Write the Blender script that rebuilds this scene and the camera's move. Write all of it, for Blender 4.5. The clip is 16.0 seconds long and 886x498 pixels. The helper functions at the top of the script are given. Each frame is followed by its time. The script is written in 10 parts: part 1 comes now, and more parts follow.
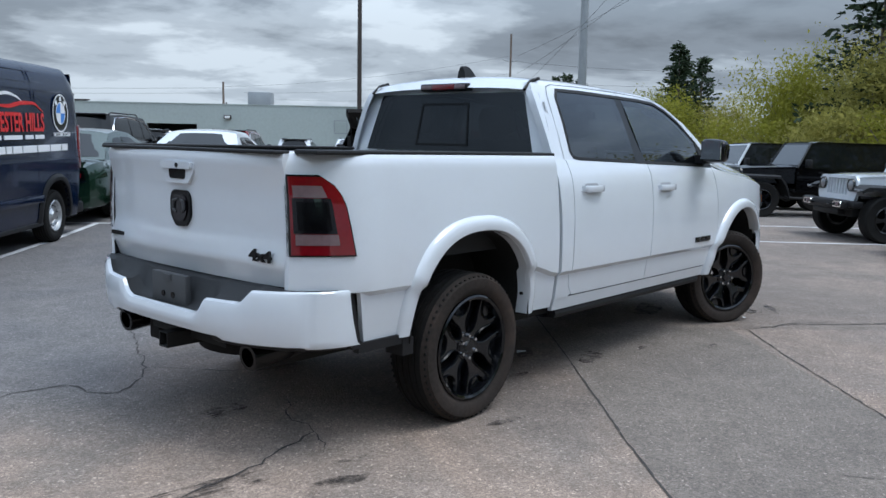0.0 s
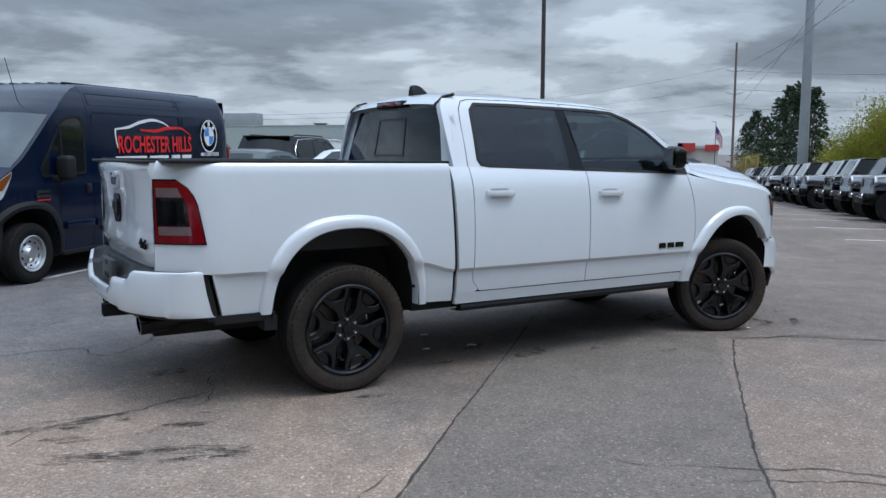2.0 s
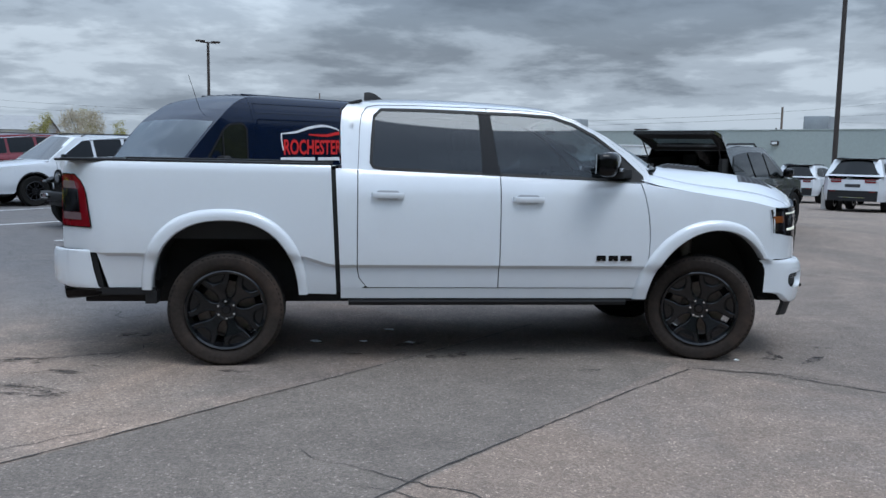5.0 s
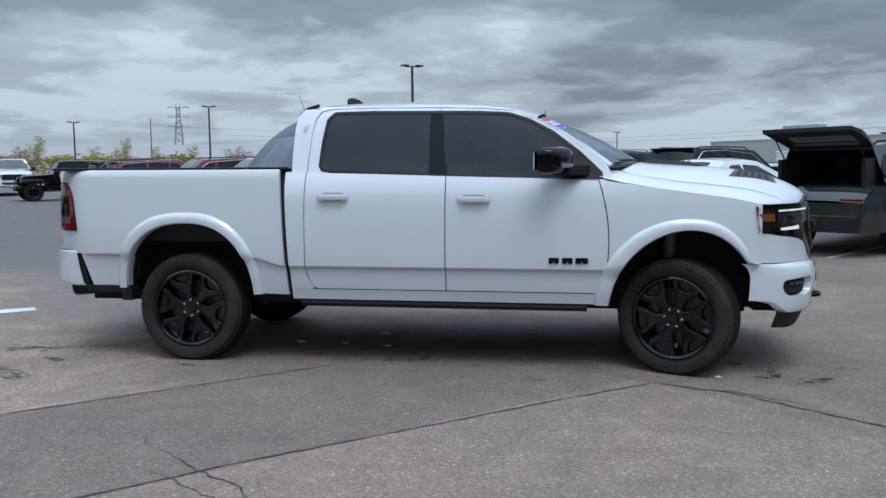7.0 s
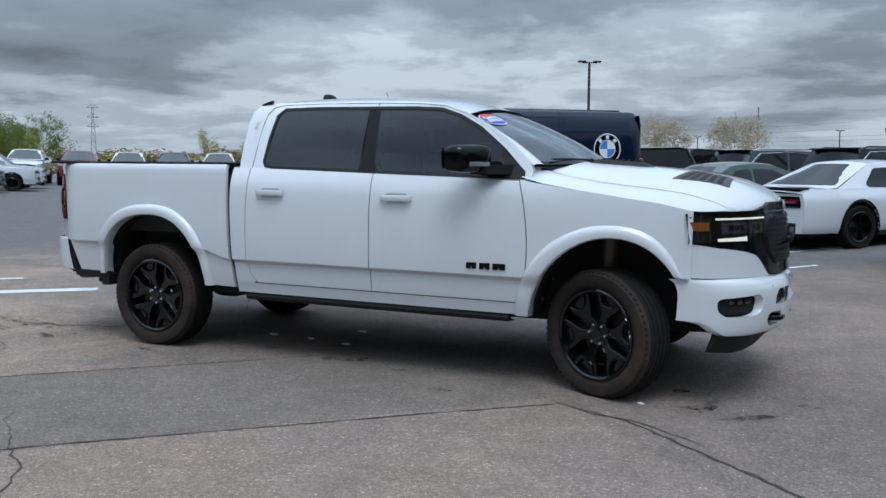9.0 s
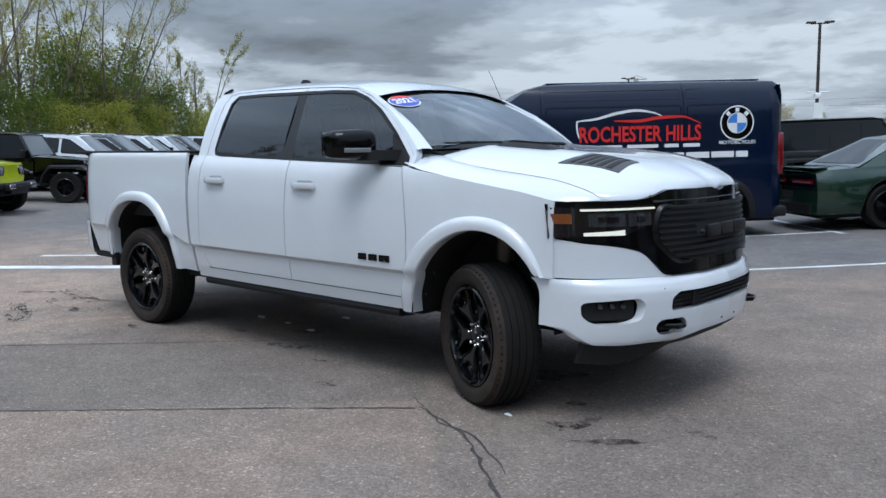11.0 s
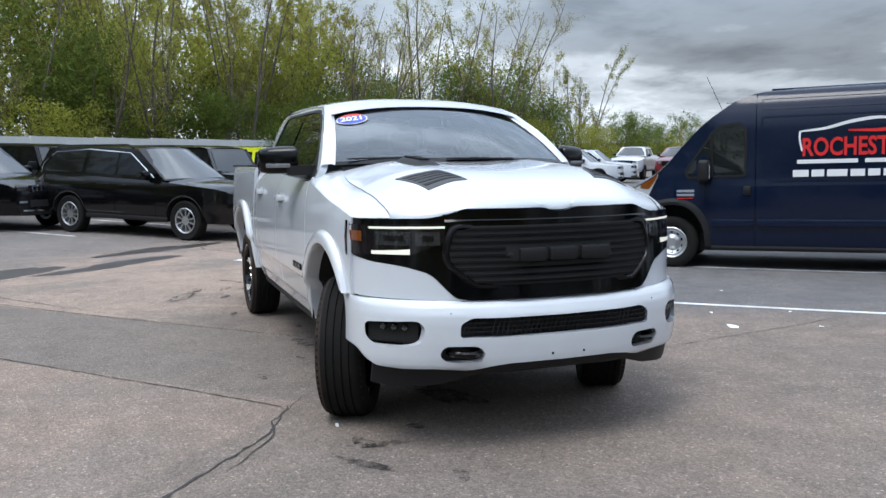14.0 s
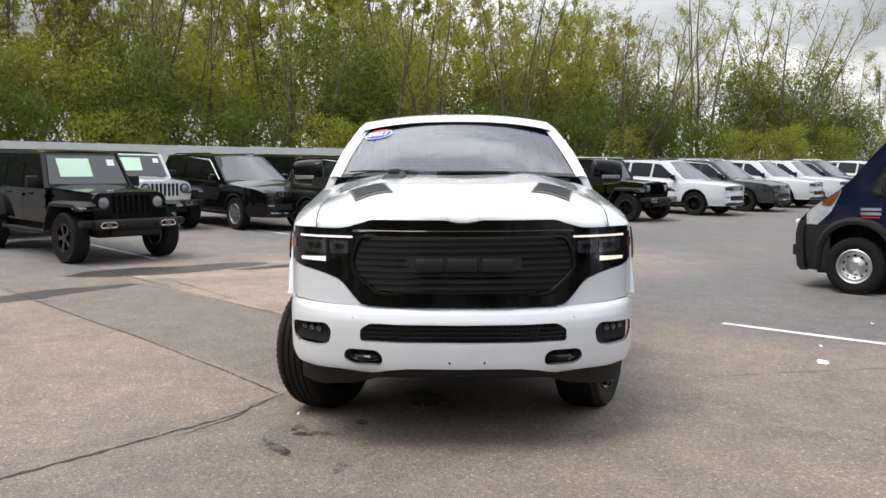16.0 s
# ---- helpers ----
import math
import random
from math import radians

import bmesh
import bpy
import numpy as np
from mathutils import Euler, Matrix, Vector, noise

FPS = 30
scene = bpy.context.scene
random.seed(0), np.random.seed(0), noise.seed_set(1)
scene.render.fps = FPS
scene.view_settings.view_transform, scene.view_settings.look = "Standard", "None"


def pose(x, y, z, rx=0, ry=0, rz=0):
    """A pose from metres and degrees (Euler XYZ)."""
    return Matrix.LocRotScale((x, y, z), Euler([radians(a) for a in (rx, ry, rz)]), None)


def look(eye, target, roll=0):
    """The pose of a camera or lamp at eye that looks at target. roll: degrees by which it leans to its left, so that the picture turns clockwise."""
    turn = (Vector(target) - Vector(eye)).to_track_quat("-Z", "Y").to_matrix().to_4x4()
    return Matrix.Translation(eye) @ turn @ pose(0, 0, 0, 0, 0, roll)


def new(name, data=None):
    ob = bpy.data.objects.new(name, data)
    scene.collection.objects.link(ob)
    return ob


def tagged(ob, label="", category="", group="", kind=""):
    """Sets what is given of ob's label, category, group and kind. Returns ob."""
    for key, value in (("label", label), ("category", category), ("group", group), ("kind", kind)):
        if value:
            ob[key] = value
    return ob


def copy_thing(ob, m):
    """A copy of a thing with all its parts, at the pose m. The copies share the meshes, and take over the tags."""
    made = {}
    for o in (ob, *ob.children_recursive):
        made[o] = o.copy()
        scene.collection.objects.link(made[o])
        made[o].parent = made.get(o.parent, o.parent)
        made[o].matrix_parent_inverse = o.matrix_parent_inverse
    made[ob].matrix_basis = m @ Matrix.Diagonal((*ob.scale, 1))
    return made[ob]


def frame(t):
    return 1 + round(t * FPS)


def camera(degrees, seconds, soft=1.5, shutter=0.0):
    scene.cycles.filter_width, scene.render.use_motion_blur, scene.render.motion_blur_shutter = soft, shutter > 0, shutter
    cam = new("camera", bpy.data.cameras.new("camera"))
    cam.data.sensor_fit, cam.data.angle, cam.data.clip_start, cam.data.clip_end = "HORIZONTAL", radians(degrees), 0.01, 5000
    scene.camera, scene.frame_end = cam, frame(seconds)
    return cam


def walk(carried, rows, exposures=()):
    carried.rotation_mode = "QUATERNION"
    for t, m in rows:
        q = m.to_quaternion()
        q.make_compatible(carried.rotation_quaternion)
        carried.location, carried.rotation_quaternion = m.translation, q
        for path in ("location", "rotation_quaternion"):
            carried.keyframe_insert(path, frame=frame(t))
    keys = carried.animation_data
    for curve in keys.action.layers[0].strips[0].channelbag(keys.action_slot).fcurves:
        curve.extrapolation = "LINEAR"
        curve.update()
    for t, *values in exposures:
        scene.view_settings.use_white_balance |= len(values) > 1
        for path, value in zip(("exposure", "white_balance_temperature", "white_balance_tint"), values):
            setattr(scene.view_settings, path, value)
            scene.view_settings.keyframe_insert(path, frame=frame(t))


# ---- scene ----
cam = camera(56.7, 16.0)
PATH = [
    (0, (-3.495, -3.881, 1.582), (-2.016, -2.561, 1.316), 1.1),
    (0.5, (-3.284, -4.416, 1.561), (-1.94, -2.957, 1.302), 0.9),
    (1, (-3.003, -4.941, 1.565), (-1.75, -3.402, 1.318), 1.2),
    (1.5, (-2.622, -5.376, 1.541), (-1.474, -3.756, 1.308), 1.0),
    (2, (-2.223, -5.795, 1.558), (-1.188, -4.099, 1.327), 0.1),
    (2.5, (-1.759, -6.15, 1.558), (-0.857, -4.381, 1.321), -0.7),
    (3, (-1.25, -6.427, 1.574), (-0.489, -4.593, 1.332), -0.2),
    (3.5, (-0.756, -6.698, 1.583), (-0.141, -4.809, 1.35), 1.0),
    (4, (-0.24, -6.85, 1.579), (0.267, -4.929, 1.35), 1.2),
    (4.5, (0.294, -7.012, 1.582), (0.671, -5.062, 1.351), 0.9),
    (5, (0.851, -7.081, 1.572), (1.087, -5.108, 1.347), 0.9),
    (7.5, (3.542, -6.813, 1.437), (3.073, -4.877, 1.258), -0.5),
    (8, (4.032, -6.651, 1.451), (3.452, -4.747, 1.257), -0.0),
    (8.5, (4.452, -6.391, 1.441), (3.769, -4.522, 1.243), -0.0),
    (9, (4.9, -6.112, 1.442), (4.077, -4.299, 1.254), 0.2),
    (11.5, (7.003, -4.141, 1.488), (5.58, -2.756, 1.246), -0.6),
    (12, (7.305, -3.701, 1.476), (5.784, -2.422, 1.243), 0.1),
    (12.5, (7.701, -3.328, 1.482), (6.086, -2.17, 1.257), 0.5),
    (13, (7.983, -2.889, 1.468), (6.279, -1.865, 1.253), 0.2),
    (13.5, (8.256, -2.445, 1.462), (6.469, -1.57, 1.255), -0.7),
    (14, (8.502, -1.983, 1.463), (6.631, -1.306, 1.266), -0.7),
    (14.5, (8.654, -1.497, 1.469), (6.725, -1.002, 1.288), -0.2),
    (15, (8.872, -1.025, 1.474), (6.908, -0.694, 1.297), 0.6),
    (15.5, (8.939, -0.531, 1.469), (6.953, -0.372, 1.295), 0.5),
    (16, (9.046, -0.008, 1.469), (7.053, -0.036, 1.301), -0.1),
]
walk(cam, [(t, look(eye, target, roll)) for t, eye, target, roll in PATH], exposures=[(0, 0.30, 5950, 6), (1.5, 0.14, 5900, 6), (4, 0.05, 5850, 6), (9, 0.00, 5880, 5), (12, 0.25, 5950, 7), (14, 0.46, 6250, 8), (16, 0.66, 7350, 11)])

# ---------------------------------------------------------------- light
from mathutils.geometry import tessellate_polygon

SUN_AZ, SUN_EL = radians(-60), radians(66)
world = bpy.data.worlds.new("overcast_sky")
scene.world = world
world.use_nodes = True
wn, wl = world.node_tree.nodes, world.node_tree.links
wn.clear()


def wnode(kind, **vals):
    n = wn.new(kind)
    for k, v in vals.items():
        n.inputs[k].default_value = v
    return n


def wmath(op, a, b):
    n = wn.new("ShaderNodeMath")
    n.operation = op
    for i, v in enumerate((a, b)):
        if hasattr(v, "links"):
            wl.new(v, n.inputs[i])
        else:
            n.inputs[i].default_value = v
    return n.outputs[0]


def wmix(fac, a, b):
    n = wn.new("ShaderNodeMix")
    n.data_type = "RGBA"
    for sock, v in ((n.inputs[0], fac), (n.inputs[6], a), (n.inputs[7], b)):
        if hasattr(v, "links"):
            wl.new(v, sock)
        else:
            sock.default_value = v
    return n.outputs[2]


sky = wn.new("ShaderNodeTexSky")
sky.sky_type = "NISHITA"
sky.sun_disc = False
sky.sun_elevation, sky.sun_rotation = SUN_EL, radians(90) - SUN_AZ
coord = wn.new("ShaderNodeTexCoord")
sep = wn.new("ShaderNodeSeparateXYZ")
wl.new(coord.outputs["Generated"], sep.inputs[0])
up = wmath("MAXIMUM", sep.outputs[2], 0.0)
den = wmath("ADD", up, 0.15)
comb = wn.new("ShaderNodeCombineXYZ")
wl.new(wmath("DIVIDE", sep.outputs[0], den), comb.inputs[0])
wl.new(wmath("DIVIDE", sep.outputs[1], den), comb.inputs[1])


def cloud_noise(scale, detail, rough, twist, shift):
    place = wn.new("ShaderNodeVectorMath")
    place.operation = "ADD"
    wl.new(comb.outputs[0], place.inputs[0])
    place.inputs[1].default_value = (shift, -shift, 0)
    k = wnode("ShaderNodeTexNoise", Scale=scale, Detail=detail, Roughness=rough, Distortion=twist)
    wl.new(place.outputs[0], k.inputs["Vector"])
    return k.outputs[0]


# broad dark banks, rolls within them and ragged edges
banks = cloud_noise(0.42, 3.0, 0.5, 0.25, 3.1)
rolls = cloud_noise(1.25, 5.0, 0.55, 0.35, 7.7)
wisps = cloud_noise(4.2, 5.0, 0.6, 0.2, 1.3)
cover = wmath("ADD", wmath("ADD", wmath("MULTIPLY", banks, 0.46), wmath("MULTIPLY", rolls, 0.40)), wmath("MULTIPLY", wisps, 0.14))
# low over the horizon the banks are seen edge-on with bright gaps; higher up their dark bases show
cover = wmath("ADD", cover, wmath("MULTIPLY", wmath("SUBTRACT", wmath("MINIMUM", up, 0.20), 0.085), 0.55))
ramp = wn.new("ShaderNodeValToRGB")
ramp.color_ramp.interpolation = "EASE"
els = ramp.color_ramp.elements
els[0].position, els[0].color = 0.43, (0.66, 0.70, 0.745, 1)
els[1].position, els[1].color = 0.70, (0.150, 0.165, 0.187, 1)
e = els.new(0.49)
e.color = (0.46, 0.495, 0.54, 1)
e = els.new(0.575)
e.color = (0.255, 0.28, 0.315, 1)
wl.new(cover, ramp.inputs[0])
# pale band near the horizon
haze = wmath("POWER", wmath("SUBTRACT", 1.0, wmath("MINIMUM", wmath("MULTIPLY", up, 11.0), 1.0)), 1.6)
hazy = wmix(wmath("MULTIPLY", haze, 0.7), ramp.outputs[0], (0.50, 0.545, 0.60, 1))
# an overcast sky is brighter towards the zenith
lift = wmath("ADD", 0.86, wmath("MULTIPLY", wmath("POWER", up, 2.0), 3.5))
# the cloud is thinner towards the west
west = wmath("MAXIMUM", wmath("ADD", wmath("MULTIPLY", sep.outputs[0], -0.985), wmath("MULTIPLY", sep.outputs[1], 0.174)), 0.0)
lift = wmath("MULTIPLY", lift, wmath("ADD", 1.0, wmath("MULTIPLY", wmath("POWER", west, 20.0), 1.0)))
bright = wn.new("ShaderNodeVectorMath")
bright.operation = "SCALE"
wl.new(hazy, bright.inputs[0])
wl.new(lift, bright.inputs["Scale"])
bg_cloud = wnode("ShaderNodeBackground", Strength=1.0)
wl.new(bright.outputs[0], bg_cloud.inputs["Color"])
bg_sky = wnode("ShaderNodeBackground", Strength=0.05)
# blue shows through the cloud overhead, none of it near the horizon
open_sky = wn.new("ShaderNodeVectorMath")
open_sky.operation = "SCALE"
wl.new(sky.outputs[0], open_sky.inputs[0])
wl.new(wmath("MINIMUM", wmath("MULTIPLY", wmath("MAXIMUM", wmath("SUBTRACT", up, 0.12), 0.0), 4.0), 1.5), open_sky.inputs["Scale"])
wl.new(open_sky.outputs[0], bg_sky.inputs["Color"])
add = wn.new("ShaderNodeAddShader")
wl.new(bg_cloud.outputs[0], add.inputs[0])
wl.new(bg_sky.outputs[0], add.inputs[1])
wout = wn.new("ShaderNodeOutputWorld")
wl.new(add.outputs[0], wout.inputs["Surface"])

sun_data = bpy.data.lights.new("sun", "SUN")
sun_data.energy, sun_data.angle, sun_data.color = 1.5, radians(30), (1.0, 0.97, 0.93)
sun = new("sun", sun_data)
sun.matrix_world = look((0, 0, 60), (-60 * math.cos(SUN_AZ) / math.tan(SUN_EL), -60 * math.sin(SUN_AZ) / math.tan(SUN_EL), 0))


# ---------------------------------------------------------------- materials
def material(name, color, rough=0.5, metal=0.0, spread=0.12, grain=40.0, bump=0.0, coat=0.0, large=1.5, random_tint=0.0, spec=0.5,
             alpha=1.0, bump_scale=None, second=None, dirt=0.0, dirt_color=(0.16, 0.13, 0.10)):
    """A surface with its colour varied at a large and a small scale, its gloss varied, and fine relief."""
    m = bpy.data.materials.new(name)
    m.use_nodes = True
    n, l = m.node_tree.nodes, m.node_tree.links
    b = n["Principled BSDF"]
    geo = n.new("ShaderNodeTexCoord")
    a = n.new("ShaderNodeTexNoise")
    a.inputs["Scale"].default_value, a.inputs["Detail"].default_value = large, 4
    c = n.new("ShaderNodeTexNoise")
    c.inputs["Scale"].default_value, c.inputs["Detail"].default_value = grain, 3
    l.new(geo.outputs["Object"], a.inputs["Vector"])
    l.new(geo.outputs["Object"], c.inputs["Vector"])
    both = n.new("ShaderNodeMath")
    both.operation = "ADD"
    l.new(a.outputs[0], both.inputs[0])
    l.new(c.outputs[0], both.inputs[1])
    rng = n.new("ShaderNodeMapRange")
    rng.inputs[1].default_value, rng.inputs[2].default_value = 0.65, 1.35
    l.new(both.outputs[0], rng.inputs[0])
    mix = n.new("ShaderNodeMix")
    mix.data_type = "RGBA"
    lo = tuple(max(0, v * (1 - spread)) for v in color)
    hi = second or tuple(min(1, v * (1 + spread)) for v in color)
    mix.inputs[6].default_value, mix.inputs[7].default_value = (*lo, 1), (*hi, 1)
    l.new(rng.outputs[0], mix.inputs[0])
    out = mix.outputs[2]
    if random_tint:
        info = n.new("ShaderNodeObjectInfo")
        hsv = n.new("ShaderNodeHueSaturation")
        r2 = n.new("ShaderNodeMapRange")
        r2.inputs[3].default_value, r2.inputs[4].default_value = 1 - random_tint, 1 + random_tint
        l.new(info.outputs["Random"], r2.inputs[0])
        l.new(r2.outputs[0], hsv.inputs["Value"])
        l.new(out, hsv.inputs["Color"])
        out = hsv.outputs[0]
    if dirt:
        d = n.new("ShaderNodeTexNoise")
        d.inputs["Scale"].default_value, d.inputs["Detail"].default_value, d.inputs["Roughness"].default_value = 3.3, 8, 0.7
        l.new(geo.outputs["Object"], d.inputs["Vector"])
        dr = n.new("ShaderNodeMapRange")
        dr.inputs[1].default_value, dr.inputs[2].default_value, dr.inputs[4].default_value = 0.48, 0.75, dirt
        l.new(d.outputs[0], dr.inputs[0])
        dm = n.new("ShaderNodeMix")
        dm.data_type = "RGBA"
        dm.inputs[7].default_value = (*dirt_color, 1)
        l.new(dr.outputs[0], dm.inputs[0])
        l.new(out, dm.inputs[6])
        out = dm.outputs[2]
    l.new(out, b.inputs["Base Color"])
    rr = n.new("ShaderNodeMapRange")
    rr.inputs[3].default_value, rr.inputs[4].default_value = max(0.02, rough * 0.85), min(1, rough * 1.18)
    l.new(a.outputs[0], rr.inputs[0])
    l.new(rr.outputs[0], b.inputs["Roughness"])
    b.inputs["Metallic"].default_value = metal
    b.inputs["Specular IOR Level"].default_value = spec
    b.inputs["Coat Weight"].default_value, b.inputs["Coat Roughness"].default_value = coat, 0.03
    b.inputs["Alpha"].default_value = alpha
    if bump:
        bp = n.new("ShaderNodeBump")
        bp.inputs["Strength"].default_value, bp.inputs["Distance"].default_value = bump, 0.01
        src = c
        if bump_scale:
            src = n.new("ShaderNodeTexNoise")
            src.inputs["Scale"].default_value, src.inputs["Detail"].default_value = bump_scale, 4
            l.new(geo.outputs["Object"], src.inputs["Vector"])
        l.new(src.outputs[0], bp.inputs["Height"])
        l.new(bp.outputs[0], b.inputs["Normal"])
    return m


def glass(name, tint, see=0.5, rough=0.01, f0=0.06):
    """A thin pane: a clear tinted layer under a mirror-like face."""
    m = bpy.data.materials.new(name)
    m.use_nodes = True
    n, l = m.node_tree.nodes, m.node_tree.links
    n.clear()
    clear = n.new("ShaderNodeBsdfTransparent")
    clear.inputs[0].default_value = (*tint, 1)
    body = n.new("ShaderNodeBsdfDiffuse")
    body.inputs[0].default_value = (0.012, 0.014, 0.016, 1)
    inner = n.new("ShaderNodeMixShader")
    inner.inputs[0].default_value = see
    l.new(body.outputs[0], inner.inputs[1])
    l.new(clear.outputs[0], inner.inputs[2])
    gloss = n.new("ShaderNodeBsdfGlossy")
    gloss.inputs["Roughness"].default_value = rough
    gloss.inputs["Color"].default_value = (0.9, 0.95, 1.0, 1)
    fr = n.new("ShaderNodeLayerWeight")
    fr.inputs["Blend"].default_value = 0.5
    power = n.new("ShaderNodeMath")
    power.operation = "POWER"
    l.new(fr.outputs["Facing"], power.inputs[0])
    power.inputs[1].default_value = 4.0
    sheen = n.new("ShaderNodeMapRange")
    sheen.inputs[3].default_value, sheen.inputs[4].default_value = f0, 1.0
    l.new(power.outputs[0], sheen.inputs[0])
    mixed = n.new("ShaderNodeMixShader")
    l.new(sheen.outputs[0], mixed.inputs[0])
    l.new(inner.outputs[0], mixed.inputs[1])
    l.new(gloss.outputs[0], mixed.inputs[2])
    o = n.new("ShaderNodeOutputMaterial")
    l.new(mixed.outputs[0], o.inputs[0])
    return m


def glow(name, color, strength):
    m = material(name, color, 0.2, spread=0.02)
    b = m.node_tree.nodes["Principled BSDF"]
    b.inputs["Emission Color"].default_value, b.inputs["Emission Strength"].default_value = (*color, 1), strength
    return m


def paint(name, color, rough=0.22, flake=0.0, dirt=0.0, coat=1.0, spec=0.5):
    return material(name, color, rough, flake, spread=0.03, grain=300, coat=coat, spec=spec, large=0.8, dirt=dirt, dirt_color=(0.2, 0.18, 0.16))


WHITE = paint("white_paint", (0.63, 0.662, 0.702), dirt=0.05)
NAVY = paint("navy_paint", (0.0016, 0.0068, 0.025), 0.2, coat=0.25, spec=0.28)
BLACK = paint("black_paint", (0.003, 0.003, 0.0035), 0.12, coat=0.25, spec=0.3)
GUNMETAL = paint("gunmetal_paint", (0.035, 0.04, 0.042), 0.25, 0.4)
GREEN = paint("dark_green_paint", (0.012, 0.035, 0.02), 0.2, 0.3)
YELLOW = paint("yellow_green_paint", (0.72, 0.80, 0.02), 0.25)
REDP = paint("dark_red_paint", (0.16, 0.008, 0.014), 0.2, 0.2)
SILVER = paint("silver_paint", (0.42, 0.43, 0.45), 0.25, 0.6)
PLASTIC = material("black_plastic", (0.010, 0.010, 0.011), 0.55, spread=0.15, grain=220, bump=0.05, spec=0.3)
GLOSSBLACK = material("gloss_black_trim", (0.002, 0.002, 0.0024), 0.12, spread=0.05, coat=0.1, spec=0.22)
# grey of the white door's handle recess, with its shade put into the colour
RECESS = material("shaded_handle_recess", (0.30, 0.31, 0.33), 0.4, spread=0.05)
GREYPLASTIC = material("grey_plastic", (0.06, 0.062, 0.066), 0.6, spread=0.12, grain=200, bump=0.05)
STEPPAD = material("step_pad_rubber", (0.022, 0.023, 0.025), 0.65, spread=0.2, grain=150, bump=0.15)
RUBBER = material("tyre_rubber", (0.010, 0.0098, 0.0095), 0.85, spread=0.2, grain=60, bump=0.1, spec=0.2, dirt=0.25, dirt_color=(0.045, 0.036, 0.030))
DUSTYTYRE = material("dusty_tyre_rubber", (0.026, 0.0205, 0.0175), 0.88, spread=0.3, grain=45, bump=0.1, spec=0.25, dirt=0.8, dirt_color=(0.068, 0.046, 0.035))
GRILLEBLACK = material("satin_black_grille", (0.0025, 0.0025, 0.003), 0.28, spread=0.1, spec=0.3)
BARBLACK = material("matt_black_grille_bar", (0.002, 0.002, 0.0023), 0.45, spread=0.1, spec=0.05)
RIMBLACK = material("gloss_black_rim", (0.003, 0.0034, 0.0045), 0.09, spread=0.1, coat=0.2, spec=0.4)
STEEL = material("silver_rim", (0.55, 0.56, 0.57), 0.32, 0.85, spread=0.08, dirt=0.25)
CHROME = material("chrome", (0.75, 0.76, 0.78), 0.08, 1.0, spread=0.03)
IRON = material("brake_iron", (0.20, 0.17, 0.15), 0.5, 0.7, spread=0.25, grain=80)
UNDER = material("underbody_black", (0.007, 0.007, 0.007), 0.8, spread=0.3, grain=30, bump=0.2)
DARKGLASS = glass("privacy_glass", (0.10, 0.11, 0.12), 0.45, f0=0.045)
CLEARGLASS = glass("windshield_glass", (0.66, 0.76, 0.73), 0.93, f0=0.13)
LENS = glass("lamp_lens", (0.9, 0.92, 0.95), 0.97)
FRONTGLASS = glass("tinted_door_glass", (0.22, 0.24, 0.25), 0.7, f0=0.045)
REDLENS = material("red_lamp_lens", (0.15, 0.0025, 0.007), 0.1, spread=0.15, coat=1.0)
SMOKE = material("smoked_lamp_lens", (0.008, 0.006, 0.0075), 0.08, coat=0.3, spec=0.4)
CLEARLENS = material("frosted_lamp_band", (0.15, 0.10, 0.105), 0.15, spread=0.15, coat=1.0)
AMBER = material("amber_lens", (0.17, 0.048, 0.009), 0.15, spread=0.1, coat=1.0)
DRL = glow("daytime_lamp", (0.60, 0.59, 0.51), 0.62)
LAMPGREY = material("lamp_reflector", (0.28, 0.29, 0.31), 0.25, 0.6, spread=0.2)
SEATGREY = material("seat_cloth", (0.05, 0.05, 0.052), 0.8, spread=0.2, grain=120, bump=0.1)
INTERIOR = material("dashboard_plastic", (0.03, 0.03, 0.032), 0.7, spread=0.15)
PAPER = material("white_paper", (0.75, 0.78, 0.78), 0.7, spread=0.04)
PAPERGREEN = material("pale_green_paper", (0.55, 0.78, 0.62), 0.7, spread=0.05)
DECALWHITE = material("white_vinyl", (0.78, 0.79, 0.80), 0.4, spread=0.03)
DECALRED = material("red_vinyl", (0.62, 0.02, 0.02), 0.4, spread=0.04)
DECALBLUE = material("blue_vinyl", (0.05, 0.09, 0.50), 0.4, spread=0.04)
DECALSKY = material("light_blue_vinyl", (0.06, 0.22, 0.60), 0.4, spread=0.04)
LINEPAINT = material("worn_white_line_paint", (0.62, 0.63, 0.64), 0.75, spread=0.18, grain=25, dirt=0.75, dirt_color=(0.12, 0.115, 0.11))
TAR = material("dark_crack", (0.045, 0.040, 0.037), 0.95, spread=0.5, grain=50)
DAMP = material("damp_asphalt", (0.050, 0.043, 0.039), 0.38, spread=0.35, grain=60, bump=0.15)
WALLGREY = material("grey_painted_block", (0.36, 0.41, 0.395), 0.8, spread=0.07, grain=6, large=0.15, bump=0.1, dirt=0.12)
ROOFGREY = material("roof_membrane", (0.3, 0.3, 0.3), 0.85, spread=0.2)
POLEBROWN = material("bronze_pole", (0.055, 0.045, 0.04), 0.5, 0.3, spread=0.2)
POLEGREY = material("galvanised_pole", (0.30, 0.32, 0.33), 0.5, 0.5, spread=0.15)
WOODPOLE = material("weathered_wood_pole", (0.16, 0.125, 0.10), 0.85, spread=0.25, grain=14)
WIRE = material("black_wire", (0.02, 0.02, 0.02), 0.6)
FENCEWHITE = material("pale_fence_panel", (0.60, 0.62, 0.61), 0.75, spread=0.07, dirt=0.15)
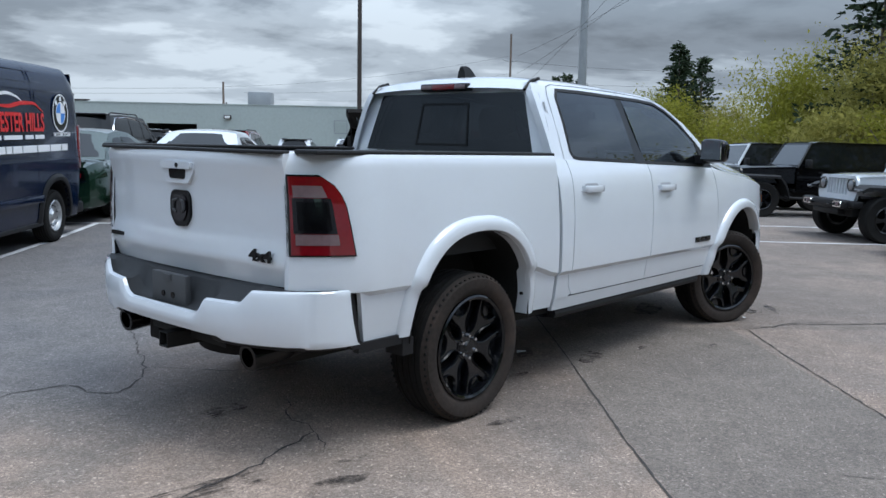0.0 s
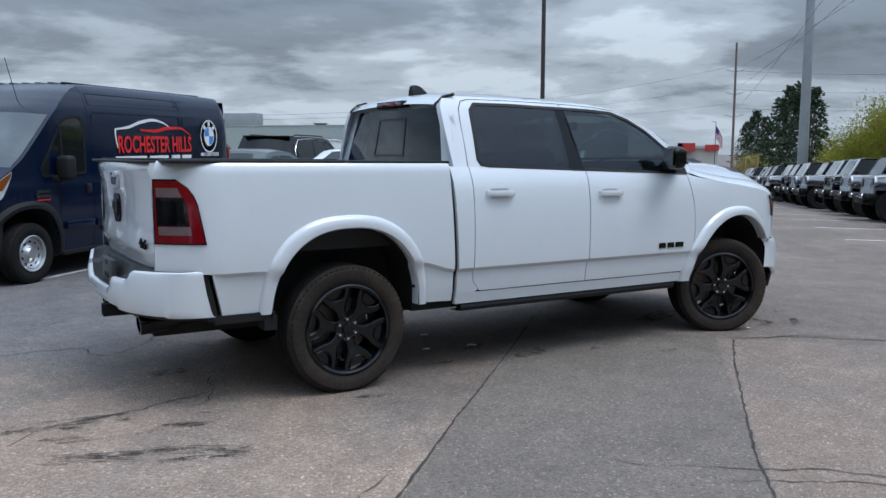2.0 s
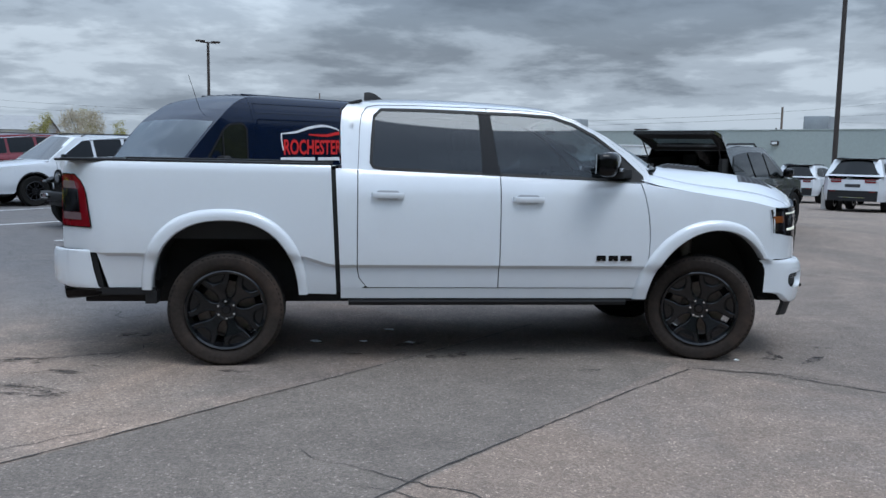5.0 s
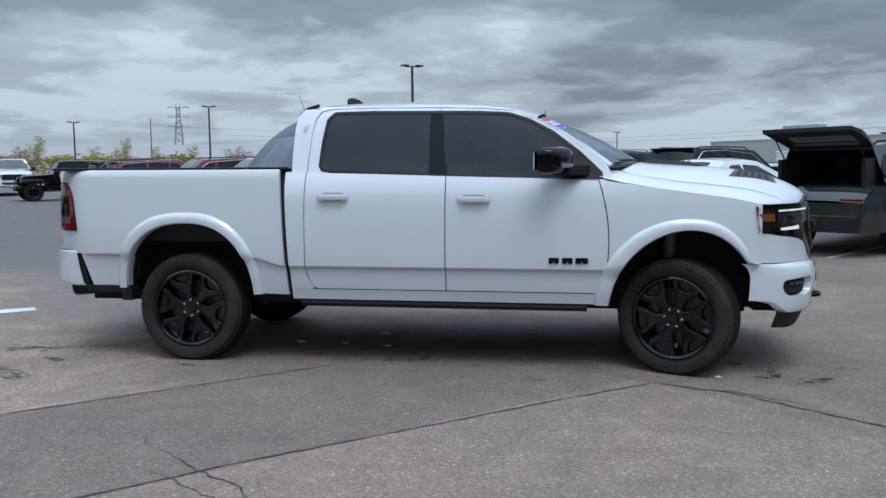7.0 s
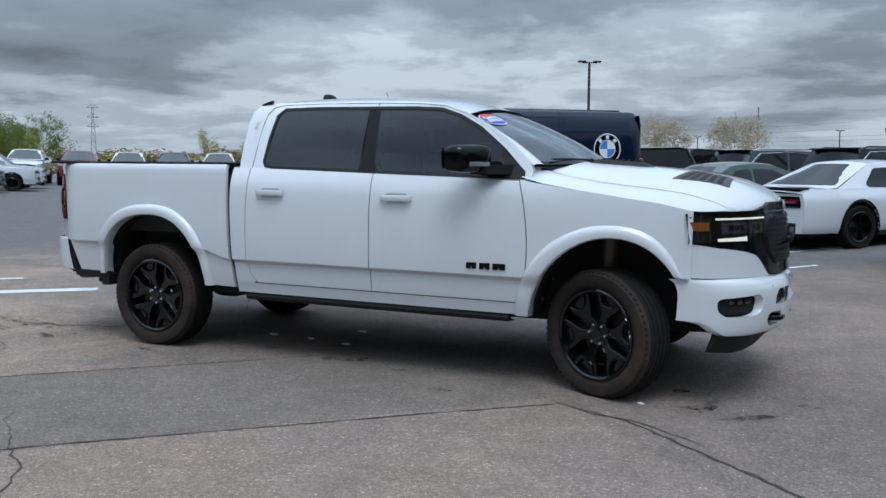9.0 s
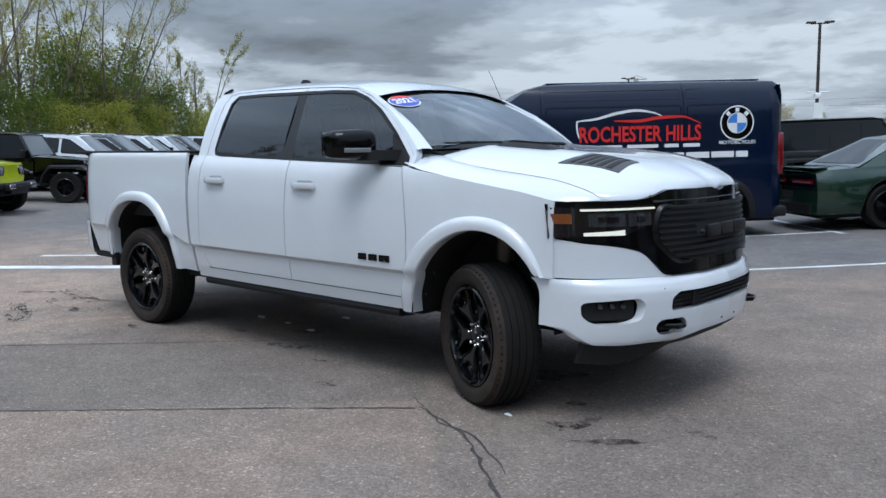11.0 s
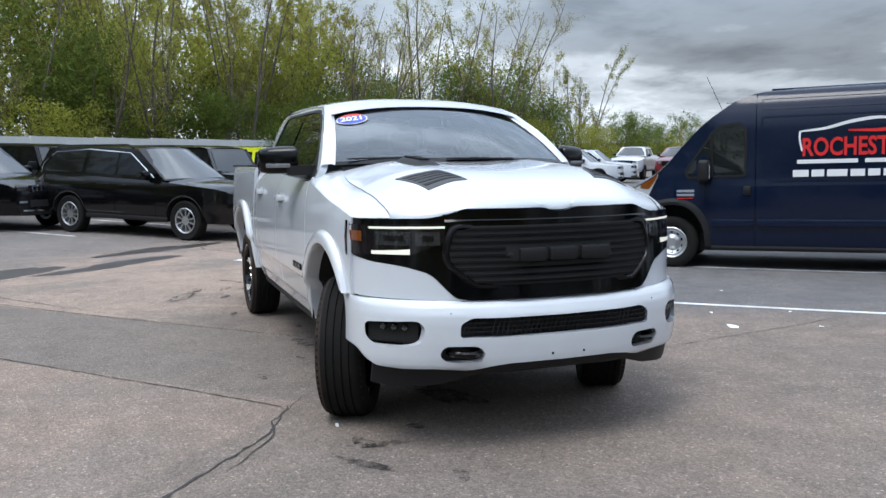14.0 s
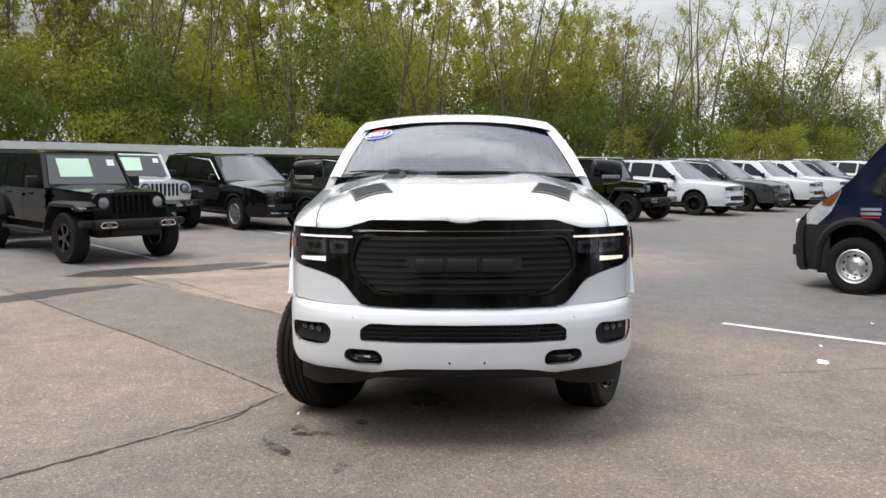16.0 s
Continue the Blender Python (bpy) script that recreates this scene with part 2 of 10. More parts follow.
CONCRETE = material("concrete", (0.36, 0.35, 0.33), 0.85, spread=0.15, bump=0.15)
REDWALL = material("red_painted_wall", (0.42, 0.03, 0.03), 0.7, spread=0.08)
TANWALL = material("tan_wall", (0.45, 0.42, 0.38), 0.8, spread=0.08)
BROWNWALL = material("rust_brown_wall", (0.22, 0.09, 0.04), 0.8, spread=0.12)
PALLETWOOD = material("pallet_wood", (0.50, 0.33, 0.16), 0.8, spread=0.25, grain=30)
FLAGRED = material("flag_cloth_red", (0.40, 0.04, 0.06), 0.8)
FLAGWHITE = material("flag_cloth_white", (0.6, 0.6, 0.62), 0.8)
FLAGBLUE = material("flag_cloth_blue", (0.03, 0.04, 0.15), 0.8)
BARK = material("grey_brown_bark", (0.118, 0.098, 0.082), 0.9, spread=0.3, grain=18, bump=0.4)
ORANGE = material("orange_cone", (0.75, 0.13, 0.03), 0.6)


def leaf_material(name, color, second, through_amount=0.56):
    """Thin leaves, each clump with its own tone; some light passes through."""
    m = bpy.data.materials.new(name)
    m.use_nodes = True
    n, l = m.node_tree.nodes, m.node_tree.links
    b = n["Principled BSDF"]
    isl = n.new("ShaderNodeNewGeometry")
    mix = n.new("ShaderNodeMix")
    mix.data_type = "RGBA"
    mix.inputs[6].default_value, mix.inputs[7].default_value = (*color, 1), (*second, 1)
    l.new(isl.outputs["Random Per Island"], mix.inputs[0])
    l.new(mix.outputs[2], b.inputs["Base Color"])
    b.inputs["Roughness"].default_value = 0.7
    b.inputs["Specular IOR Level"].default_value = 0.2
    t = n.new("ShaderNodeBsdfTranslucent")
    l.new(mix.outputs[2], t.inputs[0])
    ms = n.new("ShaderNodeMixShader")
    ms.inputs[0].default_value = through_amount
    l.new(b.outputs[0], ms.inputs[1])
    l.new(t.outputs[0], ms.inputs[2])
    l.new(ms.outputs[0], n["Material Output"].inputs[0])
    return m


LEAFSPRING = leaf_material("young_spring_leaves", (0.22, 0.245, 0.040), (0.41, 0.41, 0.082))
LEAFOLIVE = leaf_material("olive_buds", (0.25, 0.235, 0.056), (0.40, 0.370, 0.105))
LEAFDARK = leaf_material("shrub_leaves", (0.075, 0.115, 0.023), (0.18, 0.23, 0.048))
LEAFYELLOW = leaf_material("yellow_green_leaves", (0.19, 0.20, 0.025), (0.30, 0.29, 0.045))
NEEDLES = leaf_material("conifer_needles", (0.022, 0.040, 0.020), (0.05, 0.07, 0.035), 0.1)
BLOSSOM = leaf_material("cream_blossom", (0.42, 0.38, 0.29), (0.55, 0.50, 0.40))
RUSSET = leaf_material("russet_buds", (0.20, 0.12, 0.07), (0.28, 0.18, 0.11))


# ---------------------------------------------------------------- mesh kit
def lerp_table(tab, v):
    xs = [p[0] for p in tab]
    ys = [p[1] for p in tab]
    return float(np.interp(v, xs, ys))


def smooth_table(tab, v):
    """Like lerp_table, with a monotone curve through the points."""
    xs = np.array([p[0] for p in tab], float)
    ys = np.array([p[1] for p in tab], float)
    if v <= xs[0]:
        return float(ys[0])
    if v >= xs[-1]:
        return float(ys[-1])
    i = int(np.searchsorted(xs, v)) - 1
    d = np.diff(ys) / np.diff(xs)
    m = np.zeros(len(xs))
    m[0], m[-1] = d[0], d[-1]
    for k in range(1, len(xs) - 1):
        m[k] = 0 if d[k - 1] * d[k] <= 0 else 2 * d[k - 1] * d[k] / (d[k - 1] + d[k])
    h = xs[i + 1] - xs[i]
    t = (v - xs[i]) / h
    return float((2 * t ** 3 - 3 * t * t + 1) * ys[i] + (t ** 3 - 2 * t * t + t) * h * m[i] + (3 * t * t - 2 * t ** 3) * ys[i + 1] + (t ** 3 - t * t) * h * m[i + 1])


def merge(*geos):
    vs, fs = [], []
    for v, f in geos:
        k = len(vs)
        vs += list(v)
        fs += [tuple(i + k for i in q) for q in f]
    return vs, fs


def moved(geo, m):
    return [tuple(m @ Vector(p)) for p in geo[0]], geo[1]


def mirrored(geo):
    return [(x, -y, z) for x, y, z in geo[0]], [tuple(reversed(q)) for q in geo[1]]


def grid(rows, wrap_u=False, wrap_v=False):
    """A sheet of quads through rows of points; quads without area are left out."""
    nu, nv = len(rows), len(rows[0])
    vs = [tuple(p) for r in rows for p in r]
    fs = []
    for i in range(nu if wrap_u else nu - 1):
        for j in range(nv if wrap_v else nv - 1):
            q = [i * nv + j, ((i + 1) % nu) * nv + j, ((i + 1) % nu) * nv + (j + 1) % nv, i * nv + (j + 1) % nv]
            keep = []
            for k in q:
                if not any((Vector(vs[k]) - Vector(vs[o])).length < 1e-5 for o in keep):
                    keep.append(k)
            if len(keep) >= 3:
                fs.append(tuple(keep))
    return vs, fs


def flange(geo, vec):
    """The sheet with its open edges turned in by vec, so that it shows a thickness."""
    vs, fs = list(geo[0]), list(geo[1])
    key = {}
    idx = []
    for p in vs:
        k = tuple(round(c, 5) for c in p)
        idx.append(key.setdefault(k, len(key)))
    pts = [None] * len(key)
    for p, i in zip(vs, idx):
        pts[i] = p
    faces = [tuple(dict.fromkeys(idx[i] for i in f)) for f in fs]
    faces = [f for f in faces if len(f) > 2]
    edges = {}
    for f in faces:
        for a, b in zip(f, f[1:] + f[:1]):
            e = (min(a, b), max(a, b))
            edges[e] = None if e in edges else (a, b)
    low = {}
    for ab in [v for v in edges.values() if v]:
        for i in ab:
            if i not in low:
                low[i] = len(pts)
                pts.append(tuple(Vector(pts[i]) + Vector(vec)))
        a, b = ab
        faces.append((b, a, low[a], low[b]))
    return pts, faces


def box(x0, x1, y0, y1, z0, z1, bevel=0.0, seg=2):
    bm = bmesh.new()
    bmesh.ops.create_cube(bm, size=1.0)
    for v in bm.verts:
        v.co = (x0 + (v.co.x + 0.5) * (x1 - x0), y0 + (v.co.y + 0.5) * (y1 - y0), z0 + (v.co.z + 0.5) * (z1 - z0))
    if bevel:
        bmesh.ops.bevel(bm, geom=list(bm.edges), offset=bevel, segments=seg, affect="EDGES", profile=0.5)
    bm.verts.index_update()
    out = [tuple(v.co) for v in bm.verts], [tuple(v.index for v in f.verts) for f in bm.faces]
    bm.free()
    return out


def lathe(profile, n=32, axis="y", span=(0, 360)):
    """Turns a profile of (radius, height) round an axis through the origin."""
    full = abs(span[1] - span[0]) >= 360
    rows = []
    for i in range(n if full else n + 1):
        a = radians(span[0] + (span[1] - span[0]) * i / n)
        row = []
        for r, h in profile:
            c, s = r * math.cos(a), r * math.sin(a)
            row.append({"y": (c, h, s), "z": (c, s, h), "x": (h, c, s)}[axis])
        rows.append(row)
    return grid(rows, wrap_u=full)


def tube(points, radius, n=8, caps=True):
    pts = [Vector(p) for p in points]
    rad = radius if isinstance(radius, (list, tuple)) else [radius] * len(pts)
    rows = []
    side = None
    for i, p in enumerate(pts):
        d = (pts[min(i + 1, len(pts) - 1)] - pts[max(i - 1, 0)]).normalized()
        if side is None:
            side = d.orthogonal().normalized()
        side = (side - d * side.dot(d)).normalized()
        up_ = d.cross(side)
        rows.append([tuple(p + (side * math.cos(a) + up_ * math.sin(a)) * rad[i]) for a in (2 * math.pi * k / n for k in range(n))])
    vs, fs = grid(rows, wrap_v=True)
    if caps:
        fs = fs + [tuple(range(n)), tuple(reversed(range(len(vs) - n, len(vs))))]
    return vs, fs


def prism(poly, a, b, axis="y"):
    """A flat outline given in the two other axes, drawn out from a to b."""
    put = {"y": lambda p, h: (p[0], h, p[1]), "x": lambda p, h: (h, p[0], p[1]), "z": lambda p, h: (p[0], p[1], h)}[axis]
    n = len(poly)
    vs = [put(p, a) for p in poly] + [put(p, b) for p in poly]
    fs = [(i, (i + 1) % n, n + (i + 1) % n, n + i) for i in range(n)]
    fs += [tuple(range(n - 1, -1, -1)), tuple(range(n, 2 * n))]
    return vs, fs


def rounded(poly, r, n=4):
    """The outline with its corners rounded off."""
    out = []
    k = len(poly)
    for i in range(k):
        p, a, b = Vector((*poly[i], 0)), Vector((*poly[i - 1], 0)), Vector((*poly[(i + 1) % k], 0))
        ra = min(r, (a - p).length * 0.45)
        rb = min(r, (b - p).length * 0.45)
        s, e2 = p + (a - p).normalized() * ra, p + (b - p).normalized() * rb
        for j in range(n + 1):
            t = j / n
            q = s * (1 - t) ** 2 + p * 2 * t * (1 - t) + e2 * t * t
            out.append((q.x, q.y))
    return out


def sheet(loops, put):
    """A flat sheet with holes, by its outlines in 2D, laid into space by put(u, v)."""
    tri = tessellate_polygon([[Vector((u, v, 0)) for u, v in lp] for lp in loops])
    pts = [p for lp in loops for p in lp]
    return [tuple(put(u, v)) for u, v in pts], [tuple(t) for t in tri]


def ring(outer, inner, put):
    """A band between two outlines of as many points."""
    return grid([[put(*p) for p in outer] + [put(*outer[0])], [put(*p) for p in inner] + [put(*inner[0])]])


def inset(poly, d):
    """The outline moved inwards by d (outline counter-clockwise)."""
    out = []
    k = len(poly)
    for i in range(k):
        a, p, b = Vector(poly[i - 1]), Vector(poly[i]), Vector(poly[(i + 1) % k])
        d1, d2 = (p - a).normalized(), (b - p).normalized()
        n1, n2 = Vector((-d1.y, d1.x)), Vector((-d2.y, d2.x))
        nn = n1 + n2
        nn = nn.normalized() if nn.length > 1e-6 else n1
        out.append(tuple(p + nn * d))
    return out


def ccw(poly):
    area = sum(poly[i - 1][0] * poly[i][1] - poly[i][0] * poly[i - 1][1] for i in range(len(poly)))
    return list(poly) if area > 0 else list(reversed(poly))


def part(name, geo, mat, parent=None, label="", sharp=38, smooth=True, outward=None):
    """Links a mesh as ONE object under a thing or a part."""
    me = bpy.data.meshes.new(name)
    me.from_pydata([tuple(map(float, p)) for p in geo[0]], [], geo[1])
    if outward is not None:
        bm = bmesh.new()
        bm.from_mesh(me)
        bmesh.ops.recalc_face_normals(bm, faces=bm.faces)
        bm.to_mesh(me)
        bm.free()
    me.update()
    if smooth:
        me.shade_smooth()
        me.set_sharp_from_angle(angle=radians(sharp))
    me.materials.append(mat)
    ob = new(name, me)
    if parent is not None:
        ob.parent = parent
    if label:
        tagged(ob, label)
    return ob


def thing(name, m, label, category, group="", kind=""):
    ob = new(name)
    ob.empty_display_size = 0.2
    ob.matrix_basis = m
    return tagged(ob, label, category, group, kind)


def lettering(name, text, mat, parent, m, size, depth=0.004, wide=1.0, bold=0.0):
    """Raised letters in the built-in font, as a mesh."""
    cu = bpy.data.curves.new(name, "FONT")
    cu.body, cu.size, cu.extrude, cu.align_x, cu.align_y, cu.offset = text, size, depth, "CENTER", "CENTER", bold
    cu.resolution_u = 3
    tmp = new(name, cu)
    me = bpy.data.meshes.new_from_object(tmp.evaluated_get(bpy.context.evaluated_depsgraph_get()))
    bpy.data.objects.remove(tmp)
    bpy.data.curves.remove(cu)
    me.transform(m @ Matrix.Diagonal((wide, 1, 1, 1)))
    me.materials.clear()
    me.materials.append(mat)
    me.name = name
    ob = new(name, me)
    ob.parent = parent
    return ob


# ---------------------------------------------------------------- ground
LOT = radians(45)


def uv_to_xy(u, v):
    return (u - v) * 0.70711, (u + v) * 0.70711


def ramp_up(t, soft=2.0, top=70.0):
    t = min(t, top)
    return soft * math.log1p(math.exp(max(-30, min(30, t / soft))))


def height(x, y):
    u, v = (x + y) * 0.70711, (y - x) * 0.70711
    h = 0.035 * ramp_up(-u - 3.5, top=14) + 0.014 * ramp_up(v - 8, top=50) - 0.027 * ramp_up(u - 15, top=150) - 0.016 * ramp_up(-v - 4, top=30)
    if v > -5:
        h += 0.055 * ramp_up(u - 7, 1.5, 5.0) * min(1.0, (v + 5) / 3.0)
    return h


def build_ground():
    near = [i * 0.8 for i in range(-50, 51)]
    out = [44, 50, 58, 68, 82, 100, 130, 180, 260, 400, 700, 1400, 3000]
    xs = [-o for o in reversed(out)] + near + out
    rows = []
    for x in xs:
        rows.append([(x, y, height(x, y)) for y in xs])
    geo = grid(rows)
    m = bpy.data.materials.new("patched_asphalt")
    m.use_nodes = True
    n, l = m.node_tree.nodes, m.node_tree.links
    b = n["Principled BSDF"]
    tc = n.new("ShaderNodeTexCoord")
    mp = n.new("ShaderNodeMapping")
    mp.vector_type = "POINT"
    mp.inputs["Rotation"].default_value = (0, 0, -LOT)
    l.new(tc.outputs["Object"], mp.inputs[0])
    sp = n.new("ShaderNodeSeparateXYZ")
    l.new(mp.outputs[0], sp.inputs[0])

    def mth(op, a, c=0.0):
        k = n.new("ShaderNodeMath")
        k.operation = op
        for i, v in enumerate((a, c)):
            if hasattr(v, "links"):
                l.new(v, k.inputs[i])
            else:
                k.inputs[i].default_value = v
        return k.outputs[0]

    def noise_tex(scale, detail=4, rough=0.55, dist=0.0):
        k = n.new("ShaderNodeTexNoise")
        k.inputs["Scale"].default_value, k.inputs["Detail"].default_value = scale, detail
        k.inputs["Roughness"].default_value, k.inputs["Distortion"].default_value = rough, dist
        l.new(tc.outputs["Object"], k.inputs["Vector"])
        return k.outputs[0]

    def span(v, lo, hi, a=0.0, c=1.0):
        k = n.new("ShaderNodeMapRange")
        k.interpolation_type = "SMOOTHSTEP"
        k.inputs[1].default_value, k.inputs[2].default_value, k.inputs[3].default_value, k.inputs[4].default_value = lo, hi, a, c
        l.new(v, k.inputs[0])
        return k.outputs[0]

    def mixc(f, a, c):
        k = n.new("ShaderNodeMix")
        k.data_type = "RGBA"
        for sck, v in ((k.inputs[0], f), (k.inputs[6], a), (k.inputs[7], c)):
            if hasattr(v, "links"):
                l.new(v, sck)
            else:
                sck.default_value = v if not isinstance(v, tuple) else (*v, 1)
        return k.outputs[2]

    uu, vv = sp.outputs[0], sp.outputs[1]
    wob = mth("MULTIPLY", mth("SUBTRACT", noise_tex(0.35, 5), 0.5), 2.4)
    vw = mth("ADD", vv, wob)
    uw = mth("ADD", uu, wob)
    aggregate = noise_tex(170, 2, 0.6)
    pebble = n.new("ShaderNodeTexVoronoi")
    pebble.inputs["Scale"].default_value = 75
    l.new(tc.outputs["Object"], pebble.inputs["Vector"])
    patch = noise_tex(0.55, 6, 0.6, 0.6)
    streak = noise_tex(3.5, 6, 0.65)
    # old tan lane, grey slab strip, brownish lane, dark stalls
    col = mixc(span(patch, 0.35, 0.68), (0.235, 0.185, 0.152), (0.192, 0.162, 0.143))
    slab = mixc(span(patch, 0.3, 0.7), (0.148, 0.127, 0.111), (0.174, 0.150, 0.131))
    col = mixc(span(vv, -3.19, -3.15), col, slab)
    lane = mixc(span(patch, 0.36, 0.62), (0.185, 0.142, 0.114), (0.150, 0.126, 0.111))
    col = mixc(span(vv, -1.53, -1.48), col, lane)
    front = mixc(span(patch, 0.32, 0.66), (0.205, 0.167, 0.141), (0.162, 0.138, 0.122))
    col = mixc(span(uu, 1.60, 1.68), col, front)
    stall = mixc(span(patch, 0.3, 0.7), (0.112, 0.108, 0.110), (0.150, 0.142, 0.138))
    col = mixc(span(vw, 0.3, 1.9), col, stall)
    # towards the far row the tan lane goes on
    far = mixc(span(patch, 0.36, 0.64), (0.290, 0.226, 0.184), (0.200, 0.170, 0.148))
    col = mixc(mth("MULTIPLY", mth("MULTIPLY", span(uw, 0.4, -1.5), span(vw, 10.0, 4.0)), span(vv, -1.53, -1.48)), col, far)
    stalls2 = mixc(span(patch, 0.3, 0.7), (0.138, 0.127, 0.121), (0.190, 0.168, 0.154))
    col = mixc(span(uw, -5.0, -7.5), col, stalls2)
    col = mixc(span(vw, -7.5, -9.0), col, stalls2)
    col = mixc(mth("MULTIPLY", span(vw, -5.2, -4.2), span(uw, 10.0, 16.0)), col, mixc(span(patch, 0.3, 0.7), (0.227, 0.184, 0.153), (0.189, 0.163, 0.144)))
    # fine stones, dark specks and pale wear
    chips = n.new("ShaderNodeTexVoronoi")
    chips.inputs["Scale"].default_value = 90
    l.new(tc.outputs["Object"], chips.inputs["Vector"])
    chip = n.new("ShaderNodeSeparateColor")
    l.new(chips.outputs["Color"], chip.inputs[0])
    fleck = noise_tex(34, 3, 0.7)
    stone = mth("MULTIPLY", mth("MULTIPLY", span(aggregate, 0.30, 0.72, 0.76, 1.24), span(chip.outputs[0], 0.0, 1.0, 0.80, 1.18)), span(fleck, 0.3, 0.72, 0.88, 1.12))
    stone = mth("MULTIPLY", stone, span(chip.outputs[1], 0.92, 1.0, 1.0, 1.8))
    hs = n.new("ShaderNodeHueSaturation")
    l.new(mth("MULTIPLY", stone, span(streak, 0.25, 0.8, 0.90, 1.22)), hs.inputs["Value"])
    hs.inputs["Saturation"].default_value = 1.1
    l.new(col, hs.inputs["Color"])
    col = hs.outputs[0]
    l.new(col, b.inputs["Base Color"])
    l.new(span(patch, 0.3, 0.7, 0.72, 0.92), b.inputs["Roughness"])
    b.inputs["Specular IOR Level"].default_value = 0.35
    bp = n.new("ShaderNodeBump")
    bp.inputs["Strength"].default_value, bp.inputs["Distance"].default_value = 0.5, 0.012
    l.new(mth("ADD", pebble.outputs["Distance"], mth("MULTIPLY", aggregate, 0.6)), bp.inputs["Height"])
    l.new(bp.outputs[0], b.inputs["Normal"])
    ob = part("ground", geo, m, sharp=60)
    return tagged(ob, "patched grey and tan asphalt car lot", "ground", kind="structure")


build_ground()


def strip_on_ground(points, width, lift=0.004, jag=0.0, seed=1, taper=False, step=0.12):
    """A flat band along a line on the ground, with uneven edges if jag is set."""
    rnd = random.Random(seed)
    pts = []
    for (ax, ay), (bx, by) in zip(points, points[1:]):
        k = max(1, int(math.hypot(bx - ax, by - ay) / step))
        pts += [(ax + (bx - ax) * i / k, ay + (by - ay) * i / k) for i in range(k)]
    pts.append(points[-1])
    rows = []
    n = len(pts)
    for i, (x, y) in enumerate(pts):
        ax, ay = pts[max(i - 1, 0)]
        bx, by = pts[min(i + 1, n - 1)]
        dx, dy = bx - ax, by - ay
        d = math.hypot(dx, dy) or 1
        nx, ny = -dy / d, dx / d
        off = rnd.uniform(-1, 1) * jag
        w = width * (1 + (rnd.uniform(-0.6, 0.6) if jag else 0))
        if taper:
            w *= min(1, 0.25 + 3 * min(i, n - 1 - i) / n)
        row = []
        for s in (-0.5, 0.5):
            px, py = x + nx * (off + s * w), y + ny * (off + s * w)
            row.append((px, py, height(px, py) + lift))
        rows.append(row)
    return grid(rows)

# ---------------------------------------------------------------- the white pickup truck
truck = thing("pickup_truck", pose(0, -0.022, 0.005, 0, 0.4, 0.75), "white crew-cab pickup truck with black grille and black wheels", "truck")

SIDE = [(0.44, 0.945), (0.50, 0.958), (0.56, 0.972), (0.60, 0.984), (0.738, 1.003), (0.765, 1.030), (0.82, 1.034), (0.95, 1.036), (1.10, 1.033), (1.25, 1.019), (1.36, 0.997), (1.42, 0.970), (1.47, 0.942), (1.52, 0.918)]
BEDSIDE = SIDE[:9] + [(1.25, 1.024), (1.36, 1.014), (1.44, 1.004), (1.48, 0.992), (1.50, 0.972)]


def bend(x):
    d = 0.0
    if x < -0.85:
        d += 0.205 * ((-0.85 - x) / 0.35) ** 1.7
    if x > 3.72:
        d += 0.036 * ((x - 3.72) / 0.486) ** 1.9
    return d


def swage(x, z):
    """How far the crease low on the side is lifted at x."""
    k = lerp_table([(0.50, 0.0), (0.68, 1.0), (0.90, 1.0), (1.10, 0.0)], z)
    return k * lerp_table([(-0.62, 0.078), (-0.50, 0.066), (0.50, 0.066), (0.58, 0.050), (0.66, 0.018), (0.74, 0.0)], x)


def side_y(x, z, tab=SIDE):
    return smooth_table(tab, z - swage(x, z)) - bend(x)


def arch(x, cx, ar, af, z0, b, nr, nf):
    """Height of a wheel arch's edge over x, or none beyond its ends."""
    d = (cx - x) / ar if x < cx else (x - cx) / af
    if d >= 1:
        return None
    p = nr if x < cx else nf
    return z0 + b * (1 - d ** p) ** (1 / p)


REAR_IN = (-0.02, 0.532, 0.508, 0.50, 0.580, 2.45, 2.25)
REAR_OUT = (-0.02, 0.612, 0.580, 0.50, 0.666, 2.6, 2.3)
FRONT_IN = (3.72, 0.545, 0.475, 0.48, 0.568, 1.9, 2.1)
FRONT_OUT = (3.70, 0.635, 0.49, 0.48, 0.650, 2.0, 2.5)


def spaced(a, b, step, extra=()):
    k = max(1, round((b - a) / step))
    return sorted(set([a + (b - a) * i / k for i in range(k + 1)] + [e for e in extra if a < e < b]))


def arch_columns(spec):
    cx, ar, af = spec[:3]
    return [cx + (-ar if s < 0 else af) * math.sin(radians(g)) for s in (-1, 1) for g in (0, 15, 30, 45, 55, 65, 73, 80, 85, 88.5, 89.9, 90)]


LEVELS = [0.44, 0.50, 0.56, 0.60, 0.66, 0.738, 0.765, 0.82, 0.90, 0.98, 1.06, 1.14, 1.22, 1.29, 1.36, 1.42, 1.44, 1.47, 1.49, 1.50, 1.53, 1.56]


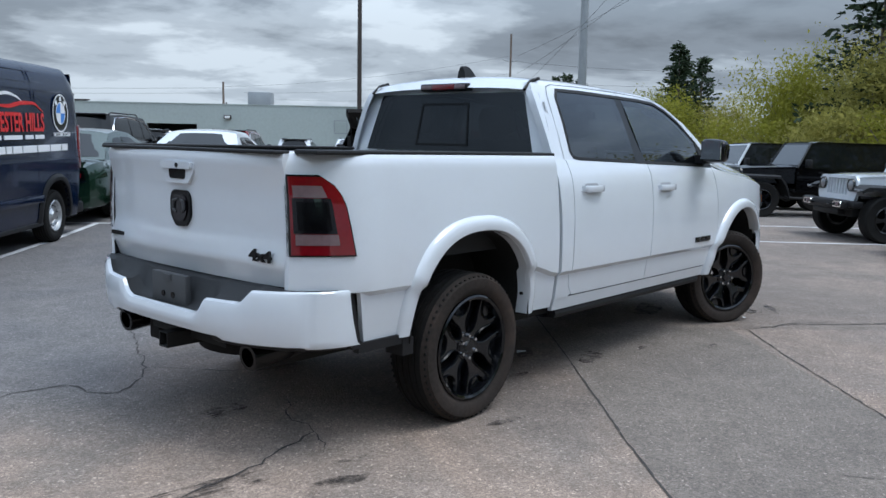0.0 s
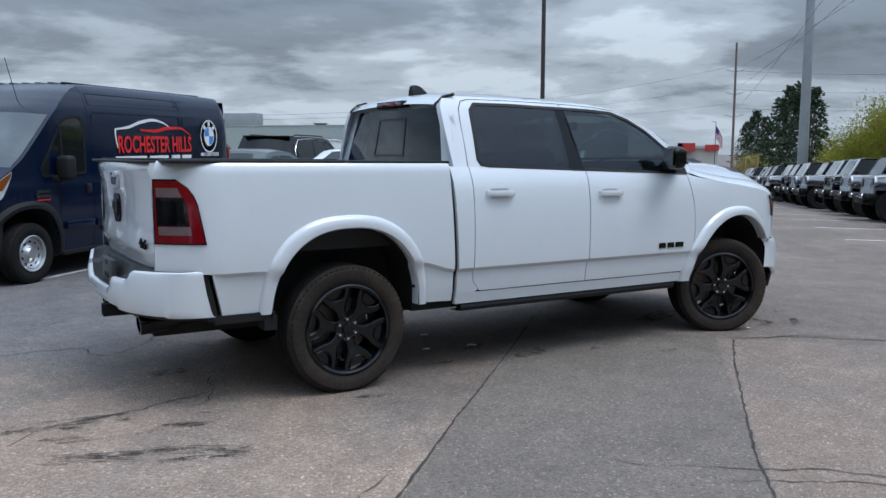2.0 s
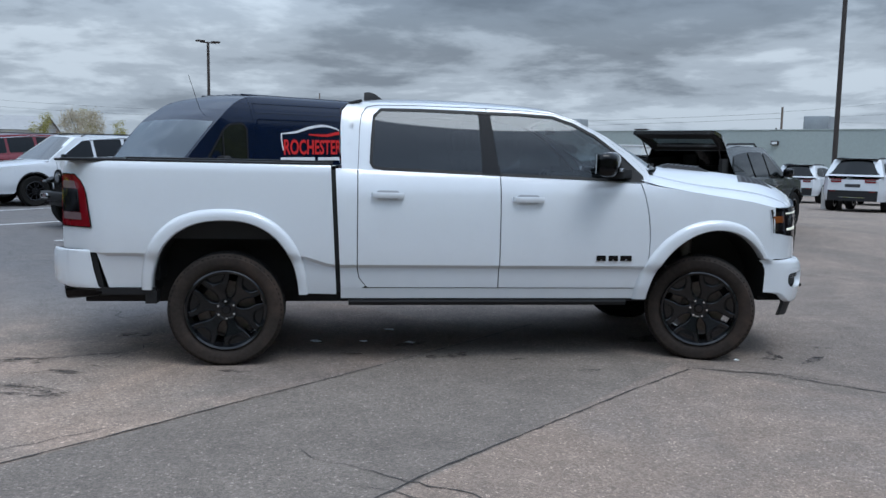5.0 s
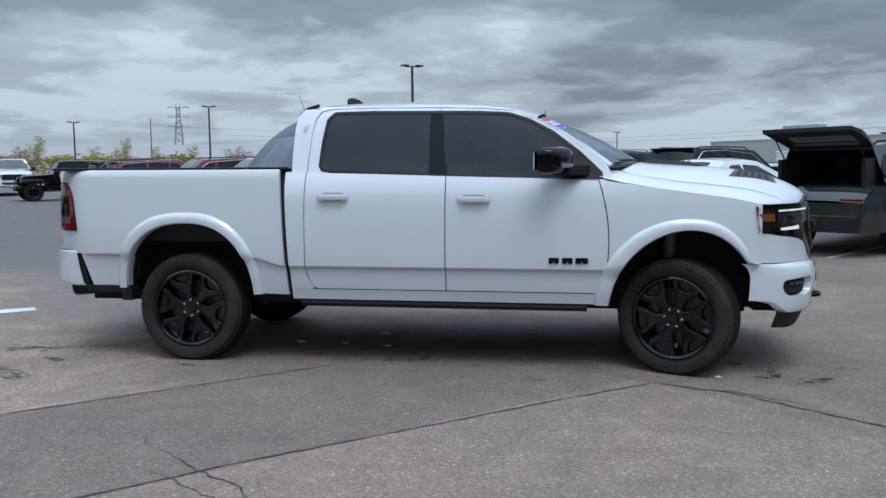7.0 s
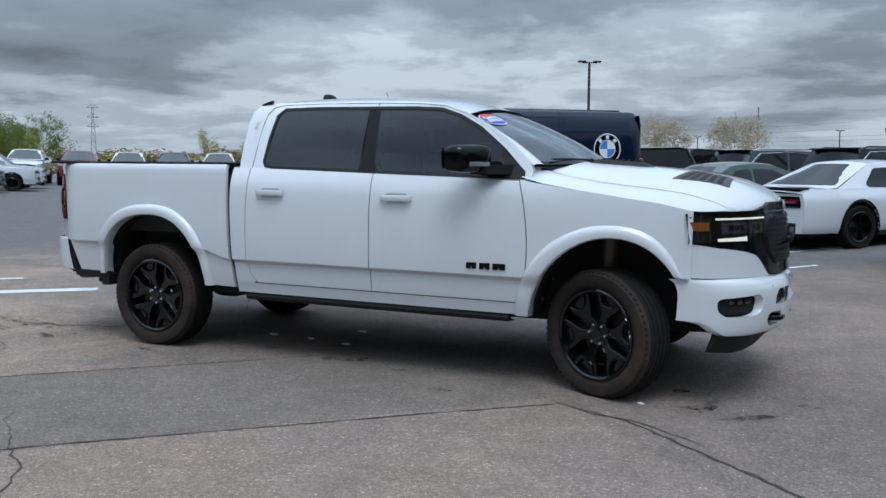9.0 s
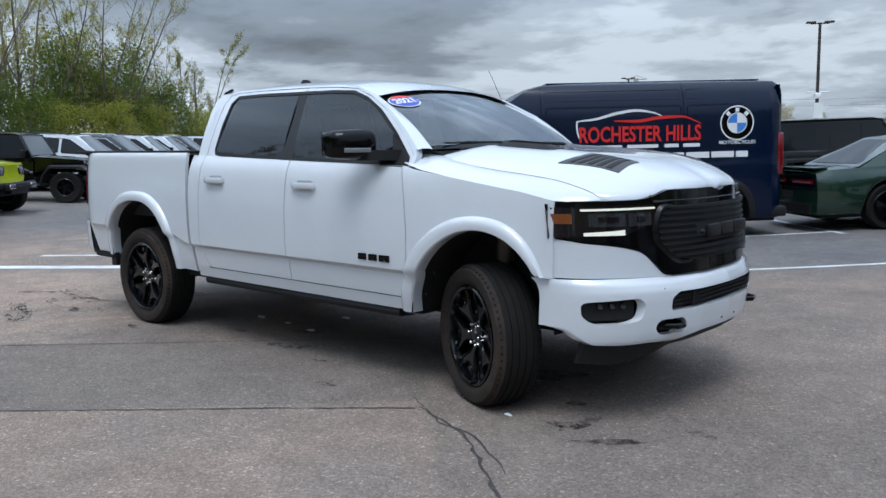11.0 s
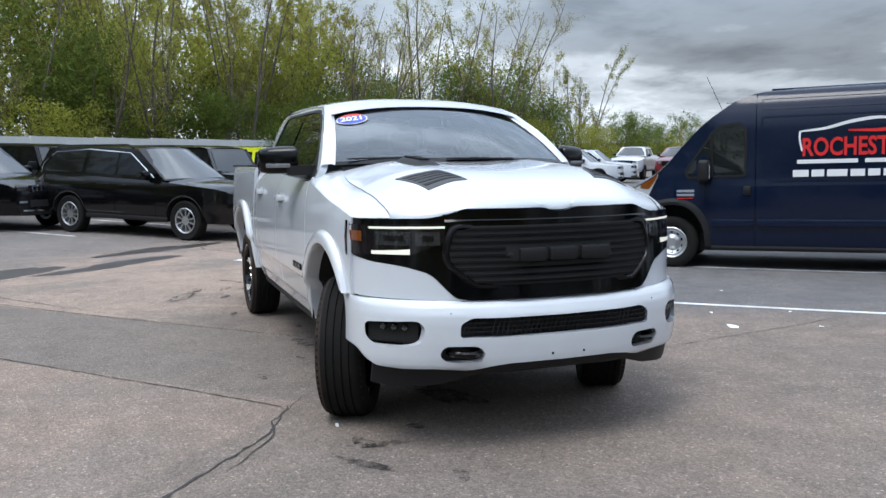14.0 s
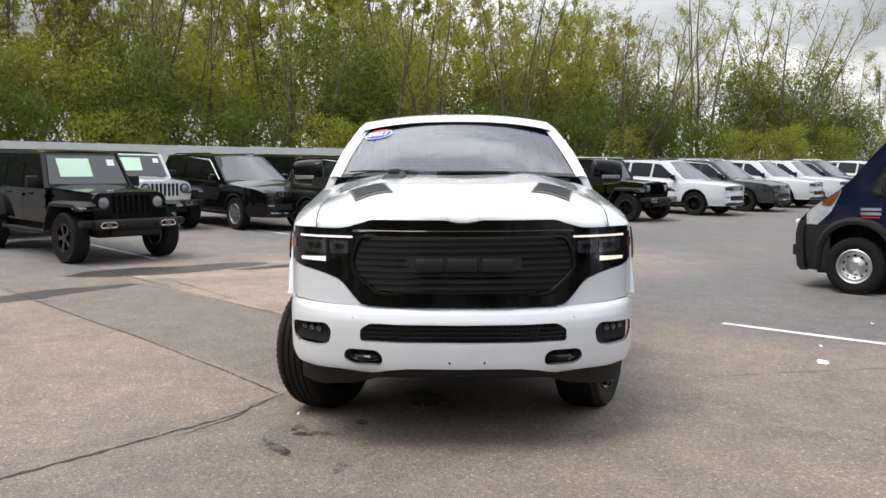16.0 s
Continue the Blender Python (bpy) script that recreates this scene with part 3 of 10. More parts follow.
def side_panel(xs, bottom, top, tab=SIDE, arch_spec=None, front_edge=None, rear_edge=None, out=0.0):
    """One body panel of the right side: columns of points from its bottom to its top edge."""
    x0, x1 = xs[0], xs[-1]
    rows = []
    for x in xs:
        zb = bottom(x)
        if arch_spec:
            za = arch(x, *arch_spec)
            zb = max(zb, za) if za else zb
        zt = top(x)
        row = []
        for lv in LEVELS:
            z = min(max(lv + swage(x, lv), zb), zt)
            w = (x - x0) / (x1 - x0)
            xx = x
            if front_edge:
                xx += (front_edge(z) - x1) * max(0, (w - 0.7) / 0.3)
            if rear_edge:
                xx += (rear_edge(z) - x0) * max(0, (0.3 - w) / 0.3)
            row.append((xx, -(side_y(xx, z, tab) + out), z))
        rows.append(row)
    return rows


def both_sides(name, geo, mat, parent, label="", sharp=38):
    part(name, geo, mat, parent, label, sharp)
    return part(name, mirrored(geo), mat, parent, label, sharp)


def body_bottom(x):
    return lerp_table([(-1.2, 0.86), (-0.92, 0.84), (-0.90, 0.575), (0.78, 0.535), (0.8, 0.515), (3.2, 0.495), (4.0, 0.79), (4.3, 0.80)], x)


def gap_x(z):
    return 0.735 + (1.48 - z) * 0.05


def door_front(z):
    return 3.165 - 0.36 * (z - 0.95) ** 2


def belt(x):
    return 1.462 - 0.030 * (x - 1.05)


geo = grid(side_panel(spaced(-1.2, 0.757, 0.07, arch_columns(REAR_IN)), body_bottom, lambda x: 1.50, BEDSIDE, REAR_IN, front_edge=lambda z: gap_x(z) - 0.014))
both_sides("bed_side", flange(geo, (0, 0.03, 0)), WHITE, truck, sharp=24)
geo = grid(side_panel(spaced(0.77, 0.915, 0.04), body_bottom, belt, SIDE, rear_edge=lambda z: gap_x(z) + 0.020, front_edge=lambda z: 0.915 + 0.09 * max(0, (0.72 - z) / 0.14) ** 2 * (z > 0.585)))
# dark strip behind the cab-to-bed gap, standing in for the shade inside it
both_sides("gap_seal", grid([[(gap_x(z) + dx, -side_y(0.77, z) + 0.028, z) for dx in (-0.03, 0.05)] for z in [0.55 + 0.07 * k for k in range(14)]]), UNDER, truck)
both_sides("cab_corner", flange(geo, (0, 0.03, 0)), WHITE, truck, sharp=24)


def sill_bottom(x):
    return 0.590


geo = grid(side_panel(spaced(0.922, 1.985, 0.08), sill_bottom, belt, rear_edge=lambda z: 0.922 + 0.09 * max(0, (0.72 - z) / 0.14) ** 2))
rear_doors = both_sides("rear_door", flange(geo, (0, 0.03, 0)), WHITE, truck, sharp=24)
geo = grid(side_panel(spaced(1.993, 3.15, 0.08), sill_bottom, belt, front_edge=lambda z: door_front(z) - 0.004))
both_sides("front_door", flange(geo, (0, 0.03, 0)), WHITE, truck, sharp=24)
geo = grid(side_panel(spaced(0.80, 3.13, 0.1), lambda x: 0.505, lambda x: 0.583))
both_sides("rocker_panel", flange(geo, (0, 0.03, 0)), WHITE, truck)


def fender_top(x):
    return lerp_table([(3.1, 1.425), (3.25, 1.385), (3.5, 1.345), (4.0, 1.275), (4.2, 1.232), (4.3, 1.22)], x)


def fender_low(x):
    return lerp_table([(3.1, 0.50), (3.9, 0.50), (4.18, 0.815), (4.3, 0.815)], x)


# the front corner: plan of the nose by the distance from the middle
NOSE = [(0.0, 4.720), (0.2, 4.712), (0.4, 4.672), (0.55, 4.622), (0.66, 4.568), (0.77, 4.494), (0.88, 4.395), (0.95, 4.300), (0.975, 4.240), (0.985, 4.190)]
BUMP = [(0.0, 4.775), (0.3, 4.752), (0.5, 4.700), (0.62, 4.655), (0.74, 4.600), (0.85, 4.512), (0.935, 4.412), (0.99, 4.305), (1.012, 4.18)]


def nose_x(y):
    return smooth_table(NOSE, abs(y))


geo = grid(side_panel(spaced(3.16, 4.205, 0.05, arch_columns(FRONT_IN)), fender_low, fender_top, SIDE, FRONT_IN, rear_edge=lambda z: door_front(z) + 0.004))
both_sides("front_fender", flange(geo, (0, 0.03, 0)), WHITE, truck)


def flare(inner, outer, tab, za):
    """The rounded lip that stands proud round a wheel opening."""
    rows = []
    for i in range(61):
        g = radians(-90 + 180 * i / 60)
        s = math.sin(g)
        col = []
        pi_, po = inner, outer
        xi = pi_[0] + (pi_[1] if s < 0 else pi_[2]) * s
        xo = po[0] + (po[1] if s < 0 else po[2]) * s
        zi = arch(xi * 0.99999 + pi_[0] * 1e-5, *pi_) or pi_[3]
        zo = arch(xo * 0.99999 + po[0] * 1e-5, *po) or po[3]
        zi, zo = max(zi, za(xi)), max(zo, za(xo))
        for w, out in ((0.0, -0.06), (0.0, 0.020), (0.08, 0.030), (0.35, 0.034), (0.7, 0.030), (0.92, 0.016), (1.0, -0.004)):
            x, z = xi + (xo - xi) * w, zi + (zo - zi) * w
            col.append((x, -(side_y(x, z, tab) + out), z))
        rows.append(col)
    return grid(rows)


both_sides("rear_wheel_flare", flare(REAR_IN, REAR_OUT, BEDSIDE, lambda x: 0.57 if x < 0 else 0.535), WHITE, truck)
both_sides("front_wheel_flare", flare(FRONT_IN, FRONT_OUT, SIDE, lambda x: 0.50 if x < 3.7 else 0.82), WHITE, truck)


def well(spec, lo):
    rows = []
    for i in range(37):
        g = radians(-90 + 180 * i / 36)
        s = math.sin(g)
        x = spec[0] + (spec[1] if s < 0 else spec[2]) * s * 1.01
        z = (arch(min(max(x, spec[0] - spec[1] * 0.9999), spec[0] + spec[2] * 0.9999), *spec) or spec[3]) + 0.01
        rows.append([(x, -1.0 + bend(x), max(z, lo)), (x, -0.60, max(z, lo))])
    return grid(rows)


both_sides("wheel_well", well(REAR_IN, 0.50), UNDER, truck)
both_sides("wheel_well", well(FRONT_IN, 0.50), UNDER, truck)
for s in (-1, 1):
    for sx, sz in ((0.47, 0.66), (0.42, 0.83), (0.30, 1.0), (4.13, 0.85), (4.08, 0.93), (3.26, 0.62), (3.33, 0.76)):
        part("liner_screw", moved(lathe([(0.0, -0.006), (0.011, -0.006), (0.011, 0.006), (0.0, 0.006)], 8, "x"), pose(sx, s * 0.955, sz)), PLASTIC, truck)
for nm, b6 in (("bed_underside", (-1.10, 0.52, -0.60, 0.60, 0.50, 1.0)), ("floor_pan", (0.5, 3.16, -0.88, 0.88, 0.47, 0.62)), ("engine_bay", (3.1, 4.35, -0.60, 0.60, 0.45, 1.18)), ("rear_crossmember", (-1.08, -0.52, -0.86, 0.86, 0.62, 0.86)), ("bed_bulkhead", (0.50, 0.76, -0.9, 0.9, 0.56, 1.0))):
    part(nm, box(*b6), UNDER, truck)
part("frame_rail", merge(*[box(-1.15, 4.2, s * 0.46 - 0.05, s * 0.46 + 0.05, 0.40, 0.54, 0.01) for s in (-1, 1)], box(-0.15, 0.15, -0.15, 0.15, 0.29, 0.53, 0.06)), UNDER, truck)
part("rear_axle", tube([(0, -0.75, 0.41), (0, 0.75, 0.41)], 0.055, 10), UNDER, truck)
part("front_axle", tube([(3.65, -0.75, 0.41), (3.65, 0.75, 0.41)], 0.04, 10), UNDER, truck)
for s in (-1, 1):
    part("shock_absorber", merge(tube([(3.60, s * 0.66, 0.5), (3.62, s * 0.63, 0.83)], 0.035, 10), tube([(3.62, s * 0.63, 0.83), (3.63, s * 0.62, 1.02)], 0.06, 10)), IRON, truck)

# the bed
part("bed_floor", box(-1.14, 0.70, -0.80, 0.80, 0.93, 0.96), STEPPAD, truck)
both_sides("bed_inner_wall", merge(box(-1.14, 0.70, -0.84, -0.80, 0.93, 1.47), box(-0.5, 0.5, -0.80, -0.64, 0.95, 1.15, 0.03)), STEPPAD, truck)
part("bed_front_wall", box(0.68, 0.72, -0.84, 0.84, 0.93, 1.47), STEPPAD, truck)
both_sides("bed_rail_cap", box(-1.165, 0.735, -0.984, -0.82, 1.487, 1.509, 0.009), PLASTIC, truck)


# the tailgate
def gate_x(y, z):
    x = -1.255 + 0.05 * (abs(y) / 0.82) ** 3
    x += lerp_table([(0.86, 0.045), (0.93, 0.02), (0.965, 0.002), (1.03, 0.010), (1.10, 0.022), (1.30, 0.016), (1.40, 0.0), (1.455, -0.012), (1.485, 0.0)], z)
    return x


ys = spaced(-0.805, 0.805, 0.07)
zs = [0.862, 0.88, 0.90, 0.92, 0.94, 0.955, 0.97, 0.99, 1.02, 1.06, 1.10, 1.15, 1.20, 1.25, 1.30, 1.34, 1.38, 1.42, 1.455, 1.475, 1.488]
geo = grid([[(gate_x(y, z), y, z) for z in zs] for y in reversed(ys)])
gate = part("tailgate", flange(geo, (0.07, 0, 0)), WHITE, truck, "white tailgate with a black emblem")
part("gate_cap", box(-1.262, -1.165, -0.80, 0.80, 1.484, 1.502, 0.008), PLASTIC, gate)
gh = gate_x(0, 1.38)
bezel = rounded([(-0.150, 1.432), (-0.150, 1.385), (-0.098, 1.318), (0.098, 1.318), (0.150, 1.385), (0.150, 1.432)], 0.022)
part("gate_handle_bezel", prism(bezel, gh - 0.010, gh + 0.02, "x"), WHITE, gate)
part("gate_handle", prism(rounded([(-0.140, 1.428), (-0.140, 1.392), (0.140, 1.392), (0.140, 1.428)], 0.016), gh - 0.026, gh - 0.008, "x"), WHITE, gate)
part("gate_handle_pocket", prism(rounded([(-0.080, 1.390), (-0.070, 1.340), (0.070, 1.340), (0.080, 1.390)], 0.015), gh - 0.013, gh + 0.0, "x"), GLOSSBLACK, gate)
part("gate_lock", moved(lathe([(0, -0.004), (0.012, -0.004), (0.012, 0.006), (0, 0.006)], 12, "x"), pose(gh - 0.027, -0.02, 1.410)), PLASTIC, gate)
shield = [(-0.066, 1.282), (0.066, 1.282), (0.092, 1.25), (0.092, 1.15), (0.045, 1.093), (-0.045, 1.093), (-0.092, 1.15), (-0.092, 1.25)]
ge = gate_x(0, 1.19)
part("emblem", prism(rounded(shield, 0.02), ge - 0.014, ge + 0.01, "x"), GLOSSBLACK, gate, "gloss black shield emblem")
part("emblem_relief", prism(rounded([(a * 0.72, 1.19 + (c - 1.19) * 0.72) for a, c in shield], 0.02), ge - 0.020, ge - 0.010, "x"), SMOKE, gate)
part("emblem_horn", merge(*[tube([(ge - 0.021, s * 0.012, 1.235), (ge - 0.024, s * 0.045, 1.225), (ge - 0.024, s * 0.052, 1.185), (ge - 0.021, s * 0.03, 1.165)], [0.005, 0.009, 0.008, 0.004], 6) for s in (-1, 1)]), GREYPLASTIC, gate)
lettering("gate_lettering", "4x4", GLOSSBLACK, gate, pose(gate_x(-0.65, 1.0) - 0.006, -0.655, 1.003, 90, 0, -90), 0.075, 0.005, 1.5, 0.003)
part("trim_badge", merge(*[box(-1.215 + gate_x(0.7, 1.0) + 1.215 - 0.010, gate_x(0.7, 1.0) + 0.004, 0.63 + k * 0.022, 0.645 + k * 0.022, 0.985, 1.008) for k in range(7)]), GLOSSBLACK, gate)


# tail lamps, wrapped round the corners of the bed
def lamp_front(z):
    return lerp_table([(1.015, -0.949), (1.276, -0.992), (1.345, -1.03), (1.395, -1.09)], z)


def tail_patch(u0, u1, z0, z1, out, n=8, follow=True):
    rows = []
    for i in range(n + 1):
        u = u0 + (u1 - u0) * i / n
        row = []
        for j in range(n + 1):
            z = z0 + (z1 - z0) * j / n
            xf = lamp_front(z)
            x = -1.2 + (xf + 1.2) * u
            row.append((x, -(side_y(x, z, BEDSIDE) + out), z))
        rows.append(row)
    return flange(grid(rows), (0.0, 0.025, 0))


for flip in (False, True):
    lamp = None
    for name, spec, mat in (("tail_lamp", (0.0, 1.0, 1.018, 1.395, 0.008), SMOKE), ("red_lens", (0.015, 0.965, 1.026, 1.386, 0.014), REDLENS), ("clear_band", (0.07, 0.66, 1.292, 1.345, 0.018), CLEARLENS),
                            ("clear_band", (0.07, 0.72, 1.072, 1.122, 0.018), CLEARLENS), ("insert_frame", (0.045, 0.70, 1.126, 1.288, 0.020), SMOKE), ("dark_insert", (0.10, 0.62, 1.142, 1.272, 0.025), GLOSSBLACK)):
        g2 = tail_patch(*spec)
        g2 = mirrored(g2) if flip else g2
        if lamp is None:
            lamp = part(name, g2, mat, truck, "red and smoked tail lamp")
        else:
            part(name, g2, mat, lamp)

# the rear bumper
RB = [(0.0, -1.390), (0.3, -1.385), (0.55, -1.355), (0.7, -1.31), (0.8, -1.26), (0.88, -1.20), (0.95, -1.115), (0.985, -1.01), (0.998, -0.92)]


half = [(smooth_table([(i, p[0]) for i, p in enumerate(RB)], t), smooth_table([(i, p[1]) for i, p in enumerate(RB)], t)) for t in [k * 8 / 48 for k in range(49)]]
line = [(x, -y) for y, x in reversed(half)] + [(x, y) for y, x in half[1:]]


def lip_top(y):
    return lerp_table([(0, 0.705), (0.33, 0.705), (0.39, 0.785), (0.62, 0.790), (0.68, 0.852), (1.1, 0.862)], abs(y))


rows = []
for x, y in line:
    zt = lip_top(y)
    zb = 0.585 if abs(y) > 0.5 else 0.60
    k = 1.0 if abs(y) < 0.9 else 0.4
    cut = 0.20 * max(0.0, (abs(y) - 0.93) / 0.068)
    row = [(x + 0.05 * k, y, zb), (x + 0.012 * k, y, zb + 0.01), (x, y, zb + 0.04), (x - 0.004, y, (zb + zt) / 2), (x, y, zt - 0.03), (x + 0.010 * k, y, zt - 0.008), (x + 0.03 * k, y * (0.995 if k < 1 else 1), zt)]
    rows.append([(px - cut * (pz - 0.585), py, pz) for px, py, pz in row])
rear_bumper = part("rear_bumper", grid(rows), WHITE, truck, "white rear bumper with a black step pad")
rows = []
for x, y in line:
    if abs(y) > 0.985:
        continue
    zt = lip_top(y)
    back = -1.19 if abs(y) < 0.83 else -0.82 - 0.35 * (max(0, 1.034 - abs(y)) / 0.205) ** 0.588
    front = x + 0.028
    back = max(back, front + 0.01)
    rows.append([(front, y, zt - 0.002), (front + (back - front) * 0.25, y, zt - 0.006), (front + (back - front) * 0.5, y, zt + (0.862 - zt) * 0.15), (front + (back - front) * 0.72, y, zt + (0.858 - zt) * 0.9), (back, y, 0.862)])
part("step_pad", grid(rows), STEPPAD, rear_bumper)
part("plate_bracket", merge(box(-1.325, -1.29, -0.16, 0.16, 0.70, 0.855, 0.006), box(-1.335, -1.29, -0.03, 0.03, 0.82, 0.85)), GREYPLASTIC, rear_bumper)
for s in (-1, 1):
    part("plate_hole", moved(lathe([(0, -0.003), (0.016, -0.003), (0.016, 0.003), (0, 0.003)], 12, "x"), pose(-1.327, s * 0.045, 0.745)), GLOSSBLACK, rear_bumper)
for s in (-1, 1):
    low = [(x, y) for x, y in line if 0.40 < y * s < 0.99]
    rows = [[(x + 0.02, y * 0.985, 0.605), (x + 0.035, y * 0.975, 0.58), (x + 0.07, y * 0.955, 0.562), (x + 0.22, y * 0.9, 0.56)] for x, y in low]
    part("lower_valance", grid(rows), PLASTIC, rear_bumper)
part("valance_centre", box(-1.345, -1.2, -0.42, 0.42, 0.595, 0.66, 0.01), PLASTIC, rear_bumper)
both_sides("bumper_end_trim", flange(grid([[(-0.925 + dx - (z - 0.585) * 0.20, -0.984, z) for z in (0.56, 0.7, 0.8, 0.858)] for dx in (-0.02, 0.040)]), (0, 0.05, 0)), PLASTIC, rear_bumper)
for s in (-1, 1):
    part("lower_body_trim", box(-0.90, -0.53, s * 0.965 - 0.02, s * 0.965 + 0.02, 0.535, 0.585), PLASTIC, truck)
    part("mud_flap", box(-0.60, -0.52, s * 0.93 - 0.06, s * 0.93 + 0.06, 0.47, 0.56), PLASTIC, truck)
for s in (-1, 1):
    prof = [(0.048, 0.0), (0.066, 0.0), (0.070, 0.012), (0.070, 0.22), (0.05, 0.27), (0.048, 0.2), (0.048, 0.02)]
    part("exhaust_tip", moved(lathe(prof, 20, "x"), pose(-1.255, s * 0.585, 0.505, 0, -6, 0)), GLOSSBLACK, truck)
    part("exhaust_pipe", tube([(-1.02, s * 0.585, 0.49), (-0.8, s * 0.57, 0.52), (-0.55, s * 0.45, 0.55)], 0.035, 10), UNDER, truck)
part("hitch_receiver", merge(box(-1.36, -1.1, -0.04, 0.04, 0.47, 0.475), box(-1.36, -1.1, -0.04, 0.04, 0.545, 0.55), box(-1.36, -1.1, -0.04, -0.034, 0.47, 0.55), box(-1.36, -1.1, 0.034, 0.04, 0.47, 0.55), box(-1.22, -1.1, -0.35, 0.35, 0.50, 0.57, 0.01)), UNDER, truck)
part("spare_tyre", moved(lathe([(0.2, -0.12), (0.36, -0.12), (0.39, -0.07), (0.39, 0.07), (0.36, 0.12), (0.2, 0.12), (0.2, -0.12)], 28, "z"), pose(-0.72, 0, 0.52)), RUBBER, truck)


# ---- the cab above the belt
def roof_side_y(z):
    return lerp_table([(1.36, 0.985), (1.42, 0.955), (1.46, 0.934), (1.70, 0.845), (1.88, 0.757), (1.94, 0.718), (1.975, 0.672)], z)


outline = [(0.80, 1.462), (0.793, 1.60), (0.79, 1.80), (0.80, 1.90), (0.84, 1.952), (0.92, 1.972), (1.30, 1.982), (1.80, 1.975), (2.20, 1.962), (2.42, 1.938), (2.60, 1.880), (2.85, 1.755), (3.02, 1.635), (3.14, 1.530), (3.17, 1.470), (3.165, 1.402), (2.6, 1.4155), (2.0, 1.4335), (1.5, 1.4485), (1.05, 1.462)]
pane_r = [(1.012, 1.515), (1.022, 1.70), (1.040, 1.87), (1.095, 1.922), (1.40, 1.926), (1.842, 1.918), (1.858, 1.445), (1.50, 1.4555), (1.10, 1.466), (1.04, 1.480)]
pane_f = [(1.935, 1.916), (2.20, 1.914), (2.42, 1.902), (2.58, 1.850), (2.75, 1.760), (2.95, 1.605), (3.105, 1.455), (3.112, 1.412), (2.6, 1.4255), (1.985, 1.441)]


def on_cab(out=0.0):
    return lambda x, z: (x, -(roof_side_y(z) + out), z)


hole = ccw([(1.005, 1.515), (1.015, 1.70), (1.033, 1.875), (1.09, 1.930), (1.40, 1.934), (2.20, 1.922), (2.43, 1.909), (2.59, 1.857), (2.76, 1.767), (2.96, 1.612), (3.118, 1.460), (3.124, 1.407), (2.6, 1.4205), (1.985, 1.436), (1.50, 1.4505), (1.10, 1.461), (1.03, 1.474)])
geo = sheet([ccw(outline), list(reversed(hole))], on_cab())
both_sides("cab_side_frame", flange(geo, (0, 0.05, 0)), WHITE, truck)
trim = ccw(hole)
both_sides("window_trim", flange(ring(trim, inset(trim, 0.022), on_cab(0.004)), (0, 0.02, 0)), PLASTIC, truck)
both_sides("pillar_cover", flange(sheet([ccw([(1.835, 1.925), (1.945, 1.925), (1.995, 1.432), (1.855, 1.437)])], on_cab(0.003)), (0, 0.03, 0)), GLOSSBLACK, truck)
seam_line = [(0.918, 1.47), (0.924, 1.62), (0.930, 1.78), (0.945, 1.88), (0.985, 1.938), (1.06, 1.955), (1.40, 1.960), (1.90, 1.955), (2.25, 1.942), (2.45, 1.922), (2.62, 1.862), (2.80, 1.768), (2.98, 1.635), (3.10, 1.530), (3.145, 1.47)]
both_sides("door_seam", grid([[(x, -(roof_side_y(z) + 0.0025), z), (x + 0.004, -(roof_side_y(z - 0.004) + 0.0025), z - 0.004)] for x, z in seam_line]), UNDER, truck)
both_sides("door_seam", grid([[(x, -(roof_side_y(z) + 0.005), z) for x in (1.905, 1.911)] for z in (1.925, 1.955)]), UNDER, truck)


def pane_grid(poly):
    """A side pane, curved inwards towards the roof, between the ends of its outline at each height."""
    zs_ = [p[1] for p in poly]
    rows = []
    for k in range(25):
        z = min(zs_) + 0.0005 + (max(zs_) - min(zs_) - 0.001) * (1 - math.cos(math.pi * k / 24)) / 2
        cross = []
        for (ax, az), (bx, bz) in zip(poly, poly[1:] + poly[:1]):
            if (az > z) != (bz > z):
                cross.append(ax + (bx - ax) * (z - az) / (bz - az))
        d = z - 1.41
        y = -(0.951 - 0.32 * d - 0.22 * d * d)
        rows.append([(min(cross) + (max(cross) - min(cross)) * j / 6, y, z) for j in range(7)])
    return grid(rows)


both_sides("rear_door_glass", pane_grid(pane_r), DARKGLASS, truck)
both_sides("front_door_glass", pane_grid(pane_f), FRONTGLASS, truck)
both_sides("mirror_sail", flange(sheet([ccw([(2.985, 1.425), (3.118, 1.415), (3.11, 1.46), (2.96, 1.60), (2.93, 1.60)])], on_cab(0.004)), (0, 0.03, 0)), PLASTIC, truck)


# roof skin
def roof_z(x):
    return smooth_table([(0.80, 1.93), (0.84, 1.965), (0.92, 2.005), (1.1, 2.028), (1.5, 2.040), (2.0, 2.028), (2.3, 2.008), (2.5, 1.975), (2.64, 1.925)], x)


rows = []
for x in spaced(0.80, 2.66, 0.06):
    zc = roof_z(x)
    xe = x - 0.0
    ze = lerp_table([(0.80, 1.90), (0.84, 1.952), (0.92, 1.972), (1.30, 1.982), (1.80, 1.975), (2.20, 1.962), (2.42, 1.938), (2.60, 1.880), (2.70, 1.83)], x)
    ye = roof_side_y(ze)
    row = []
    for k in range(-14, 15):
        w = k / 14
        z = ze + (zc - ze) * (1 - abs(w) ** 2.6)
        front_bow = 0.06 * (1 - w * w) * max(0, (x - 2.2) / 0.46)
        row.append((x - 0.03 * w * w * max(0, (x - 2.2) / 0.46) + front_bow * 0.4, ye * w, z))
    rows.append(row)
part("roof", grid(rows), WHITE, truck, sharp=50)
fin_rows = []
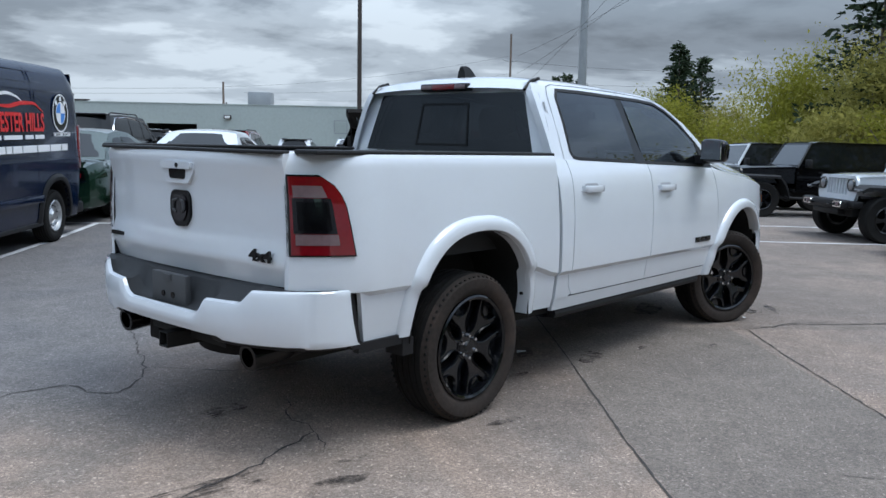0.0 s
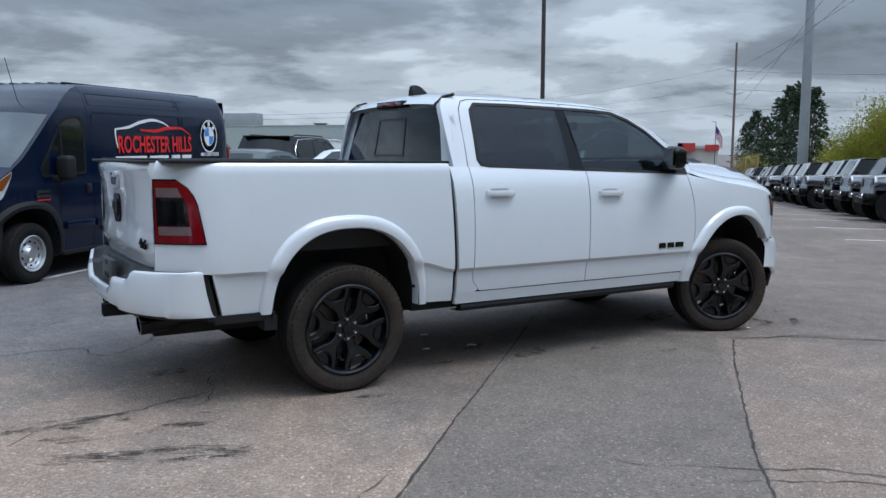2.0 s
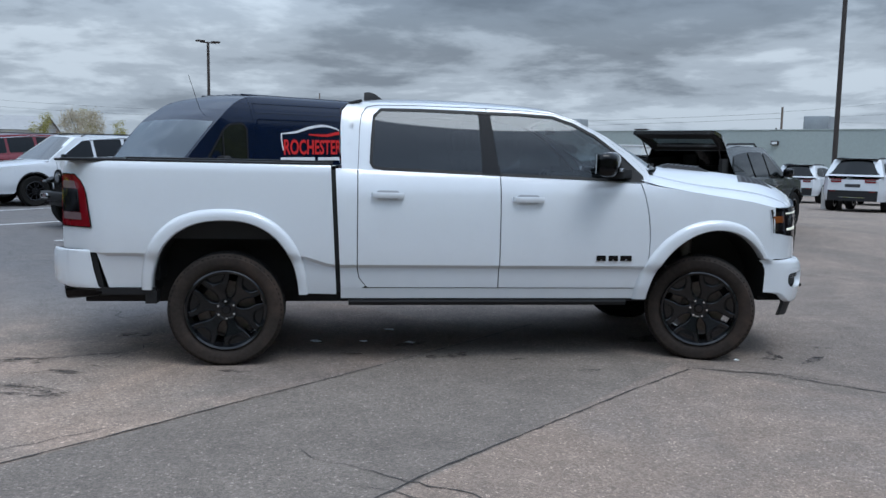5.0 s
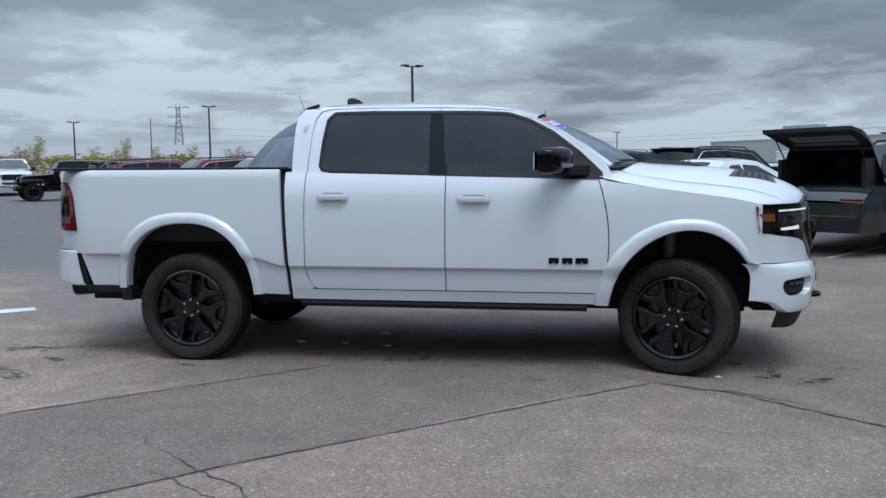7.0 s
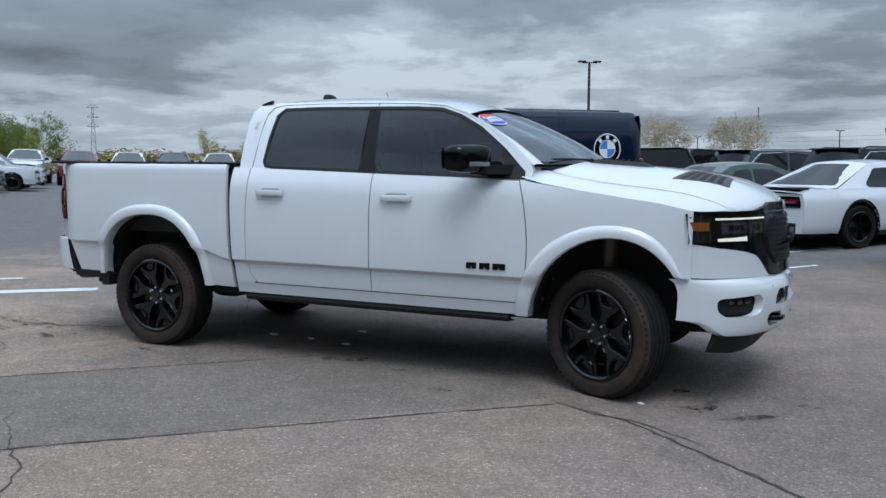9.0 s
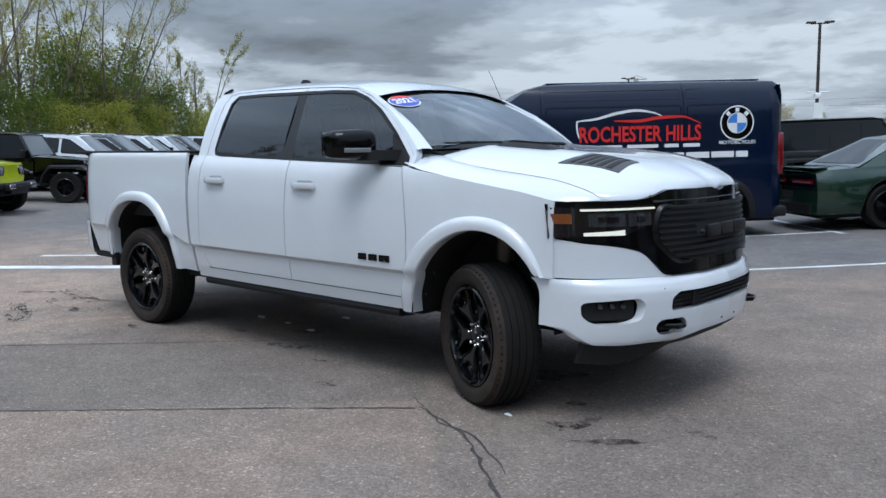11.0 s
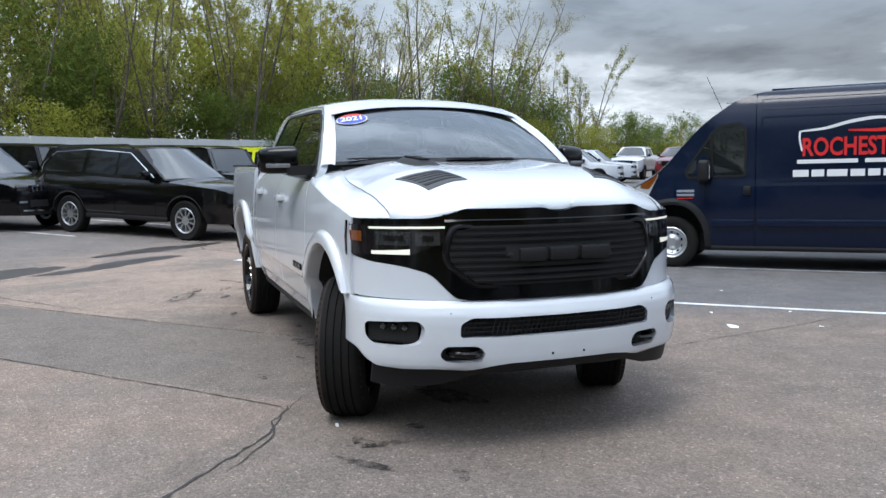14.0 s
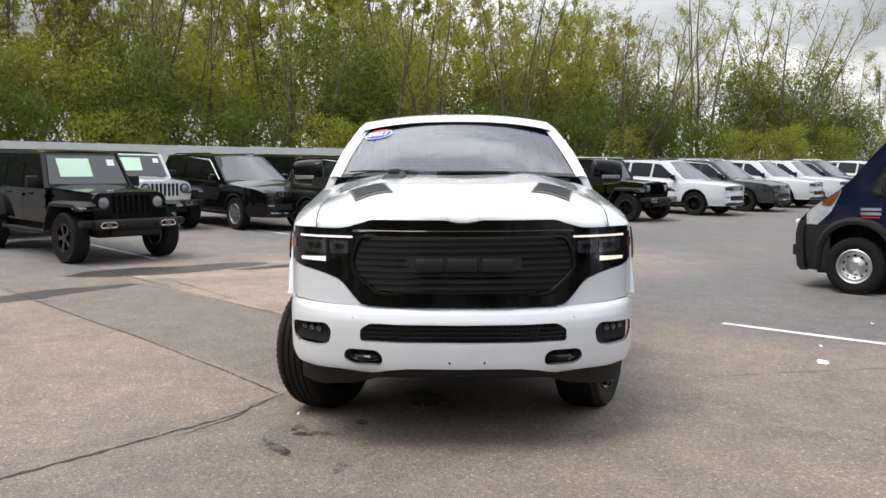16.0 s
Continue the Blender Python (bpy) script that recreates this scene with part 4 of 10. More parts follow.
for i in range(9):
    u = i / 8
    hgt = 0.085 * math.sin(math.pi * min(1, (1 - u) * 0.62 + 0.02)) ** 0.9
    x = 0.99 + 0.17 * u
    wd = 0.040 * (1 - u * 0.75)
    fin_rows.append([(x, -wd, 2.0), (x, -wd * 0.7, 2.015 + hgt * 0.6), (x, -wd * 0.25, 2.015 + hgt), (x, wd * 0.25, 2.015 + hgt), (x, wd * 0.7, 2.015 + hgt * 0.6), (x, wd, 2.0)])
vs, fs = grid(fin_rows)
part("roof_antenna", (vs, fs + [(5, 4, 3, 2, 1, 0)]), PLASTIC, truck, "black shark-fin antenna")

# rear wall of the cab with its window
RWX = lambda z: lerp_table([(1.40, 0.81), (1.50, 0.815), (1.92, 0.875)], z)
put_rear = lambda y, z: (RWX(z) - 0.03 * (1 - (y / 0.9) ** 2), y, z)
rear_pane = rounded([(-0.765, 1.50), (0.765, 1.50), (0.645, 1.895), (-0.645, 1.895)], 0.03)
wall_out = [(-0.93, 1.38), (0.93, 1.38), (0.93, 1.46), (0.845, 1.70), (0.757, 1.88), (0.718, 1.935), (0.45, 1.955), (0, 1.965), (-0.45, 1.955), (-0.718, 1.935), (-0.757, 1.88), (-0.845, 1.70), (-0.93, 1.46)]
part("cab_back", flange(sheet([ccw(wall_out), list(reversed(ccw(rear_pane)))], put_rear), (0.04, 0, 0)), WHITE, truck)
part("cab_back_lower", box(0.79, 0.83, -0.92, 0.92, 0.60, 1.40), WHITE, truck)
rows = [[put_rear(y * (0.765 + (0.645 - 0.765) * w), 1.50 + 0.395 * w) for w in (0, 0.25, 0.5, 0.75, 1.0)] for y in [-1 + k / 6 for k in range(13)]]
rearglass = part("rear_window", grid(rows), DARKGLASS, truck)
slider = rounded([(-0.235, 1.535), (0.25, 1.535), (0.22, 1.83), (-0.21, 1.83)], 0.012)
part("sliding_pane_frame", flange(ring(ccw(slider), inset(ccw(slider), 0.016), lambda y, z: (put_rear(y, z)[0] - 0.004, y, z)), (0.006, 0, 0)), GLOSSBLACK, rearglass)
stop = part("stop_lamp", box(0.795, 0.90, -0.215, 0.215, 1.912, 1.962, 0.012), PLASTIC, truck, "high stop lamp")
part("red_lens", box(0.790, 0.80, -0.10, 0.10, 1.920, 1.954, 0.004), REDLENS, stop)
for s in (-1, 1):
    part("clear_lens", box(0.790, 0.80, s * 0.15 - 0.047, s * 0.15 + 0.047, 1.922, 1.952, 0.004), CLEARLENS, stop)
    part("roof_ditch", tube([(0.795, s * 0.69, 1.905), (0.86, s * 0.69, 1.962), (0.95, s * 0.69, 1.985)], 0.012, 8), PLASTIC, truck)


# windshield
def shield_pt(w, h):
    yb, yt = 0.845, 0.695
    y = (yb + (yt - yb) * h) * w
    x = (3.46 - 0.26 * abs(w) ** 2.4) * (1 - h) + (2.675 - 0.10 * w * w) * h + 0.035 * math.sin(math.pi * h)
    z = (1.522 - 0.02 * w * w) * (1 - h) + (1.915 - 0.05 * abs(w) ** 2.6) * h + 0.012 * math.sin(math.pi * h)
    return x, y, z


rows = [[shield_pt(-1 + 2 * i / 20, j / 12) for j in range(13)] for i in range(21)]
wind = part("windshield", grid(rows), CLEARGLASS, truck, "clear windshield with a year sticker")
# dark frit band round the pane and white pillars beside it
rows = [[(lambda p: (p[0] + 0.004, p[1], p[2] + 0.003))(shield_pt(-1 + 2 * i / 20, h)) for h in (0.0, 0.055)] for i in range(21)]
part("frit_band", grid(rows), GLOSSBLACK, wind)
for s in (-1, 1):
    rows = []
    for j in range(13):
        p = shield_pt(s, j / 12)
        q = shield_pt(s * 0.985, j / 12)
        zside = p[2] + 0.008
        xs_ = lerp_table([(1.50, 3.165), (1.53, 3.14), (1.635, 3.02), (1.755, 2.85), (1.88, 2.60), (1.935, 2.44)], p[2])
        rows.append([(q[0] + 0.003, q[1], q[2] + 0.004), (p[0] + 0.004, p[1] * 1.005, p[2] + 0.010), (p[0] * 0.4 + xs_ * 0.6, (p[1] * 0.4 + s * roof_side_y(p[2]) * 0.6) * 1.004, p[2] + 0.010), (xs_, s * roof_side_y(p[2]), p[2])])
    part("windshield_pillar", grid(rows) if s < 0 else grid([list(reversed(r)) for r in rows]), WHITE, truck)
# the sticker follows the pane


def on_shield(x, y, lift):
    w0, h0 = -0.825, 0.815
    at = lambda dw, dh: Vector(shield_pt(w0 + dw, h0 + dh))
    p = at(x / 0.69, y / 0.80)
    n_ = (at(0.02, 0) - at(-0.02, 0)).cross(at(0, 0.02) - at(0, -0.02)).normalized()
    return tuple(p + n_ * (lift if n_.x > 0 else -lift))


def sticker_patch(rx, ry, lift, y_min=-1.0):
    rows = []
    for r in (0.0, 0.35, 0.7, 1.0):
        rows.append([on_shield(rx * r * math.cos(a), max(y_min, ry * r * math.sin(a)), lift) for a in (2 * math.pi * k / 36 for k in range(37))])
    return grid(rows)


year = part("year_sticker", sticker_patch(0.100, 0.090, 0.006), DECALWHITE, wind, "oval red, white and blue year sticker")
part("sticker_field", sticker_patch(0.093, 0.083, 0.008), DECALBLUE, wind)
part("sticker_arch", grid([[on_shield(0.093 * math.cos(radians(g)) * q, 0.083 * math.sin(radians(g)) if q == 1 else 0.044, 0.010) for g in range(32, 149, 6)] for q in (1, 0.999)]), DECALRED, wind)
digits = lettering("sticker_year", "2021", DECALWHITE, wind, Matrix.Identity(4), 0.066, 0.0005, 1.15, 0.002)
for v_ in digits.data.vertices:
    v_.co = on_shield(v_.co.x, v_.co.y * 1.55 - 0.006, 0.012 + v_.co.z)
# wipers and cowl
part("cowl", flange(grid([[(3.20 + 0.25 * (1 - abs(w) ** 2.4) + dx, 0.79 * w, 1.500 - 0.02 * w * w + dz) for dx, dz in ((-0.02, 0.012), (0.03, 0.0), (0.07, -0.02))] for w in [-1 + k / 8 for k in range(17)]]), (0, 0, -0.03)), PLASTIC, truck)
part("wiper", merge(tube([(3.40, -0.33, 1.545), (3.30, -0.60, 1.548), (3.24, -0.76, 1.545)], [0.011, 0.008, 0.005], 6), tube([(3.44, -0.28, 1.53), (3.42, -0.36, 1.545)], 0.014, 8)), PLASTIC, truck)
part("wiper", merge(tube([(3.42, 0.33, 1.535), (3.455, 0.05, 1.542), (3.45, -0.15, 1.540)], [0.011, 0.008, 0.005], 6), tube([(3.40, 0.40, 1.52), (3.42, 0.32, 1.532)], 0.012, 8)), PLASTIC, truck)


# ---- hood, nose and front bumper
def hood_z(x, y):
    ay = abs(y)
    d = max(0.0, nose_x(y) - 0.045 - x)
    edge = lerp_table([(0, 1.268), (0.03, 1.270), (0.09, 1.284), (0.50, 1.284), (0.60, 1.252), (0.667, 1.238), (0.985, 1.228)], ay)
    soft = smooth_table([(0, 1.284), (0.45, 1.280), (0.60, 1.262), (0.75, 1.240), (0.985, 1.228)], ay)
    lip = soft + (edge - soft) * math.exp(-d / 0.10)
    rise = smooth_table([(0, 0), (0.03, 0.035), (0.07, 0.062), (0.14, 0.100), (0.30, 0.158), (0.55, 0.202), (0.85, 0.228), (1.2, 0.244), (1.45, 0.25)], d)
    w = smooth_table([(0, 0.94), (0.30, 0.97), (0.46, 1.0), (0.58, 0.97), (0.70, 0.89), (0.82, 0.72), (0.92, 0.46), (1.0, 0.1)], ay)
    back = max(0.0, min(1.0, (3.80 - x) / 0.55)) ** 1.5 * smooth_table([(0, 0.25), (0.45, 0.3), (0.70, 0.75), (0.83, 1.0), (0.90, 0.85), (0.95, 0.3)], ay)
    return lip + rise * w + 0.042 * back


def hood_half(x):
    """How far the hood and fender tops reach to the side at x."""
    lo, hi = 0.0, 0.985
    if x < nose_x(0.985) - 0.045:
        return 0.98
    for _ in range(30):
        mid = (lo + hi) / 2
        if nose_x(mid) - 0.045 > x:
            lo = mid
        else:
            hi = mid
    return lo


def shut(x):
    """The line between hood and fender."""
    return lerp_table([(3.20, 0.76), (3.30, 0.79), (3.42, 0.815), (3.6, 0.832), (4.0, 0.842), (4.25, 0.835), (4.7, 0.8)], x)


xs = spaced(3.30, 4.66, 0.045)
rows = []
for x in xs:
    hw = min(hood_half(x), shut(x))
    r = []
    for k in range(-20, 21):
        w = k / 20
        y = hw * (abs(w) ** 0.9) * (1 if w >= 0 else -1)
        rear = 3.475 - 0.26 * min(1.1, abs(y) / 0.835) ** 2.4
        xx = rear + (x - 3.30) / 0.45 * (3.75 - rear) if x < 3.75 else x
        r.append((xx, y, hood_z(xx, y)))
    rows.append(r)
hood = part("hood", flange(grid(rows), (0, 0, -0.02)), WHITE, truck, "white hood with two black vents", sharp=50)
# tops of the fenders outside the shut line
for s in (-1, 1):
    rows = []
    for x in spaced(3.10, 4.60, 0.05):
        hw = hood_half(x)
        a = min(shut(x) + 0.007, hw)
        if x <= 4.2:
            edge = (side_y(x, fender_top(x)), fender_top(x))
        else:
            edge = (hw, hood_z(x, hw))
        r = []
        for k in range(7):
            t = k / 6
            y = a + (edge[0] - a) * t
            za = hood_z(x, a) if x > 3.2 else 1.475
            z0_ = hood_z(x, y) if x > 3.3 else za + (edge[1] - za) * t
            z = za + (edge[1] - za) * (t ** 1.6)
            r.append((x, s * y, z))
        rows.append(r if s < 0 else list(reversed(r)))
    part("fender_top", grid([list(reversed(r)) for r in rows]), WHITE, truck, sharp=60)
# vents in the hood
for s in (-1, 1):
    def vent_pt(q, w, up):
        x = (4.126 + 0.257 * q) * (1 - w) + (4.03 + 0.345 * q) * w
        y = (0.463 - 0.073 * q) * (1 - w) + (0.684 - 0.076 * q) * w
        return (x, s * y, hood_z(x, y) + up)
    def vent_grid(q0, q1, w0, w1, u0, u1, n, m):
        rows = [[vent_pt(q0 + (q1 - q0) * i / n, w0 + (w1 - w0) * j / m, u0 + (u1 - u0) * i / n) for j in range(m + 1)] for i in range(n + 1)]
        return flange(grid(rows if s < 0 else [list(reversed(r)) for r in rows]), (0, 0, -0.010))
    vent = part("hood_vent", vent_grid(0, 1, 0, 1, 0.004, 0.004, 12, 12), GREYPLASTIC, hood, "grey flush hood vent")
    for k in range(5):
        part("vent_slat", vent_grid(0.12 + 0.16 * k, 0.22 + 0.16 * k, 0.06, 0.94, 0.005, 0.007, 2, 12), PLASTIC, vent)
# raised louvred scoop beside the wiper, on one side only
rows = []
for x in np.linspace(3.44, 3.89, 10):
    r = []
    for y in np.linspace(0.345, 0.505, 8):
        e_ = min((x - 3.44) / 0.05, (3.89 - x) / 0.09, (y - 0.345) / 0.03, (0.505 - y) / 0.03, 1)
        r.append((x, -y, hood_z(x, y) - 0.004 + 0.030 * max(0, min(1, e_))))
    rows.append(list(reversed(r)))
scoop = part("cowl_scoop", grid(rows), PLASTIC, hood, "black louvred scoop")
for k in range(7):
    x0_ = 3.51 + 0.043 * k
    part("louvre", flange(grid([[(x0_ + dx, -y, hood_z(x0_, y) + 0.027 + dz) for y in (0.46, 0.39)] for dx, dz in ((0.0, 0.0), (0.022, 0.009))]), (0, 0, -0.004)), GREYPLASTIC, scoop)


# headlamps, black surround, grille
PROJECTOR = material("dark_projector_lens", (0.035, 0.037, 0.042), 0.12, 0.3, spread=0.3, coat=1.0)


def nose_patch(y0, y1, zb, zt, out=0.0, n=24, m=6, lean=0.10, roll=0.0):
    """A sheet on the nose between two heights given over y; it leans back towards its top."""
    rows = []
    for i in range(n + 1):
        y = y0 + (y1 - y0) * i / n
        x = nose_x(y)
        r = []
        for j in range(m + 1):
            z = zb(abs(y)) + (zt(abs(y)) - zb(abs(y))) * j / m
            edge = 0.0
            if roll:
                q = min(i, n - i, j, m - j)
                edge = roll * (1.0 if q == 0 else 0.35 if q == 1 else 0.0)
            wrap = max(0.0, min(1.0, (abs(y) - 0.92) / 0.055)) * out * (1 if y > 0 else -1)
            r.append((x - lean * (z - 0.95) + out - edge, y + wrap, z))
        rows.append(r)
    return rows


def ltab(*pts):
    return lambda v: lerp_table(pts, v)


hl_top = ltab((0, 1.262), (0.04, 1.264), (0.09, 1.282), (0.50, 1.282), (0.60, 1.248), (0.667, 1.234), (0.985, 1.226))
hl_bot = ltab((0, 0.825), (0.53, 0.825), (0.56, 0.836), (0.617, 0.896), (0.65, 0.935), (0.685, 0.961), (0.76, 0.985), (0.83, 0.999), (0.92, 1.012), (0.985, 1.035))
surround = part("front_surround", flange(grid(nose_patch(-0.985, 0.985, hl_bot, hl_top, 0.006, 72, 10, 0.10)), (-0.05, 0, 0)), GLOSSBLACK, truck, "black front surround with lit headlamps", sharp=50)
part("grille_brow", flange(grid(nose_patch(-0.60, 0.60, ltab((0, 1.222), (0.48, 1.222), (0.60, 1.215)), ltab((0, 1.264), (0.04, 1.266), (0.09, 1.284), (0.50, 1.284), (0.60, 1.252)), 0.228, 48, 4, 0.90)), (-0.03, 0, 0)), GLOSSBLACK, surround)
for s in (-1, 1):
    def span_y(a, b):
        return (a * s, b * s) if s > 0 else (b * s, a * s)
    housing = part("headlamp", flange(grid(nose_patch(*span_y(0.60, 0.983), ltab((0.6, 1.112), (0.75, 1.050), (0.985, 1.040)), ltab((0.6, 1.208), (0.985, 1.196)), 0.010, 40, 6)), (-0.02, 0, 0)), SMOKE, surround, "headlamp with lit white strips and amber corner")
    part("light_strip", flange(grid(nose_patch(*span_y(0.60, 0.925), ltab((0.6, 1.183), (0.985, 1.176)), ltab((0.6, 1.194), (0.985, 1.188)), 0.014, 32, 2)), (-0.012, 0, 0)), DRL, housing)
    part("light_strip", flange(grid(nose_patch(*span_y(0.76, 0.920), ltab((0.76, 1.048), (0.985, 1.046)), ltab((0.76, 1.076), (0.80, 1.072), (0.985, 1.060)), 0.014, 24, 2)), (-0.012, 0, 0)), DRL, housing)
    part("amber_marker", flange(grid(nose_patch(*span_y(0.950, 0.982), ltab((0.8, 1.110), (0.985, 1.112)), ltab((0.8, 1.164), (0.985, 1.164)), 0.014, 16, 4)), (-0.012, 0, 0)), AMBER, housing)
    for ya, yb in ((0.625, 0.735), (0.755, 0.90)):
        bowl = part("reflector", flange(grid(nose_patch(*span_y(ya, yb), lambda v: 1.094 + 0.05 * max(0, 0.70 - v), lambda v: 1.164, 0.014, 8, 3)), (-0.008, 0, 0)), PROJECTOR, housing)
        part("lens", flange(grid(nose_patch(*span_y(ya + 0.03, yb - 0.03), lambda v: 1.118, lambda v: 1.146, 0.018, 6, 2)), (-0.006, 0, 0)), SMOKE, bowl)
grille = part("grille", flange(grid(nose_patch(-0.59, 0.59, ltab((0, 0.895), (0.48, 0.895), (0.59, 1.01)), ltab((0, 1.195), (0.55, 1.195), (0.59, 1.12)), 0.012, 40, 6)), (-0.01, 0, 0)), UNDER, surround, "gloss black grille with bars")
for k in range(9):
    z = 0.908 + k * 0.0335
    hw = lerp_table([(0.90, 0.47), (1.0, 0.575), (1.09, 0.58), (1.18, 0.545)], z)
    for a, c in (((0.31, hw), (-hw, -0.31)) if k in (4, 5) else ((-hw, hw),)):
        lean_out = 0.014 + 1.0 * (z + 0.007 - 0.95)
        part("grille_bar", flange(grid(nose_patch(a, c, lambda v: z, lambda v: z + 0.014, lean_out, 40 if a * c < 0 else 14, 2, 1.1)), (-0.03, 0, 0)), BARBLACK, grille)
frame_out = ccw(rounded([(-0.47, 0.872), (0.47, 0.872), (0.612, 0.995), (0.618, 1.09), (0.57, 1.21), (-0.57, 1.21), (-0.618, 1.09), (-0.612, 0.995)], 0.05))
put_nose = lambda o: (lambda y, z: (nose_x(y) - 0.10 * (z - 0.95) + o, y, z))
mid_a, mid_b, mid_c = inset(frame_out, 0.010), inset(frame_out, 0.022), inset(frame_out, 0.036)
part("grille_frame", merge(*[grid([[put_nose(oa)(*p) for p in a + a[:1]], [put_nose(ob_)(*p) for p in b + b[:1]]]) for (a, oa), (b, ob_) in (((frame_out, 0.006), (mid_a, 0.024)), ((mid_a, 0.024), (mid_b, 0.026)), ((mid_b, 0.026), (mid_c, 0.006)))]), GRILLEBLACK, grille, sharp=25)
# brand letters as plain blocks
for a, c in ((-0.255, -0.105), (-0.085, 0.075), (0.095, 0.265)):
    part("badge_block", box(nose_x(0) + 0.006, nose_x(0) + 0.040, a, c, 1.012, 1.082, 0.012), PLASTIC, grille)
part("front_camera", moved(lathe([(0, 0.012), (0.012, 0.010), (0.015, 0), (0.015, -0.01)], 12, "x"), pose(nose_x(0.29) + 0.034, -0.30, 1.045)), PLASTIC, grille)

# white lower corners of the fenders, under the headlamps
for s in (-1, 1):
    cb = ltab((0.50, 0.815), (0.52, 0.815), (0.985, 0.822))
    ct = ltab((0.50, 0.820), (0.53, 0.820), (0.56, 0.830), (0.617, 0.890), (0.65, 0.929), (0.685, 0.955), (0.76, 0.979), (0.83, 0.993), (0.92, 1.006), (0.985, 1.029))
    g2 = nose_patch(*((0.505 * s, 0.985 * s) if s > 0 else (0.985 * s, 0.505 * s)), cb, ct, 0.0, 28, 6, 0.06)
    part("fender_corner", flange(grid(g2), (-0.04, 0, 0)), WHITE, truck, sharp=50)
    # joint between the fender's side and the lamp
    rows = []
    for z in (0.822, 0.90, 0.98, 1.06, 1.094, 1.15, 1.20, 1.226):
        xa = nose_x(0.985) - 0.06 * (z - 0.95)
        rows.append([(4.205, s * side_y(4.205, z), z), (xa, s * 0.985, z)])
    # the lamp goes round the corner on to the fender, with a large amber reflector
    def corner(q, z, out):
        xa = nose_x(0.985) - 0.06 * (z - 0.95)
        x0_ = 4.178 - 0.20 * (z - 1.12)
        x = x0_ + (xa - x0_) * q
        y_ = side_y(x, z) if x < 4.205 else side_y(4.205, z) + (0.985 - side_y(4.205, z)) * (x - 4.205) / (xa - 4.205)
        return (x, s * (y_ + out), z)
    for nm, q0, q1, za, zb_, out, mat_ in (("lamp_side", 0.0, 1.0, 1.030, 1.215, 0.016, SMOKE), ("amber_reflector", 0.10, 0.86, 1.082, 1.150, 0.020, AMBER), ("lamp_side_strip", 0.06, 0.97, 1.160, 1.178, 0.020, LAMPGREY), ("lamp_side_bowl", 0.40, 0.96, 1.046, 1.076, 0.020, LAMPGREY)):
        rws = [[corner(q0 + (q1 - q0) * i / 4, za + (zb_ - za) * j / 3 + (0.02 * (1 - i / 4) if j == 0 and nm == "lamp_side" else 0), out) for j in range(4)] for i in range(5)]
        part(nm, flange(grid(rws if s > 0 else [list(reversed(r)) for r in rws]), (0, -s * 0.008, 0)), mat_, surround)
    part("fender_edge", grid(rows if s > 0 else [list(reversed(r)) for r in rows]), WHITE, truck)


def bump_x(y):
    return smooth_table(BUMP, abs(y))


def bumper_shape(y, z):
    ay = abs(y)
    x = bump_x(y)
    x += lerp_table([(0.44, -0.050), (0.475, -0.018), (0.52, -0.008), (0.60, 0.0), (0.70, 0.004), (0.745, 0.0), (0.79, -0.020), (0.815, -0.055)], z)
    return x, y, z


def b_top(y):
    return 0.815 if abs(y) > 0.3 else 0.818


def b_bot(y):
    return lerp_table([(0, 0.495), (0.30, 0.492), (0.40, 0.480), (0.47, 0.462), (0.52, 0.457), (0.60, 0.462), (0.68, 0.468), (0.82, 0.463), (0.92, 0.468), (0.965, 0.50), (0.99, 0.545), (1.012, 0.56)], abs(y))


bo = [(y, b_bot(y)) for y in np.linspace(-1.012, 1.012, 41)] + [(y, b_top(y)) for y in np.linspace(1.012, -1.012, 41)]
slot = ccw(rounded([(-0.555, 0.632), (0.555, 0.632), (0.555, 0.700), (0.50, 0.733), (-0.50, 0.733), (-0.555, 0.700)], 0.018))
fog = lambda s: ccw(rounded([(s * 0.735, 0.605), (s * 0.80, 0.583), (s * 0.93, 0.582), (s * 0.965, 0.62), (s * 0.968, 0.700), (s * 0.75, 0.720), (s * 0.718, 0.68)], 0.025))
hook = lambda s: ccw(rounded([(s * 0.440, 0.505), (s * 0.615, 0.503), (s * 0.655, 0.54), (s * 0.63, 0.588), (s * 0.465, 0.588), (s * 0.430, 0.55)], 0.028))


def dense(poly, step=0.05):
    out = []
    for i in range(len(poly)):
        a, c = poly[i - 1], poly[i]
        k = max(1, int(math.hypot(c[0] - a[0], c[1] - a[1]) / step))
        out += [(a[0] + (c[0] - a[0]) * j / k, a[1] + (c[1] - a[1]) * j / k) for j in range(k)]
    return out


# the bumper's skin: a fine grid whose openings are left out cell by cell along their outlines
def inside(poly, u, v):
    hit = False
    for i in range(len(poly)):
        (ax, ay), (bx, by) = poly[i - 1], poly[i]
        if (ay > v) != (by > v) and u < (bx - ax) * (v - ay) / (by - ay) + ax:
            hit = not hit
    return hit


